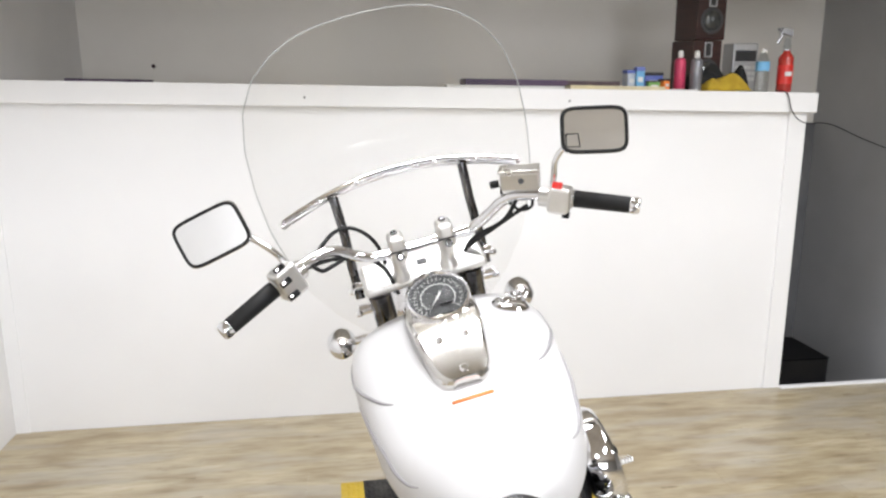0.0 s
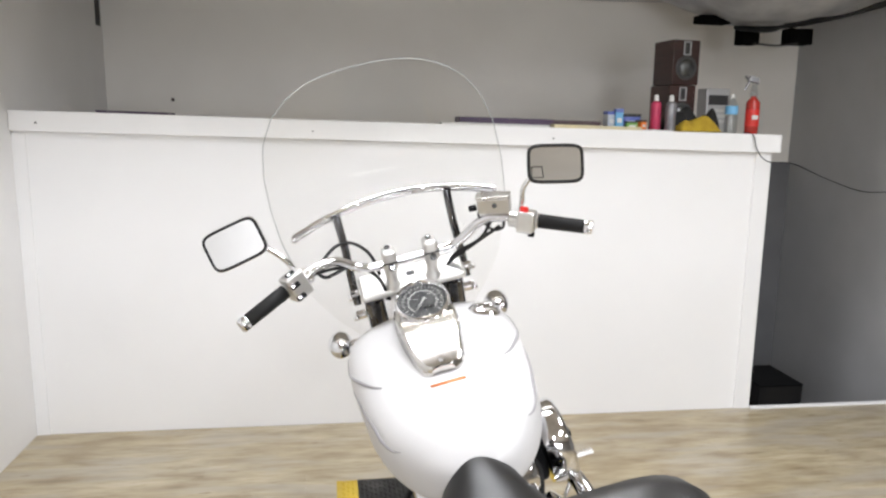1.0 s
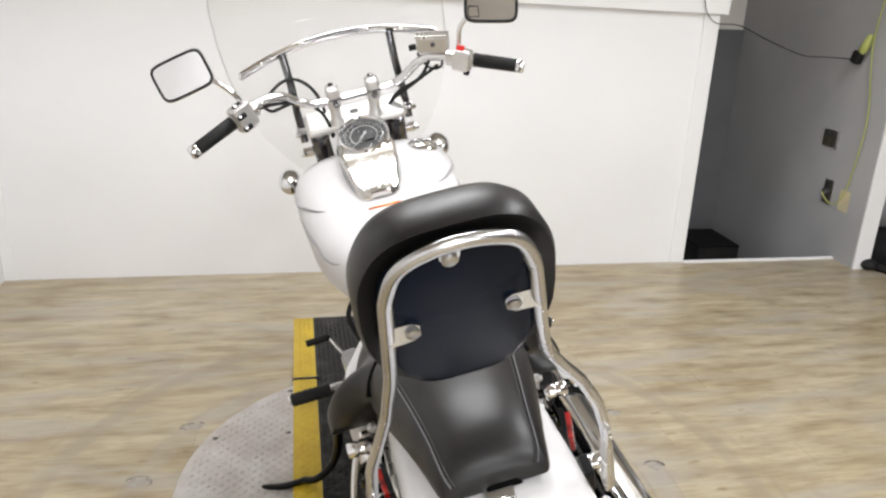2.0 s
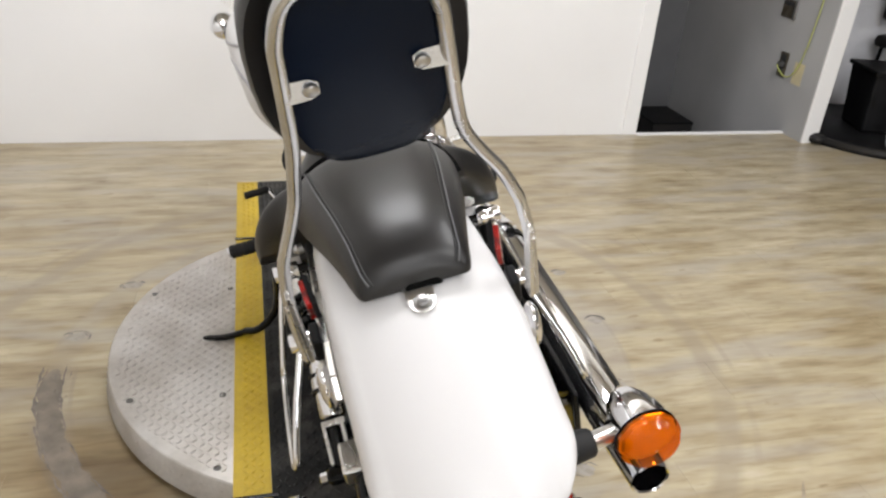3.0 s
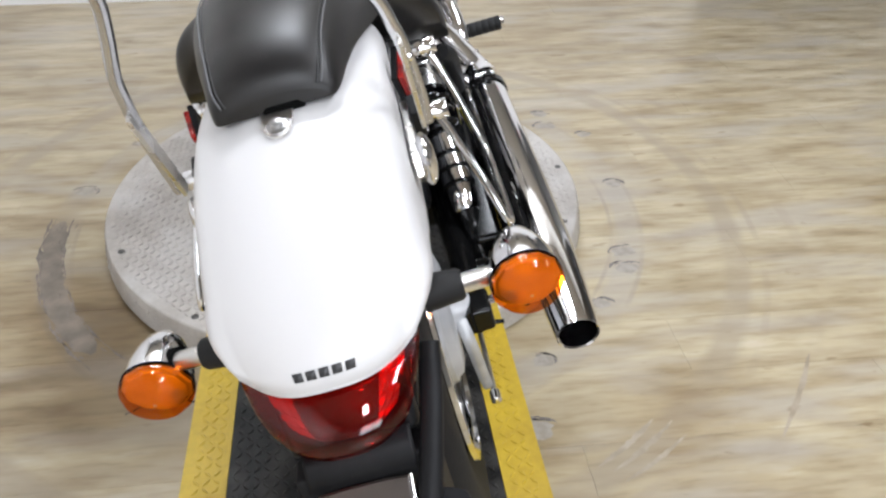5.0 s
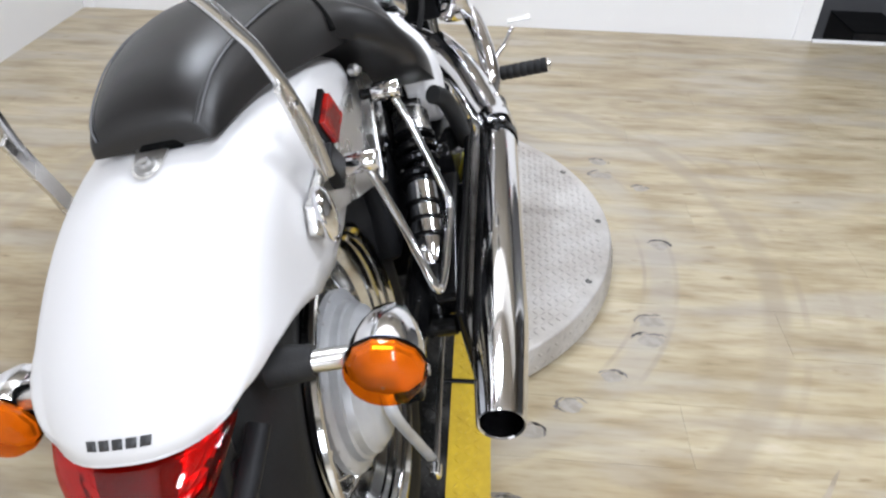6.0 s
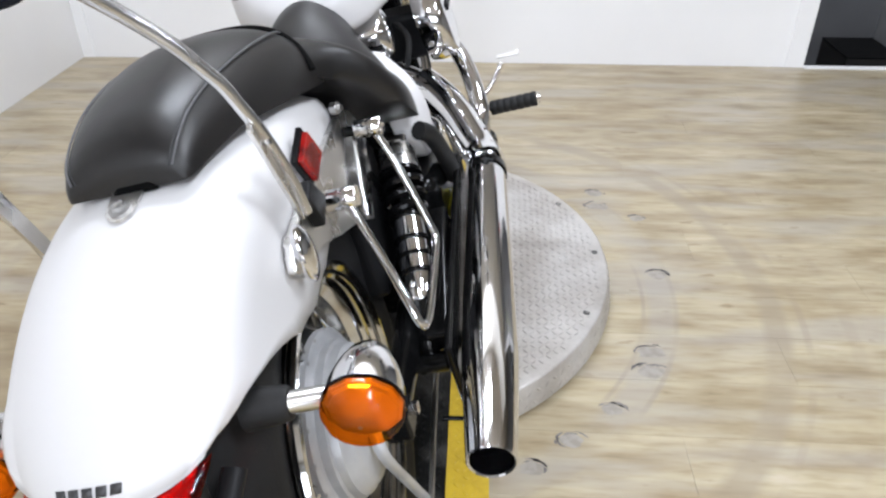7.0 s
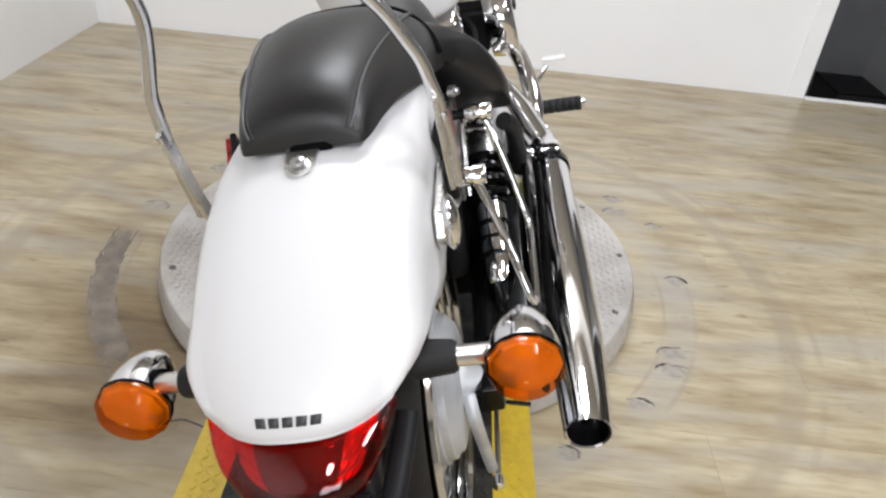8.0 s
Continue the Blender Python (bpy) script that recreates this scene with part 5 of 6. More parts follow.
for y, half, z in ((0.734, 0.026, 0.942), (0.737, 0.037, 0.944), (0.744, 0.046, 0.949), (0.76, 0.055, 0.959), (0.79, 0.062, 0.977), (0.84, 0.070, 1.007), (0.88, 0.075, 1.022), (0.95, 0.078, 1.030), (1.00, 0.074, 1.025), (1.04, 0.055, 1.0)):
    con_rows.append([(-half - 0.006, y, z - 0.075), (-half - 0.001, y, z - 0.010), (-half + 0.001, y, z - 0.004), (-half + 0.006, y, z), (0, y, z + 0.001), (half - 0.006, y, z), (half - 0.001, y, z - 0.004), (half + 0.001, y, z - 0.010), (half + 0.006, y, z - 0.075)])
con_rows.insert(0, [(x, 0.7325, min(z, 0.925)) for x, y, z in con_rows[0]])
console = part("console", Geo().sheet(con_rows), POLISH, bike, "polished chrome tank console", solid=0.004, sharp=14)
for x, y, z in ((-0.028, 0.818, 0.994), (0.028, 0.818, 0.994), (0.002, 0.748, 0.952)):
    part("screw", Geo().lathe([(0, 0.0095), (0.005, 0.0095), (0.008, 0.006)], (x, y, z), (0, -0.6, 1), 16), CHROME, console)
DC, DN = Vector((0.002, 0.930, 1.046)), Vector((0, -0.62, 1)).normalized()
speedo = part("speedometer", Geo().lathe([(-0.05, 0.052), (-0.02, 0.063), (0.0, 0.070), (0.010, 0.0715), (0.016, 0.070), (0.018, 0.066), (0.012, 0.061), (-0.004, 0.060)], DC, DN, 56), CHROME, bike, "round chrome speedometer housing", sharp=40)
face = part("dial_face", Geo().lathe([(0.002, 0.062), (0.005, 0.0605), (0.0055, 0.002)], DC, DN, 48), DIAL, speedo, "dark grey dial face")
du = Vector((1, 0, 0))
dv = DN.cross(du)
for k in range(27):
    a = radians(225 - 270 * k / 26)
    e = du * math.cos(a) + dv * math.sin(a)
    o = DN.cross(e)
    r0 = 0.0465 if k % 2 == 0 else 0.0505
    p = [DC + DN * 0.0062 + e * r0 + o * 0.0007, DC + DN * 0.0062 + e * 0.056 + o * 0.0007, DC + DN * 0.0062 + e * 0.056 - o * 0.0007, DC + DN * 0.0062 + e * r0 - o * 0.0007]
    part("tick", Geo().add(p, [(0, 1, 2, 3)]), DIALWHITE, face, solid=0.0004)
ringpts = [DC + DN * 0.0062 + (du * math.cos(a) + dv * math.sin(a)) * 0.038 for a in [radians(225 - 270 * k / 40) for k in range(41)]]
part("dial_arc", Geo().tube(ringpts, 0.0008, 6), DIALWHITE, face)
e = (du * -0.62 + dv * -0.78).normalized()
o = DN.cross(e)
p = [DC + DN * 0.0085 - e * 0.014 + o * 0.0018, DC + DN * 0.0085 + e * 0.044, DC + DN * 0.0085 - e * 0.014 - o * 0.0018]
part("needle", Geo().add(p, [(0, 1, 2)]), DIALWHITE, face, "white needle", solid=0.0008)
part("odometer", Geo().box(DC + DN * 0.0065 + dv * -0.022 + du * 0.012, (0.026, 0.010, 0.001), (-32, 0, 0)), INK, face)
cover = part("dial_glass", Geo().lathe([(0.0135, 0.0615), (0.0145, 0.058), (0.0155, 0.002)], DC, DN, 40), LENSGLASS, speedo, "clear dial glass")
cover.visible_shadow = False

# handlebar, risers, controls
def swing(p):
    """The bar sits slightly askew in its clamps."""
    return Vector((p[0] + 0.011, p[1], p[2] + 0.016 * p[0] - 0.006))


hb = [(0.0, 1.062, 1.150), (0.095, 1.062, 1.150), (0.125, 1.060, 1.154), (0.160, 1.050, 1.172), (0.195, 1.028, 1.198), (0.225, 1.008, 1.207), (0.260, 0.985, 1.203), (0.30, 0.960, 1.193), (0.35, 0.930, 1.174), (0.452, 0.876, 1.138)]
pts = [(-x, y, z) for x, y, z in hb[:0:-1]] + hb
handlebar = part("handlebar", Geo().tube(spl([swing(p) for p in pts], 5), 0.0125, 16), CHROME, bike, "swept-back chrome handlebar")
for s in (-1, 1):
    d = Vector((s * 0.102, -0.054, -0.036)).normalized()
    p0, p1 = swing((s * 0.338, 0.937, 1.1785)), swing((s * 0.440, 0.882, 1.1425))
    L = (p1 - p0).length
    gr = part("grip", Geo().lathe([(0, 0.0175), (0.002, 0.019), (L - 0.004, 0.018), (L, 0.016)], p0, p1 - p0, 24), RUBBER, bike, "black rubber handlebar grip")
    part("end_cap", Geo().lathe([(0, 0.0175), (0.003, 0.0185), (0.016, 0.0185), (0.021, 0.015), (0.022, 0.004)], p1, p1 - p0, 24), CHROME, gr)
    q0 = p0 - (p1 - p0).normalized() * 0.052
    sw = part("switch_housing", Geo().lathe([(0, 0.018), (0.004, 0.0235), (0.034, 0.0245), (0.040, 0.021), (0.050, 0.021), (0.053, 0.018)], q0, p1 - p0, 20), SATIN, bike, "polished alloy switch housing")
    part("switch_box", Geo().box(q0 + d * 0.016 + Vector((0, -0.012, -0.004)), (0.050, 0.048, 0.060) if s > 0 else (0.056, 0.052, 0.072), (0, 18 * s, -28 * s)), BRIGHT, sw, bevel=0.009)
    c = q0 + d * 0.019
    if s > 0:
        part("stop_switch", Geo().box(c + Vector((-0.006, -0.022, 0.028)), (0.022, 0.012, 0.020), (-30, 18, -28)), RED, sw, "red engine stop switch", bevel=0.002)
        part("starter_button", Geo().box(c + Vector((-0.002, -0.028, -0.036)), (0.016, 0.012, 0.014), (0, 18, -28)), PLASTIC, sw, bevel=0.002)
    else:
        for dx, dy, dz in ((-0.004, -0.030, 0.031), (0.002, -0.040, 0.002), (0.010, -0.037, -0.030)):
            part("button", Geo().box(c + Vector((dx, dy, dz)), (0.026, 0.012, 0.014), (-20, -18, 28)), PLASTIC, sw, bevel=0.003)
            part("button_mark", Geo().box(c + Vector((dx - 0.004, dy - 0.0065, dz + 0.001)), (0.008, 0.003, 0.005), (-20, -18, 28)), SATIN, sw)
    m0 = q0 + Vector((-s * 0.012, 0.004, 0.0))
    part("lever_perch", Geo().lathe([(-0.014, 0.017), (-0.012, 0.021), (0.012, 0.021), (0.014, 0.017)], m0, p1 - p0, 18), SATIN, sw)
    part("lever", Geo().tube(spl([m0 + Vector((s * 0.005, 0.035, -0.012)), m0 + Vector((s * 0.06, 0.045, -0.030)), m0 + Vector((s * 0.15, 0.010, -0.060)), m0 + Vector((s * 0.172, -0.002, -0.068))], 5), 0.0062, 10, flat=0.8), CHROME, sw, "alloy lever")
    # mirrors
    st = [q0 + d * 0.012 + Vector((0, 0.012, 0.020)), q0 + d * 0.014 + Vector((s * 0.006, 0.006, 0.050)), Vector((s * 0.330, 0.955, 1.268)), Vector((s * 0.352, 0.95, 1.290))]
    mc = Vector((0.424, 0.942, 1.312)) if s > 0 else Vector((-0.414, 0.945, 1.312))
    rotm = Euler((radians(-14 if s > 0 else -9), radians(12 * s), radians(-9 if s > 0 else -3))).to_matrix()

    def mring(w, h, y, s=s, mc=mc, rotm=rotm):
        out = []
        for k in range(48):
            a = 2 * math.pi * k / 48
            ca, sa = math.cos(a), math.sin(a)
            x = w * math.copysign(abs(ca) ** (2 / 5.5), ca)
            z = h * math.copysign(abs(sa) ** (2 / 5.5), sa)
            out.append(mc + rotm @ Vector((x, y, z)))
        return out
    mir = part("mirror", Geo().loft([mring(0.066, 0.044, -0.006), mring(0.072, 0.050, -0.008), mring(0.074, 0.052, -0.004), mring(0.072, 0.050, 0.006), mring(0.052, 0.036, 0.026), mring(0.02, 0.014, 0.032)]), CHROME, bike, "rectangular chrome mirror with black rim", sharp=50)
    part("rim", Geo().tube([Vector(p) for p in mring(0.0695, 0.0475, -0.008)] + [Vector(mring(0.0695, 0.0475, -0.008)[0])], 0.0044 if s > 0 else 0.0036, 8), RUBBER, mir)
    part("glass", Geo().loft([mring(0.068, 0.046, -0.0062), mring(0.068, 0.046, -0.0085)]), MIRROR, mir, "mirror glass", sharp=30)
    if s > 0:
        sq = [mc + rotm @ Vector((x, -0.0098, z)) for x, z in ((-0.062, -0.008), (-0.062, -0.036), (-0.032, -0.036), (-0.036, -0.008), (-0.062, -0.008))]
        part("blind_spot_mirror", Geo().tube(sq, 0.0016, 6), RUBBER, mir, "small stick-on blind spot mirror")
    part("stem", Geo().tube(spl(st, 6), 0.0068, 12), CHROME, mir)
    # risers
    x = s * 0.058 - 0.001
    rs = part("riser", Geo().lathe([(0, 0.022), (0.012, 0.021), (0.018, 0.017), (0.04, 0.0165), (0.06, 0.019), (0.066, 0.021)], (x + 0.002, 1.078, 1.070), (0.08, -0.22, 1), 24), BRIGHT, bike, "polished handlebar riser")
    part("clamp", Geo().box((x + 0.010, 1.060, 1.154), (0.039, 0.050, 0.062), (14, 0, 0)), BRIGHT, rs, bevel=0.010)
    part("clamp_gap", Geo().box((x + 0.010, 1.058, 1.152), (0.0405, 0.052, 0.0025), (14, 0, 0)), INK, rs)
    part("front_bolt", Geo().lathe([(0, 0.0095), (0.006, 0.0095), (0.008, 0.007), (0.008, 0.004), (0.004, 0.0035)], (x + 0.010, 1.034, 1.134), (0, -1, 0.35), 16), REFLCHROME, rs)
    for yy, zz in ((1.066, 1.182),):
        part("bolt", Geo().lathe([(0, 0.0085), (0.005, 0.0085), (0.007, 0.006)], (x + 0.010, yy - 0.006, zz + 0.003), (0, -0.45, 1), 12), REFLCHROME, rs)

res = part("brake_reservoir", Geo().box((0.258, 1.008, 1.238), (0.088, 0.045, 0.042), (8, 8, -22)), SATIN, bike, "rectangular brake fluid reservoir", bevel=0.005)
part("reservoir_cap", Geo().box((0.259, 1.010, 1.262), (0.092, 0.049, 0.006), (8, 8, -22)), SATIN, res, bevel=0.002)
part("sight_glass", Geo().lathe([(0, 0.007), (0.003, 0.006)], (0.252, 0.984, 1.238), (0, -1, 0.1), 14), INK, res)
part("banjo", Geo().lathe([(0, 0.009), (0.02, 0.009), (0.022, 0.006)], (0.212, 1.03, 1.238), (-1, 0.2, 0), 14), PLASTIC, res)

# fork, yoke, headlight, front wheel
yoke = part("top_yoke", Geo().box((0, 1.108, 1.078), (0.30, 0.105, 0.024), (24, 0, 0)), BRIGHT, bike, "satin alloy top yoke", bevel=0.010)
part("yoke_badge", Geo().box((0.0, 1.106, 1.0915), (0.024, 0.018, 0.003), (24, 0, 0)), INK, yoke, bevel=0.001)
FA, FB = Vector((0, 1.13, 1.06)), Vector((0, 1.52, 0.335))
for s in (-1, 1):
    o = Vector((s * 0.118, 0, 0))
    fk = part("fork_leg", Geo().tube([FA + o, FA.lerp(FB, 0.55) + o, FB + o], 0.021, 20), CHROME, bike, "chrome fork leg")
    part("fork_cover", Geo().tube([FA.lerp(FB, 0.03) + o, FA.lerp(FB, 0.40) + o], 0.029, 24), REFLCHROME, fk)
    part("slider", Geo().tube([FA.lerp(FB, 0.55) + o, FB + o], 0.027, 20), SATIN, fk)
    part("top_cap", Geo().lathe([(0, 0.021), (0.01, 0.021), (0.014, 0.014), (0.022, 0.012)], FA + o + Vector((0, -0.006, 0.012)), FA - FB, 18), SATIN, fk)
front = wheel(Vector((0, 1.47, 0.350)), 0.350, 0.235, 0.12, 18, "front_wheel", "spoked front wheel with black tyre")
part("hub", Geo().lathe([(-0.06, 0.03), (-0.05, 0.05), (0.05, 0.05), (0.06, 0.03)], (0, 1.47, 0.350), (1, 0, 0), 32), CAST, front)
grid = []
for i in range(25):
    a = radians(-5 + 165 * i / 24)
    grid.append([(0.085 * math.copysign(abs(k) ** 0.8, k), 1.47 - (0.400 - 0.03 * k * k - 0.05 * max(0, abs(k) - 0.7) / 0.3) * math.cos(a), 0.355 + (0.400 - 0.03 * k * k - 0.05 * max(0, abs(k) - 0.7) / 0.3) * math.sin(a)) for k in [-1 + j / 8 for j in range(17)]])
part("front_fender", Geo().sheet(grid), WHITE, bike, "white painted front fender", solid=0.004, sharp=60)
hl = part("headlight", Geo().lathe([(-0.14, 0.02), (-0.12, 0.06), (-0.07, 0.088), (0.0, 0.097), (0.012, 0.099), (0.02, 0.094)], (0, 1.33, 0.93), (0, 1, -0.08), 40), CHROME, bike, "round chrome headlight")
part("lens", Geo().lathe([(0.018, 0.094), (0.03, 0.07), (0.035, 0.002)], (0, 1.33, 0.93), (0, 1, -0.08), 40), LENSGLASS, hl)

# cables
for pts in ([(0.235, 1.0, 1.195), (0.20, 1.03, 1.150), (0.13, 1.10, 1.11), (0.095, 1.14, 1.04), (0.085, 1.17, 0.95)],
            [(0.255, 0.99, 1.180), (0.18, 1.05, 1.135), (0.11, 1.10, 1.09), (0.08, 1.13, 1.02), (0.07, 1.15, 0.93)],
            [(-0.235, 1.0, 1.195), (-0.18, 1.06, 1.225), (-0.13, 1.08, 1.215), (-0.09, 1.12, 1.15), (-0.08, 1.16, 1.02)],
            [(-0.255, 0.985, 1.180), (-0.20, 1.02, 1.175), (-0.13, 1.055, 1.150), (-0.09, 1.06, 1.11), (-0.075, 1.07, 1.04)],
            [(-0.245, 0.99, 1.185), (-0.225, 0.985, 1.165), (-0.20, 1.0, 1.165), (-0.17, 1.04, 1.165)]):
    part("cable", Geo().tube(spl(pts, 7), 0.0048, 8), RUBBER, bike, "black control cable")
part("brake_hose", Geo().tube(spl([(0.225, 1.035, 1.238), (0.215, 1.04, 1.21), (0.235, 1.0, 1.175), (0.262, 0.985, 1.175), (0.268, 0.98, 1.195)], 6), 0.0035, 8), RUBBER, bike, "thin black brake hose")


# windshield
def ws_half(z):
    return lerp(z, [(0.78, 0.10), (0.86, 0.17), (0.95, 0.235), (1.05, 0.285), (1.15, 0.308), (1.25, 0.324), (1.35, 0.325), (1.45, 0.316), (1.53, 0.293), (1.59, 0.255), (1.63, 0.205), (1.655, 0.15), (1.668, 0.09), (1.672, 0.03)])


def ws_point(k, z):
    half = ws_half(z)
    x = half * k
    return Vector((x, 1.315 - 0.40 * (z - 1.05) - 0.85 * x * x, z))


zs = [0.78 + 0.892 * (1 - (1 - i / 44) ** 1.6) for i in range(45)]
screen = part("windshield", Geo().sheet([[ws_point(-1 + j / 16, z) for j in range(33)] for z in zs]), SCREEN, bike, "clear polycarbonate windshield", solid=0.0035, sharp=80)
screen.visible_shadow = False
EDGE = mat("polished_screen_edge", (0.55, 0.56, 0.55), 0.25, second=(0.35, 0.36, 0.36), mix_scale=4)
edge = [ws_point(-1, z) for z in zs if z > 1.13] + [ws_point(1, z) for z in zs[::-1] if z > 1.13]
part("screen_edge", Geo().tube(edge, 0.0015, 6), EDGE, screen, "polished windshield edge")
brow = []
for k in range(25):
    x = -0.292 + 0.584 * k / 24
    z = 1.308 - 0.60 * x * x
    brow.append(Vector((x, 1.315 - 0.40 * (z - 1.05) - 0.85 * x * x - 0.010, z)))
wup, wout = Vector((0, -0.37, 0.93)), Vector((0, -0.93, -0.37))
wbar = part("windshield_bar", Geo().loft([[p + wup * (0.0125 * math.cos(a)) + wout * (0.0045 * math.copysign(abs(math.sin(a)) ** 0.5, math.sin(a))) for a in [2 * math.pi * k / 16 for k in range(16)]] for p in brow]), CHROME, screen, "curved chrome windshield bar")
for k in (0, 4, 8, 16, 20, 24):
    part("bolt", Geo().lathe([(0, 0.0065), (0.004, 0.006), (0.006, 0.003)], brow[k] + Vector((0, -0.010, 0)), (0, -1, 0.3), 12), CHROME, wbar)
for s in (-1, 1):
    br = part("windshield_brace", Geo().tube([(s * 0.162, 1.175, 1.285), (s * 0.160, 1.172, 1.20), (s * 0.165, 1.178, 1.10), (s * 0.166, 1.185, 1.02)], 0.0115, 8, flat=0.35), REFLCHROME, bike, "chrome windshield brace, dark reflections in its colour")
    for z in (1.055, 0.985):
        part("clamp", Geo().box((s * 0.163, 1.165 + 0.5 * (1.055 - z), z), (0.038, 0.05, 0.020), (-28, 0, 0)), CHROME, br, bevel=0.006)
        part("bolt", Geo().lathe([(0, 0.008), (0.008, 0.008), (0.010, 0.005)], (s * 0.178, 1.142 + 0.5 * (1.055 - z), z), (s * 0.6, -1, 0.2), 12), CHROME, br)

# ---- things on the ledge ----
SPEAKER = mat("dark_walnut_veneer", (0.030, 0.012, 0.010), 0.35, second=(0.050, 0.020, 0.016), mix_scale=6, stretch=(1, 1, 12), scale=120, bump=0.1)
SILVERP = mat("silver_plastic", (0.55, 0.55, 0.56), 0.35, 0.4, second=(0.5, 0.5, 0.5))
DOME = mat("grey_cone", (0.13, 0.135, 0.135), 0.22, 0.6, second=(0.08, 0.083, 0.083), mix_scale=30)
CONE = mat("speaker_cone", (0.05, 0.05, 0.052), 0.4, second=(0.07, 0.07, 0.07))


def speaker(x, y, z, turn, h=0.245):
    t = thing("loudspeaker", "dark wood-veneer bookshelf loudspeaker stacked on the ledge", "loudspeaker", pose(x, y, z, 0, 0, turn), group="stacked speakers")
    w, d = 0.165, 0.20
    part("cabinet", Geo().box((0, 0, h / 2), (w, d, h - 0.002)), SPEAKER, t, bevel=0.003)
    f = -d / 2 - 0.001
    part("woofer_ring", Geo().lathe([(0, 0.066), (0.004, 0.066), (0.006, 0.060), (0.002, 0.056)], (0, f, h * 0.38), (0, -1, 0), 40), CONE, t)
    part("woofer_cone", Geo().lathe([(0.004, 0.057), (0.001, 0.050), (0.0, 0.046)], (0, f - 0.002, h * 0.38), (0, -1, 0), 40), CONE, t)
    part("dust_cap", Geo().ball((0, f - 0.002, h * 0.38), (0.050, 0.020, 0.050)), DOME, t, "grey domed cone")
    g = Geo()
    for a, b, c, e in ((0, 0.034, 0.044, 0.006), (0, -0.034, 0.044, 0.006), (0.019, 0, 0.006, 0.064), (-0.019, 0, 0.006, 0.064)):
        g.box((a, f - 0.003, h * 0.81 + b), (c, 0.006, e))
    part("tweeter_frame", g, SILVERP, t)
    part("tweeter", Geo().box((0, f - 0.001, h * 0.81), (0.032, 0.003, 0.062)), INK, t)
    return t


sz = ledge_z(2.12)
speaker(2.115, 4.16, sz, 8, 0.255)
speaker(2.125, 4.16, sz + 0.256, 8)

rad = thing("clock_radio", "small silver clock radio with dark display", "radio", pose(2.385, 4.20, ledge_z(2.385), 0, 0, 6))
part("body", Geo().box((0, 0, 0.125), (0.150, 0.10, 0.25)), SILVERP, rad, bevel=0.008)
part("display", Geo().box((0, -0.052, 0.185), (0.125, 0.004, 0.055)), INK, rad, bevel=0.002)
for i in range(5):
    for j in range(3):
        part("key", Geo().box((-0.050 + 0.025 * i, -0.052, 0.065 + 0.030 * j), (0.019, 0.006, 0.018)), DIALWHITE, rad)

PINK = mat("pink_can_paint", (0.55, 0.05, 0.12), 0.3, 0.2, second=(0.45, 0.04, 0.10), mix_scale=20)
GREYCAN = mat("grey_can_paint", (0.22, 0.22, 0.24), 0.3, 0.5, second=(0.30, 0.30, 0.31), mix_scale=20)
for x, y, m, lab in ((1.910, 3.90, PINK, "pink aerosol spray can with white cap"), (1.988, 3.885, GREYCAN, "grey metal aerosol spray can")):
    c = thing("spray_can", lab, "spray can", pose(x, y, ledge_z(x)), group="aerosol cans")
    part("body", Geo().lathe([(0, 0.026), (0.003, 0.028), (0.138, 0.028), (0.146, 0.025), (0.154, 0.018), (0.157, 0.012)], (0, 0, 0), (0, 0, 1), 28), m, c)
    part("base_ring", Geo().lathe([(0.0, 0.0285), (0.006, 0.0288), (0.008, 0.0284)], (0, 0, 0), (0, 0, 1), 28), STEEL, c)
    part("label_patch", Geo().lathe([(0.050, 0.0284), (0.092, 0.0284)], (0, 0, 0), (0, 0, 1), 28, arc=0.35, ends=False), DIALWHITE, c)
    part("cap", Geo().lathe([(0.157, 0.012), (0.160, 0.013), (0.184, 0.012), (0.190, 0.008), (0.191, 0.002)], (0, 0, 0), (0, 0, 1), 20), DIALWHITE, c)

CLEARP = clear("clear_bottle", 0.05, (0.84, 0.86, 0.87))
REDLIQ = mat("red_cleaner", (0.46, 0.035, 0.022), 0.18, coat=0.4, second=(0.34, 0.022, 0.016), mix_scale=12)
sp = thing("trigger_bottle", "red cleaner bottle with grey trigger sprayer", "spray bottle", pose(2.440, 3.86, ledge_z(2.440)))
part("body", Geo().lathe([(0, 0.034), (0.004, 0.036), (0.165, 0.036), (0.176, 0.030), (0.19, 0.018), (0.20, 0.015)], (0, 0, 0), (0, 0, 1), 28), REDLIQ, sp)
part("label_band", Geo().lathe([(0.04, 0.0366), (0.13, 0.0366)], (0, 0, 0), (0, 0, 1), 28, ends=False), RED, sp)
part("label_print", Geo().box((-0.004, -0.0372, 0.088), (0.034, 0.002, 0.022)), DIALWHITE, sp)
part("neck", Geo().lathe([(0.198, 0.018), (0.225, 0.018), (0.262, 0.011)], (0, 0, 0), (0, 0, 1), 20), CLEARP, sp)
part("sprayer_head", Geo().box((-0.008, 0, 0.288), (0.070, 0.026, 0.034), (0, 14, 0), 0.8), GREYCAN, sp, bevel=0.006)
part("trigger", Geo().tube(spl([(-0.030, 0, 0.285), (-0.038, 0, 0.262), (-0.054, 0, 0.235)], 4), 0.006, 8), GREYCAN, sp)
part("nozzle", Geo().tube([(-0.040, 0, 0.298), (-0.054, 0, 0.300)], 0.008, 10), GREYCAN, sp)

CYAN = mat("blue_label", (0.12, 0.38, 0.65), 0.4, second=(0.2, 0.45, 0.7), mix_scale=30)
wb = thing("water_bottle", "clear plastic water bottle with blue label", "bottle", pose(2.325, 3.87, ledge_z(2.325)))
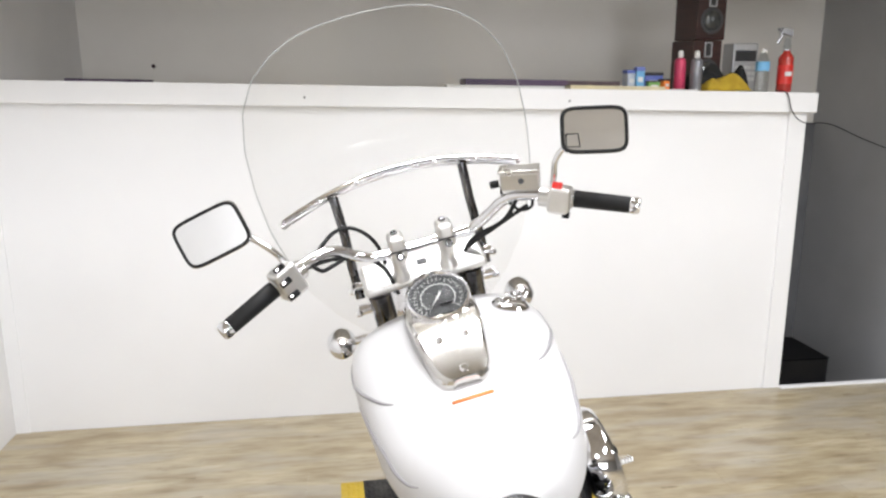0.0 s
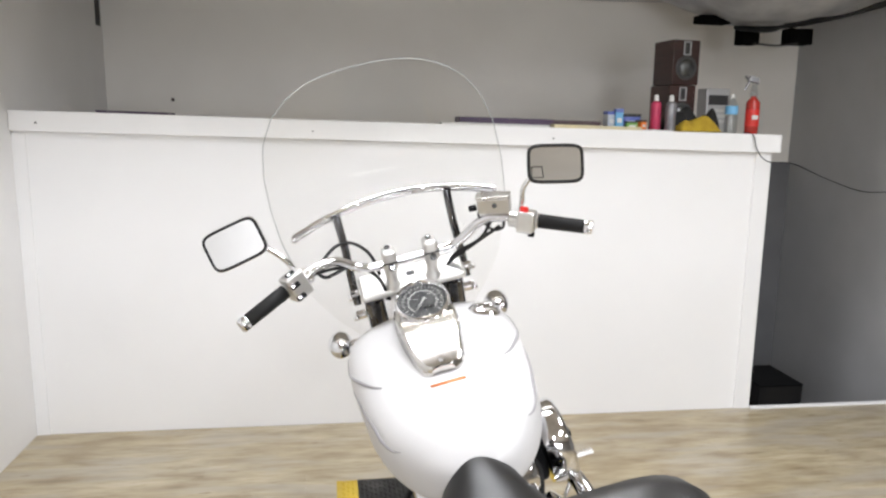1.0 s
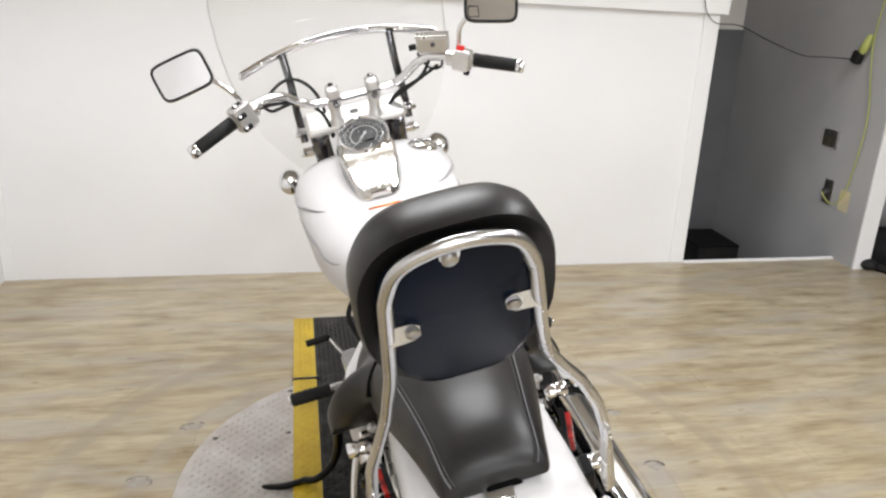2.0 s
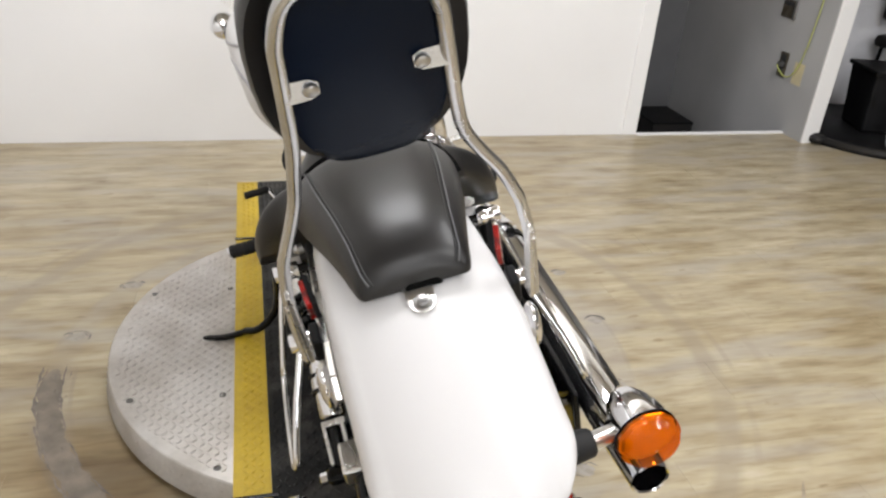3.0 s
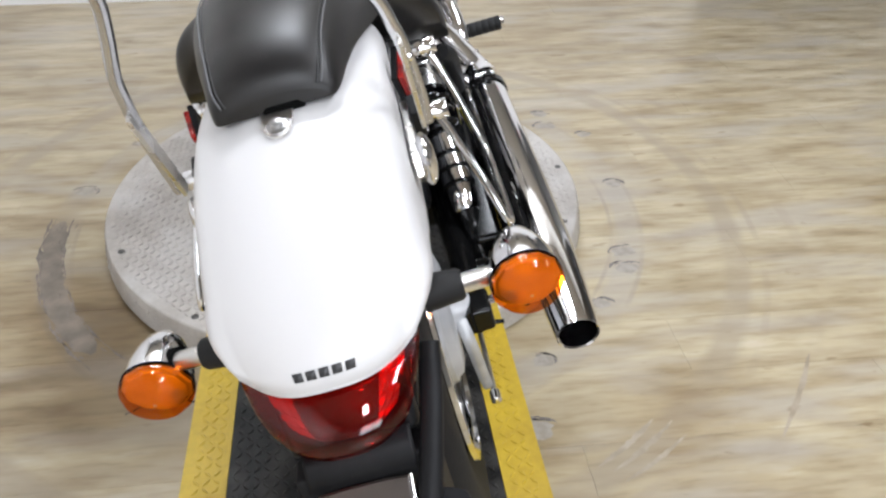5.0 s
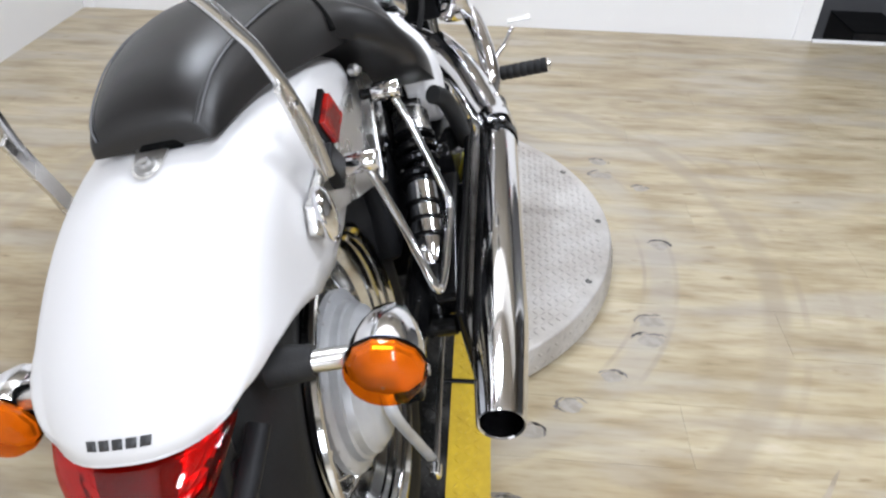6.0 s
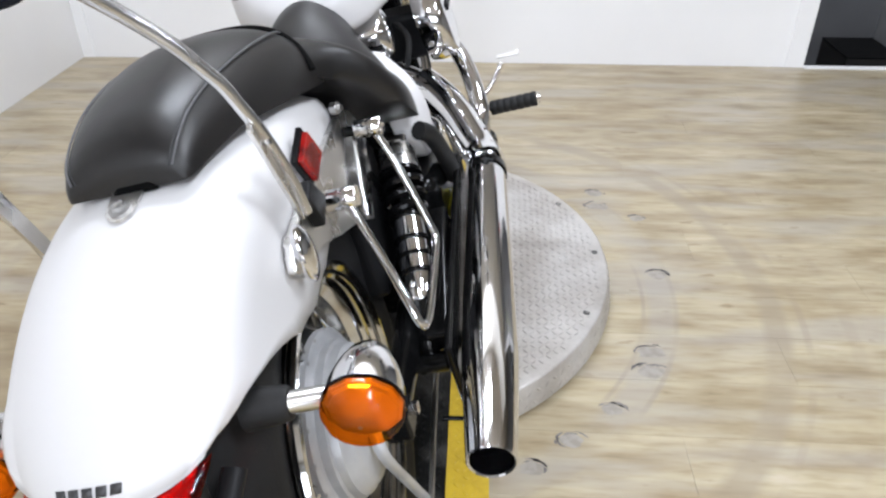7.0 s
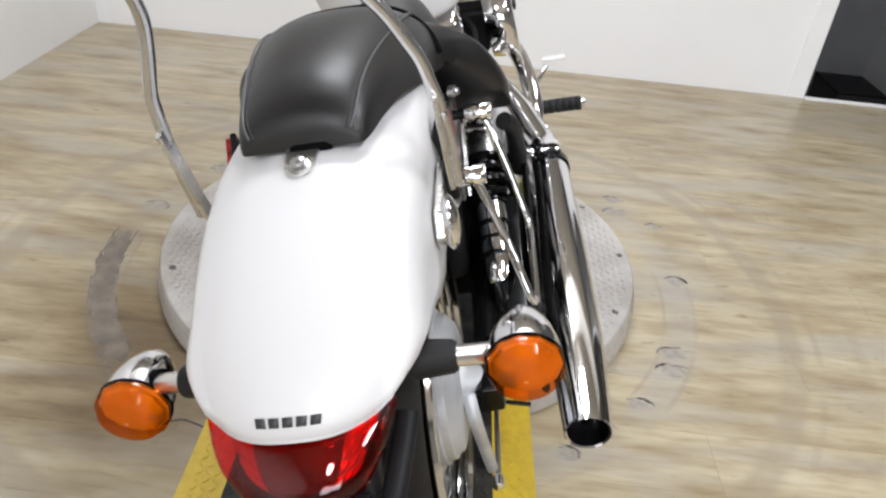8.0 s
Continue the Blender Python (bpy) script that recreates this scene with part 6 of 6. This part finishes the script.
part("body", Geo().lathe([(0, 0.028), (0.004, 0.032), (0.03, 0.033), (0.12, 0.032), (0.15, 0.031), (0.175, 0.018), (0.19, 0.013)], (0, 0, 0), (0, 0, 1), 28), CLEARP, wb)
part("label_band", Geo().lathe([(0.100, 0.0335), (0.145, 0.033)], (0, 0, 0), (0, 0, 1), 28), CYAN, wb)
part("cap", Geo().lathe([(0.188, 0.015), (0.204, 0.015)], (0, 0, 0), (0, 0, 1), 20), DIALWHITE, wb)

RAG = mat("yellow_towel", (0.52, 0.36, 0.03), 0.9, second=(0.40, 0.26, 0.02), mix_scale=18, scale=300, bump=0.6)
BLACKRAG = mat("black_cloth", (0.012, 0.012, 0.012), 0.9, second=(0.02, 0.02, 0.02), scale=200, bump=0.5)


def cloth(name, label, x, y, w, d, h, material, seed, lift=0.0):
    t = thing(name, label, "cloth", pose(x, y, ledge_z(x) + lift))
    rows = []
    for i in range(25):
        row = []
        for j in range(37):
            u, v = -1 + i / 12, -1 + j / 18
            e = max(0.0, 1 - max(abs(u), abs(v)) ** 4)
            b = 0.6 * noise.noise(Vector((u * 1.1 + seed, v * 1.5, seed))) + 0.22 * math.sin(5 * v + 2.5 * u + seed)
            row.append((v * w / 2 * (1 + 0.06 * math.sin(3 * u + seed)), u * d / 2, 0.003 + h * e * (0.72 + 0.55 * b)))
        rows.append(row)
    part("fabric", Geo().sheet(rows), material, t, solid=0.004, sharp=80)
    return t


cloth("towel", "crumpled yellow microfibre towel", 2.150, 3.93, 0.24, 0.17, 0.085, RAG, 1.7)
cloth("rag", "crumpled black cloth beside the towel", 2.10, 3.99, 0.20, 0.12, 0.135, BLACKRAG, 4.2)
cloth("rag", "small black cloth heap on the yellow towel", 2.255, 3.98, 0.09, 0.10, 0.13, BLACKRAG, 7.9)

BLUEBOX = mat("blue_carton", (0.10, 0.14, 0.42), 0.5, second=(0.16, 0.2, 0.5), mix_scale=30)
GREENBOX = mat("green_carton", (0.16, 0.34, 0.08), 0.5, second=(0.2, 0.4, 0.1))
MIXBOX = mat("pale_carton", (0.45, 0.50, 0.58), 0.5, second=(0.55, 0.58, 0.62), mix_scale=30)
for x, y, w, d, h, m, turn, lab in ((1.672, 3.95, 0.045, 0.05, 0.095, MIXBOX, 10, "small pale carton on the ledge"), (1.715, 3.93, 0.04, 0.05, 0.11, CYAN, -6, "small blue carton on the ledge"),
                                    (1.785, 3.95, 0.10, 0.06, 0.085, BLUEBOX, 8, "violet-blue carton lying on other packs"), (1.775, 3.905, 0.06, 0.05, 0.045, GREENBOX, 0, "small green pack on the ledge"), (1.835, 3.91, 0.035, 0.05, 0.055, ORANGE, 20, "small orange pack on the ledge")):
    c = thing("carton", lab, "box", pose(x, y, ledge_z(x), 0, 0, turn), group="small packs")
    part("box_body", Geo().box((0, 0, h / 2), (w, d, h)), m, c, bevel=0.002)
    part("print", Geo().box((0, -d / 2 - 0.0006, h * 0.45), (w * 0.6, 0.001, h * 0.22)), DIALWHITE, c)
    part("lid", Geo().box((0, 0, h - h * 0.09), (w + 0.003, d + 0.003, h * 0.18)), BLUEBOX if m in (MIXBOX, CYAN) else INK, c, bevel=0.002)
PURPLE = mat("dark_purple_cover", (0.045, 0.022, 0.065), 0.45, second=(0.07, 0.035, 0.08), mix_scale=6)
BROWN = mat("plum_cover", (0.055, 0.030, 0.045), 0.5, second=(0.09, 0.055, 0.055))
PAPER = mat("cream_card", (0.72, 0.63, 0.38), 0.7, second=(0.56, 0.50, 0.34), mix_scale=5)
WPAPER = mat("white_card", (0.68, 0.67, 0.65), 0.7, second=(0.6, 0.6, 0.58), mix_scale=5)
for n, x, y, w, d, h, m, turn, lab, lift in (("folder", 1.10, 4.02, 0.50, 0.20, 0.042, PURPLE, -1, "long dark purple folder lying flat", 0.0), ("folder", 1.44, 4.02, 0.36, 0.18, 0.040, BROWN, -2, "long dark plum folder lying flat", 0.0),
                                         ("card", 1.56, 3.84, 0.46, 0.10, 0.018, PAPER, -3, "cream card strip on the ledge", 0.0), ("card", 1.02, 3.86, 0.56, 0.12, 0.012, WPAPER, 0, "white card strip on the ledge", 0.0), ("card", 1.80, 3.84, 0.30, 0.10, 0.006, WPAPER, -4, "white card strip under the packs", 0.0),
                                         ("folder", -0.80, 4.05, 0.34, 0.2, 0.012, PURPLE, 2, "thin dark folder lying flat", 0.0)):
    c = thing(n, lab, n, pose(x, y, ledge_z(x) - 0.001, 0, 1.09, turn))
    part("cover", Geo().box((0, 0, h / 2), (w, d, h)), m, c, bevel=0.002)
nail = thing("hook", "small brown hook on the back wall", "hook", pose(-0.86, YB - 0.002, 1.68))
part("shaft", Geo().tube([(0, 0, 0), (0, -0.03, 0)], 0.006, 8), BROWN, nail)
part("head", Geo().ball((0, -0.032, 0.004), 0.012, 10, 8), BROWN, nail)

# wiring on the stair wall
sw = thing("switch_plate", "brown metal double switch plate on the wall", "switch", pose(XR - 0.002, 3.965, 0.715))
BRONZE = mat("bronze_plate", (0.10, 0.085, 0.06), 0.35, 0.6, second=(0.15, 0.13, 0.10), mix_scale=30)
part("plate", Geo().box((-0.004, 0, 0), (0.008, 0.125, 0.105)), BRONZE, sw, bevel=0.003)
for y in (-0.018, 0.030):
    part("rocker", Geo().box((-0.010, y, 0.030), (0.006, 0.044, 0.024)), INK, sw, bevel=0.002)
part("side_trim", Geo().box((-0.007, -0.064, 0), (0.014, 0.022, 0.109)), STEEL, sw, "light metal side trim", bevel=0.003)
so = thing("socket", "dark double wall socket with plug", "socket", pose(XR - 0.002, 3.888, 0.393))
part("plate", Geo().box((-0.004, 0, 0), (0.008, 0.075, 0.15)), BRONZE, so, bevel=0.003)
for z in (-0.035, 0.038):
    part("outlet", Geo().box((-0.009, 0, z), (0.004, 0.042, 0.046)), INK, so, bevel=0.002)
part("plug", Geo().lathe([(0, 0.024), (0.03, 0.022), (0.04, 0.012)], (-0.008, -0.005, 0.0), (-1, -0.2, 0), 16), INK, so)
LIME = mat("lime_cable", (0.42, 0.45, 0.13), 0.45, second=(0.36, 0.40, 0.10))
cord = thing("extension_cable", "lime yellow extension cable hanging down the wall", "cable")
part("cord", Geo().tube(spl([(3.445, 3.880, 0.395), (3.46, 3.83, 0.345), (3.475, 3.77, 0.35), (3.482, 3.72, 0.45), (3.484, 3.69, 0.65), (3.484, 3.68, 0.90), (3.482, 3.74, 1.18), (3.480, 3.76, 1.36), (3.482, 3.72, 1.75), (3.482, 3.69, 2.1)], 8), 0.004, 8), LIME, cord)
part("connector", Geo().lathe([(0, 0.014), (0.03, 0.026), (0.11, 0.018), (0.12, 0.008)], (3.462, 3.815, 1.235), (0.05, -0.32, 0.9), 14), LIME, cord)
bc = thing("black_cable", "thin black cable hanging from the ledge to a plug", "cable")
pts = [(2.36, 3.80, 1.535), (2.37, 3.712, 1.522), (2.40, 3.708, 1.44), (2.46, 3.70, 1.385), (2.60, 3.70, 1.375), (2.80, 3.72, 1.30), (3.05, 3.76, 1.225), (3.25, 3.80, 1.215), (3.42, 3.825, 1.205), (3.455, 3.83, 1.21)]
part("cord", Geo().tube(spl(pts, 8), 0.0026, 8), RUBBER, bc)
part("plug", Geo().box((3.458, 3.835, 1.215), (0.05, 0.055, 0.07), (20, 0, 0)), RUBBER, bc, bevel=0.008)
patch = thing("wall_patch", "cream filler patch beside the socket", "patch", pose(XR - 0.001, 3.735, 0.37))
part("filler", Geo().box((-0.001, 0, 0), (0.002, 0.09, 0.13)), PAPER, patch, bevel=0.001)

# vent slot, ceiling duct and wires
vent = thing("vent_slot", "dark narrow slot in the side wall", "vent", pose(X0 + 0.001, 5.075, 2.25))
part("slot", Geo().box((0.002, 0, 0), (0.004, 0.08, 0.24)), DARK, vent)
WRAP = mat("grey_plastic_wrap", (0.50, 0.50, 0.50), 0.35, second=(0.34, 0.34, 0.35), mix_scale=7, scale=40, bump=0.6)
duct = thing("ceiling_duct", "grey plastic-wrapped duct under the low ceiling", "duct")
rows = []
for i in range(29):
    x = 2.20 + 1.28 * i / 28
    deep = lerp(x, ((2.20, 0.03), (2.45, 0.17), (2.65, 0.235), (3.00, 0.24), (3.30, 0.17), (3.48, 0.13)))
    row = []
    for j in range(17):
        a = math.pi * j / 16
        r = deep + 0.022 * noise.noise(Vector((x * 5, j * 0.5, 3)))
        row.append((x, 4.42 + 0.50 * math.cos(a), ALCOVE - 0.004 - r * math.sin(a) - 0.03 * noise.noise(Vector((x * 3, j * 0.35, 1))) * math.sin(a)))
    rows.append(row)
part("wrap", Geo().sheet(rows), WRAP, duct, sharp=80)
for x, z, w, h in ((2.545, 2.218, 0.21, 0.050), (2.785, 2.128, 0.118, 0.112), (3.125, 2.130, 0.160, 0.098)):
    part("hanger", Geo().box((x, 4.60, z), (w, 0.10, h), (0, 0, 4)), PIT, duct, bevel=0.006)
part("hanger_rod", Geo().tube(spl([(2.80, 4.545, 2.080), (2.95, 4.545, 2.068), (3.10, 4.545, 2.086)], 5), 0.006, 8), DARK, duct)
wires = thing("ceiling_wires", "bundle of black wires under the low ceiling", "cable")
for k in range(4):
    part("wire", Geo().tube(spl([(2.66, 4.54 - 0.02 * k, 2.170 - 0.006 * k), (2.80, 4.42 - 0.02 * k, 2.158 - 0.008 * k), (2.92, 4.30, 2.158 + 0.008 * k), (3.05, 4.10 - 0.02 * k, 2.185), (3.18, 3.90, 2.225 + 0.006 * k), (3.30, 3.70, 2.26), (3.42, 3.50, 2.29)], 6), 0.010, 6), RUBBER, wires)
strip = thing("ceiling_wire", "loose grey wire along the ceiling edge", "cable")
part("cord", Geo().tube(spl([(-1.26, 4.96, 2.34), (-1.24, 5.02, 2.405), (-1.05, 5.10, 2.395), (-0.85, 5.12, 2.41), (0.3, 5.13, 2.405), (1.2, 5.13, 2.41), (2.0, 5.13, 2.40), (2.55, 5.12, 2.405)], 6), 0.005, 6), SILVERP, strip)

# chipped scuffs in the floor round the turntable
random.seed(11)
chips = []
SCUFF = mat("dark_scuff", (0.10, 0.092, 0.09), 0.7, second=(0.24, 0.22, 0.21), mix_scale=60)
g = Geo()
for ang, rad in ((38, 0.915), (25, 0.932), (33, 0.86), (4, 0.857), (-21, 0.831), (-26, 0.85), (-38, 0.828), (-48, 0.820), (-57, 0.830), (146, 0.851), (168, 0.850), (-66, 0.98)):
    a = radians(ang)
    c = Vector((CX + rad * math.cos(a), CY + rad * math.sin(a), 0.0006))
    turn, size, span = random.uniform(0.8, 2.0), random.uniform(0.028, 0.042), random.uniform(1.8, 3.6)
    chips.append((c, size))
    for k in range(random.randint(6, 10)):
        b0 = turn + span * random.uniform(-0.5, 0.4)
        b1 = b0 + random.uniform(0.4, 1.3)
        r0 = size * random.uniform(0.72, 1.1)
        outer, inner = [], []
        for m in range(7):
            b = b0 + (b1 - b0) * m / 6
            w = 0.0026 * math.sin(math.pi * m / 6) * random.uniform(0.5, 1.2) + 0.0004
            wob = random.uniform(-0.0012, 0.0012)
            outer.append(c + Vector(((r0 + w + wob) * math.cos(b) * 1.15, (r0 + w + wob) * math.sin(b) * 0.85, 0)))
            inner.append(c + Vector(((r0 - w + wob) * math.cos(b) * 1.15, (r0 - w + wob) * math.sin(b) * 0.85, 0)))
        g.sheet([outer, inner])
sc = part("floor_scuffs", g, SCUFF)
tagged(sc, "dark chipped scuffs worn into the vinyl floor", "scuffs", kind="stuff")

# a torn seam in the vinyl beside the deck
tear = spl([(0.078, 1.022, 0.0006), (0.100, 1.034, 0.0006), (0.119, 1.050, 0.0006), (0.145, 1.053, 0.0006), (0.170, 1.060, 0.0006), (0.205, 1.050, 0.0006), (0.235, 1.037, 0.0006)], 5)
g = Geo()
g.sheet([[p + Vector((0, k * 0.0034 * random.uniform(0.35, 1.2), 0)) for p in tear] for k in (1, -1)])
tr = part("floor_tear", g, DARK)
tagged(tr, "dark torn seam in the vinyl floor", "scuffs", kind="stuff")

# pale worn patches inside the chips
WORN = mat("worn_vinyl_patch", (0.335, 0.308, 0.272), 0.5, second=(0.275, 0.248, 0.208), mix_scale=45, spread=(0.42, 0.60))
g = Geo()
for i, (c, size) in enumerate(chips):
    ring = [c + Vector((size * random.uniform(0.55, 0.95) * math.cos(b) * 1.15, size * random.uniform(0.55, 0.95) * math.sin(b) * 0.8, 0.00030 + 0.00001 * i)) for b in [2 * math.pi * k / 13 for k in range(13)]]
    g.add(ring, [tuple(range(13))])
wp = part("worn_patches", g, WORN)
tagged(wp, "greyish worn patches in the vinyl floor", "scuffs", kind="stuff")

# rubbed streaks of tyre rubber further out
STREAK = mat("faint_tyre_streak", (0.265, 0.220, 0.160), 0.40, second=(0.345, 0.295, 0.225), mix_scale=22, spread=(0.40, 0.62))
g = Geo()
for path, w in (([(1.687, 1.045), (1.608, 0.937), (1.501, 0.809)], 0.008), ([(1.236, 0.887), (1.165, 0.830), (1.082, 0.778)], 0.008), ([(1.278, 0.879), (1.20, 0.818), (1.111, 0.764)], 0.007), ([(1.295, 0.839), (1.21, 0.782), (1.126, 0.737)], 0.006)):
    line = spl([(x, y, 0.0005) for x, y in path], 9)
    n = len(line)
    side = Vector((line[0].y - line[-1].y, line[-1].x - line[0].x, 0)).normalized()
    g.sheet([[p + side * k * w * (0.15 + math.sin(math.pi * i / (n - 1))) * random.uniform(0.5, 1.0) for i, p in enumerate(line)] for k in (-1, 1)])
tk = part("tyre_streaks", g, STREAK)
tagged(tk, "faint brown tyre streaks on the vinyl floor", "smear", kind="stuff")

# a long rubbed tyre smear with ragged rims beside the turntable
SMEAR = mat("rubbed_tyre_smear", (0.12, 0.102, 0.092), 0.7, second=(0.21, 0.18, 0.155), mix_scale=30)
g = Geo()


def streak(a0, a1, r0, r1, width):
    outer, inner = [], []
    n = max(4, int((a1 - a0) / 1.2))
    for m in range(n + 1):
        a, r = radians(a0 + (a1 - a0) * m / n), r0 + (r1 - r0) * m / n + random.uniform(-0.003, 0.003)
        w = width * math.sin(math.pi * (m + 0.3) / (n + 0.6)) * random.uniform(0.35, 1.2)
        for ring, rr in ((outer, r + w), (inner, r - w)):
            ring.append(Vector((CX + rr * math.cos(a), CY + rr * math.sin(a), 0.0005)))
    g.add(outer + inner[::-1], [(i, i + 1, 2 * n - i, 2 * n + 1 - i) for i in range(n)])


for lo, hi, w in ((0.888, 0.872, 0.0060), (0.826, 0.799, 0.0036), (0.878, 0.868, 0.0024)):
    a = 178.0
    while a < 222:
        b = a + random.uniform(5, 12)
        f0, f1 = (a - 178) / 44, (b - 178) / 44
        streak(a, b, lo + (hi - lo) * f0, lo + (hi - lo) * f1, w * random.uniform(0.5, 1.1))
        a = b + random.uniform(-2.0, 2.5)
for k in range(26):
    a, r = random.uniform(178, 222), random.uniform(0.805, 0.875)
    streak(a, a + random.uniform(0.4, 2.0), r, r, random.uniform(0.001, 0.0035))
sm = part("tyre_smear", g, SMEAR)
tagged(sm, "grey rubbed tyre smear on the vinyl floor", "smear", kind="stuff")
RUBBED = mat("rubbed_grime_band", (0.130, 0.108, 0.086), 0.42, second=(0.215, 0.180, 0.140), mix_scale=16, spread=(0.36, 0.64))
g, low, high = Geo(), [], []
for m in range(61):
    a = radians(179 + 43 * m / 60)
    mid, w = 0.856 - 0.022 * m / 60, 0.030 + 0.006 * noise.noise(Vector((m * 0.35, 0, 0)))
    w *= min(1.0, 0.25 + m / 6, 0.25 + (60 - m) / 6)
    for ring, rr in ((low, mid - w + random.uniform(-0.003, 0.003)), (high, mid + w + random.uniform(-0.003, 0.003))):
        ring.append((CX + rr * math.cos(a), CY + rr * math.sin(a), 0.0003))
rb = part("grime_band", g.sheet([low, high]), RUBBED)
tagged(rb, "brown-grey rubbed band of grime on the vinyl floor", "smear", kind="stuff")

# ---- floor planks ----
PW_, PL_, GAP = 0.182, 1.22, 0.0006
floor = thing("floor", "worn tan wood-look vinyl plank floor", "floor", kind="structure")
sizes, far = {}, Geo()
ny = int((YP - 0.002 - YREAR) / PW_) + 1
for j in range(ny):
    y = YP - 0.004 - PW_ * (j + 0.5)
    x = X0 - PL_ + (0.37 * j * PL_) % PL_
    while x < XFAR - 0.02:
        a, b = max(x, X0 - 0.01), min(x + PL_, XFAR)
        x += PL_
        if b - a < 0.03:
            continue
        if y < -1.6 or a > 5.2:
            far.box(((a + b) / 2, y, -0.005), (b - a - GAP, PW_ - GAP, 0.010))
            continue
        size = round(b - a, 3)
        if size not in sizes:
            pl = Geo().box((0, 0, -0.005), (size - GAP, PW_ - GAP, 0.010))
            me = bpy.data.meshes.new("plank")
            me.from_pydata(pl.v, [], pl.f)
            me.materials.append(FLOOR)
            sizes[size] = me
        ob = new("plank", sizes[size])
        ob.parent = floor
        ob.location = ((a + b) / 2, y, 0)
part("far_planks", far, FLOOR, floor, kind="stuff")
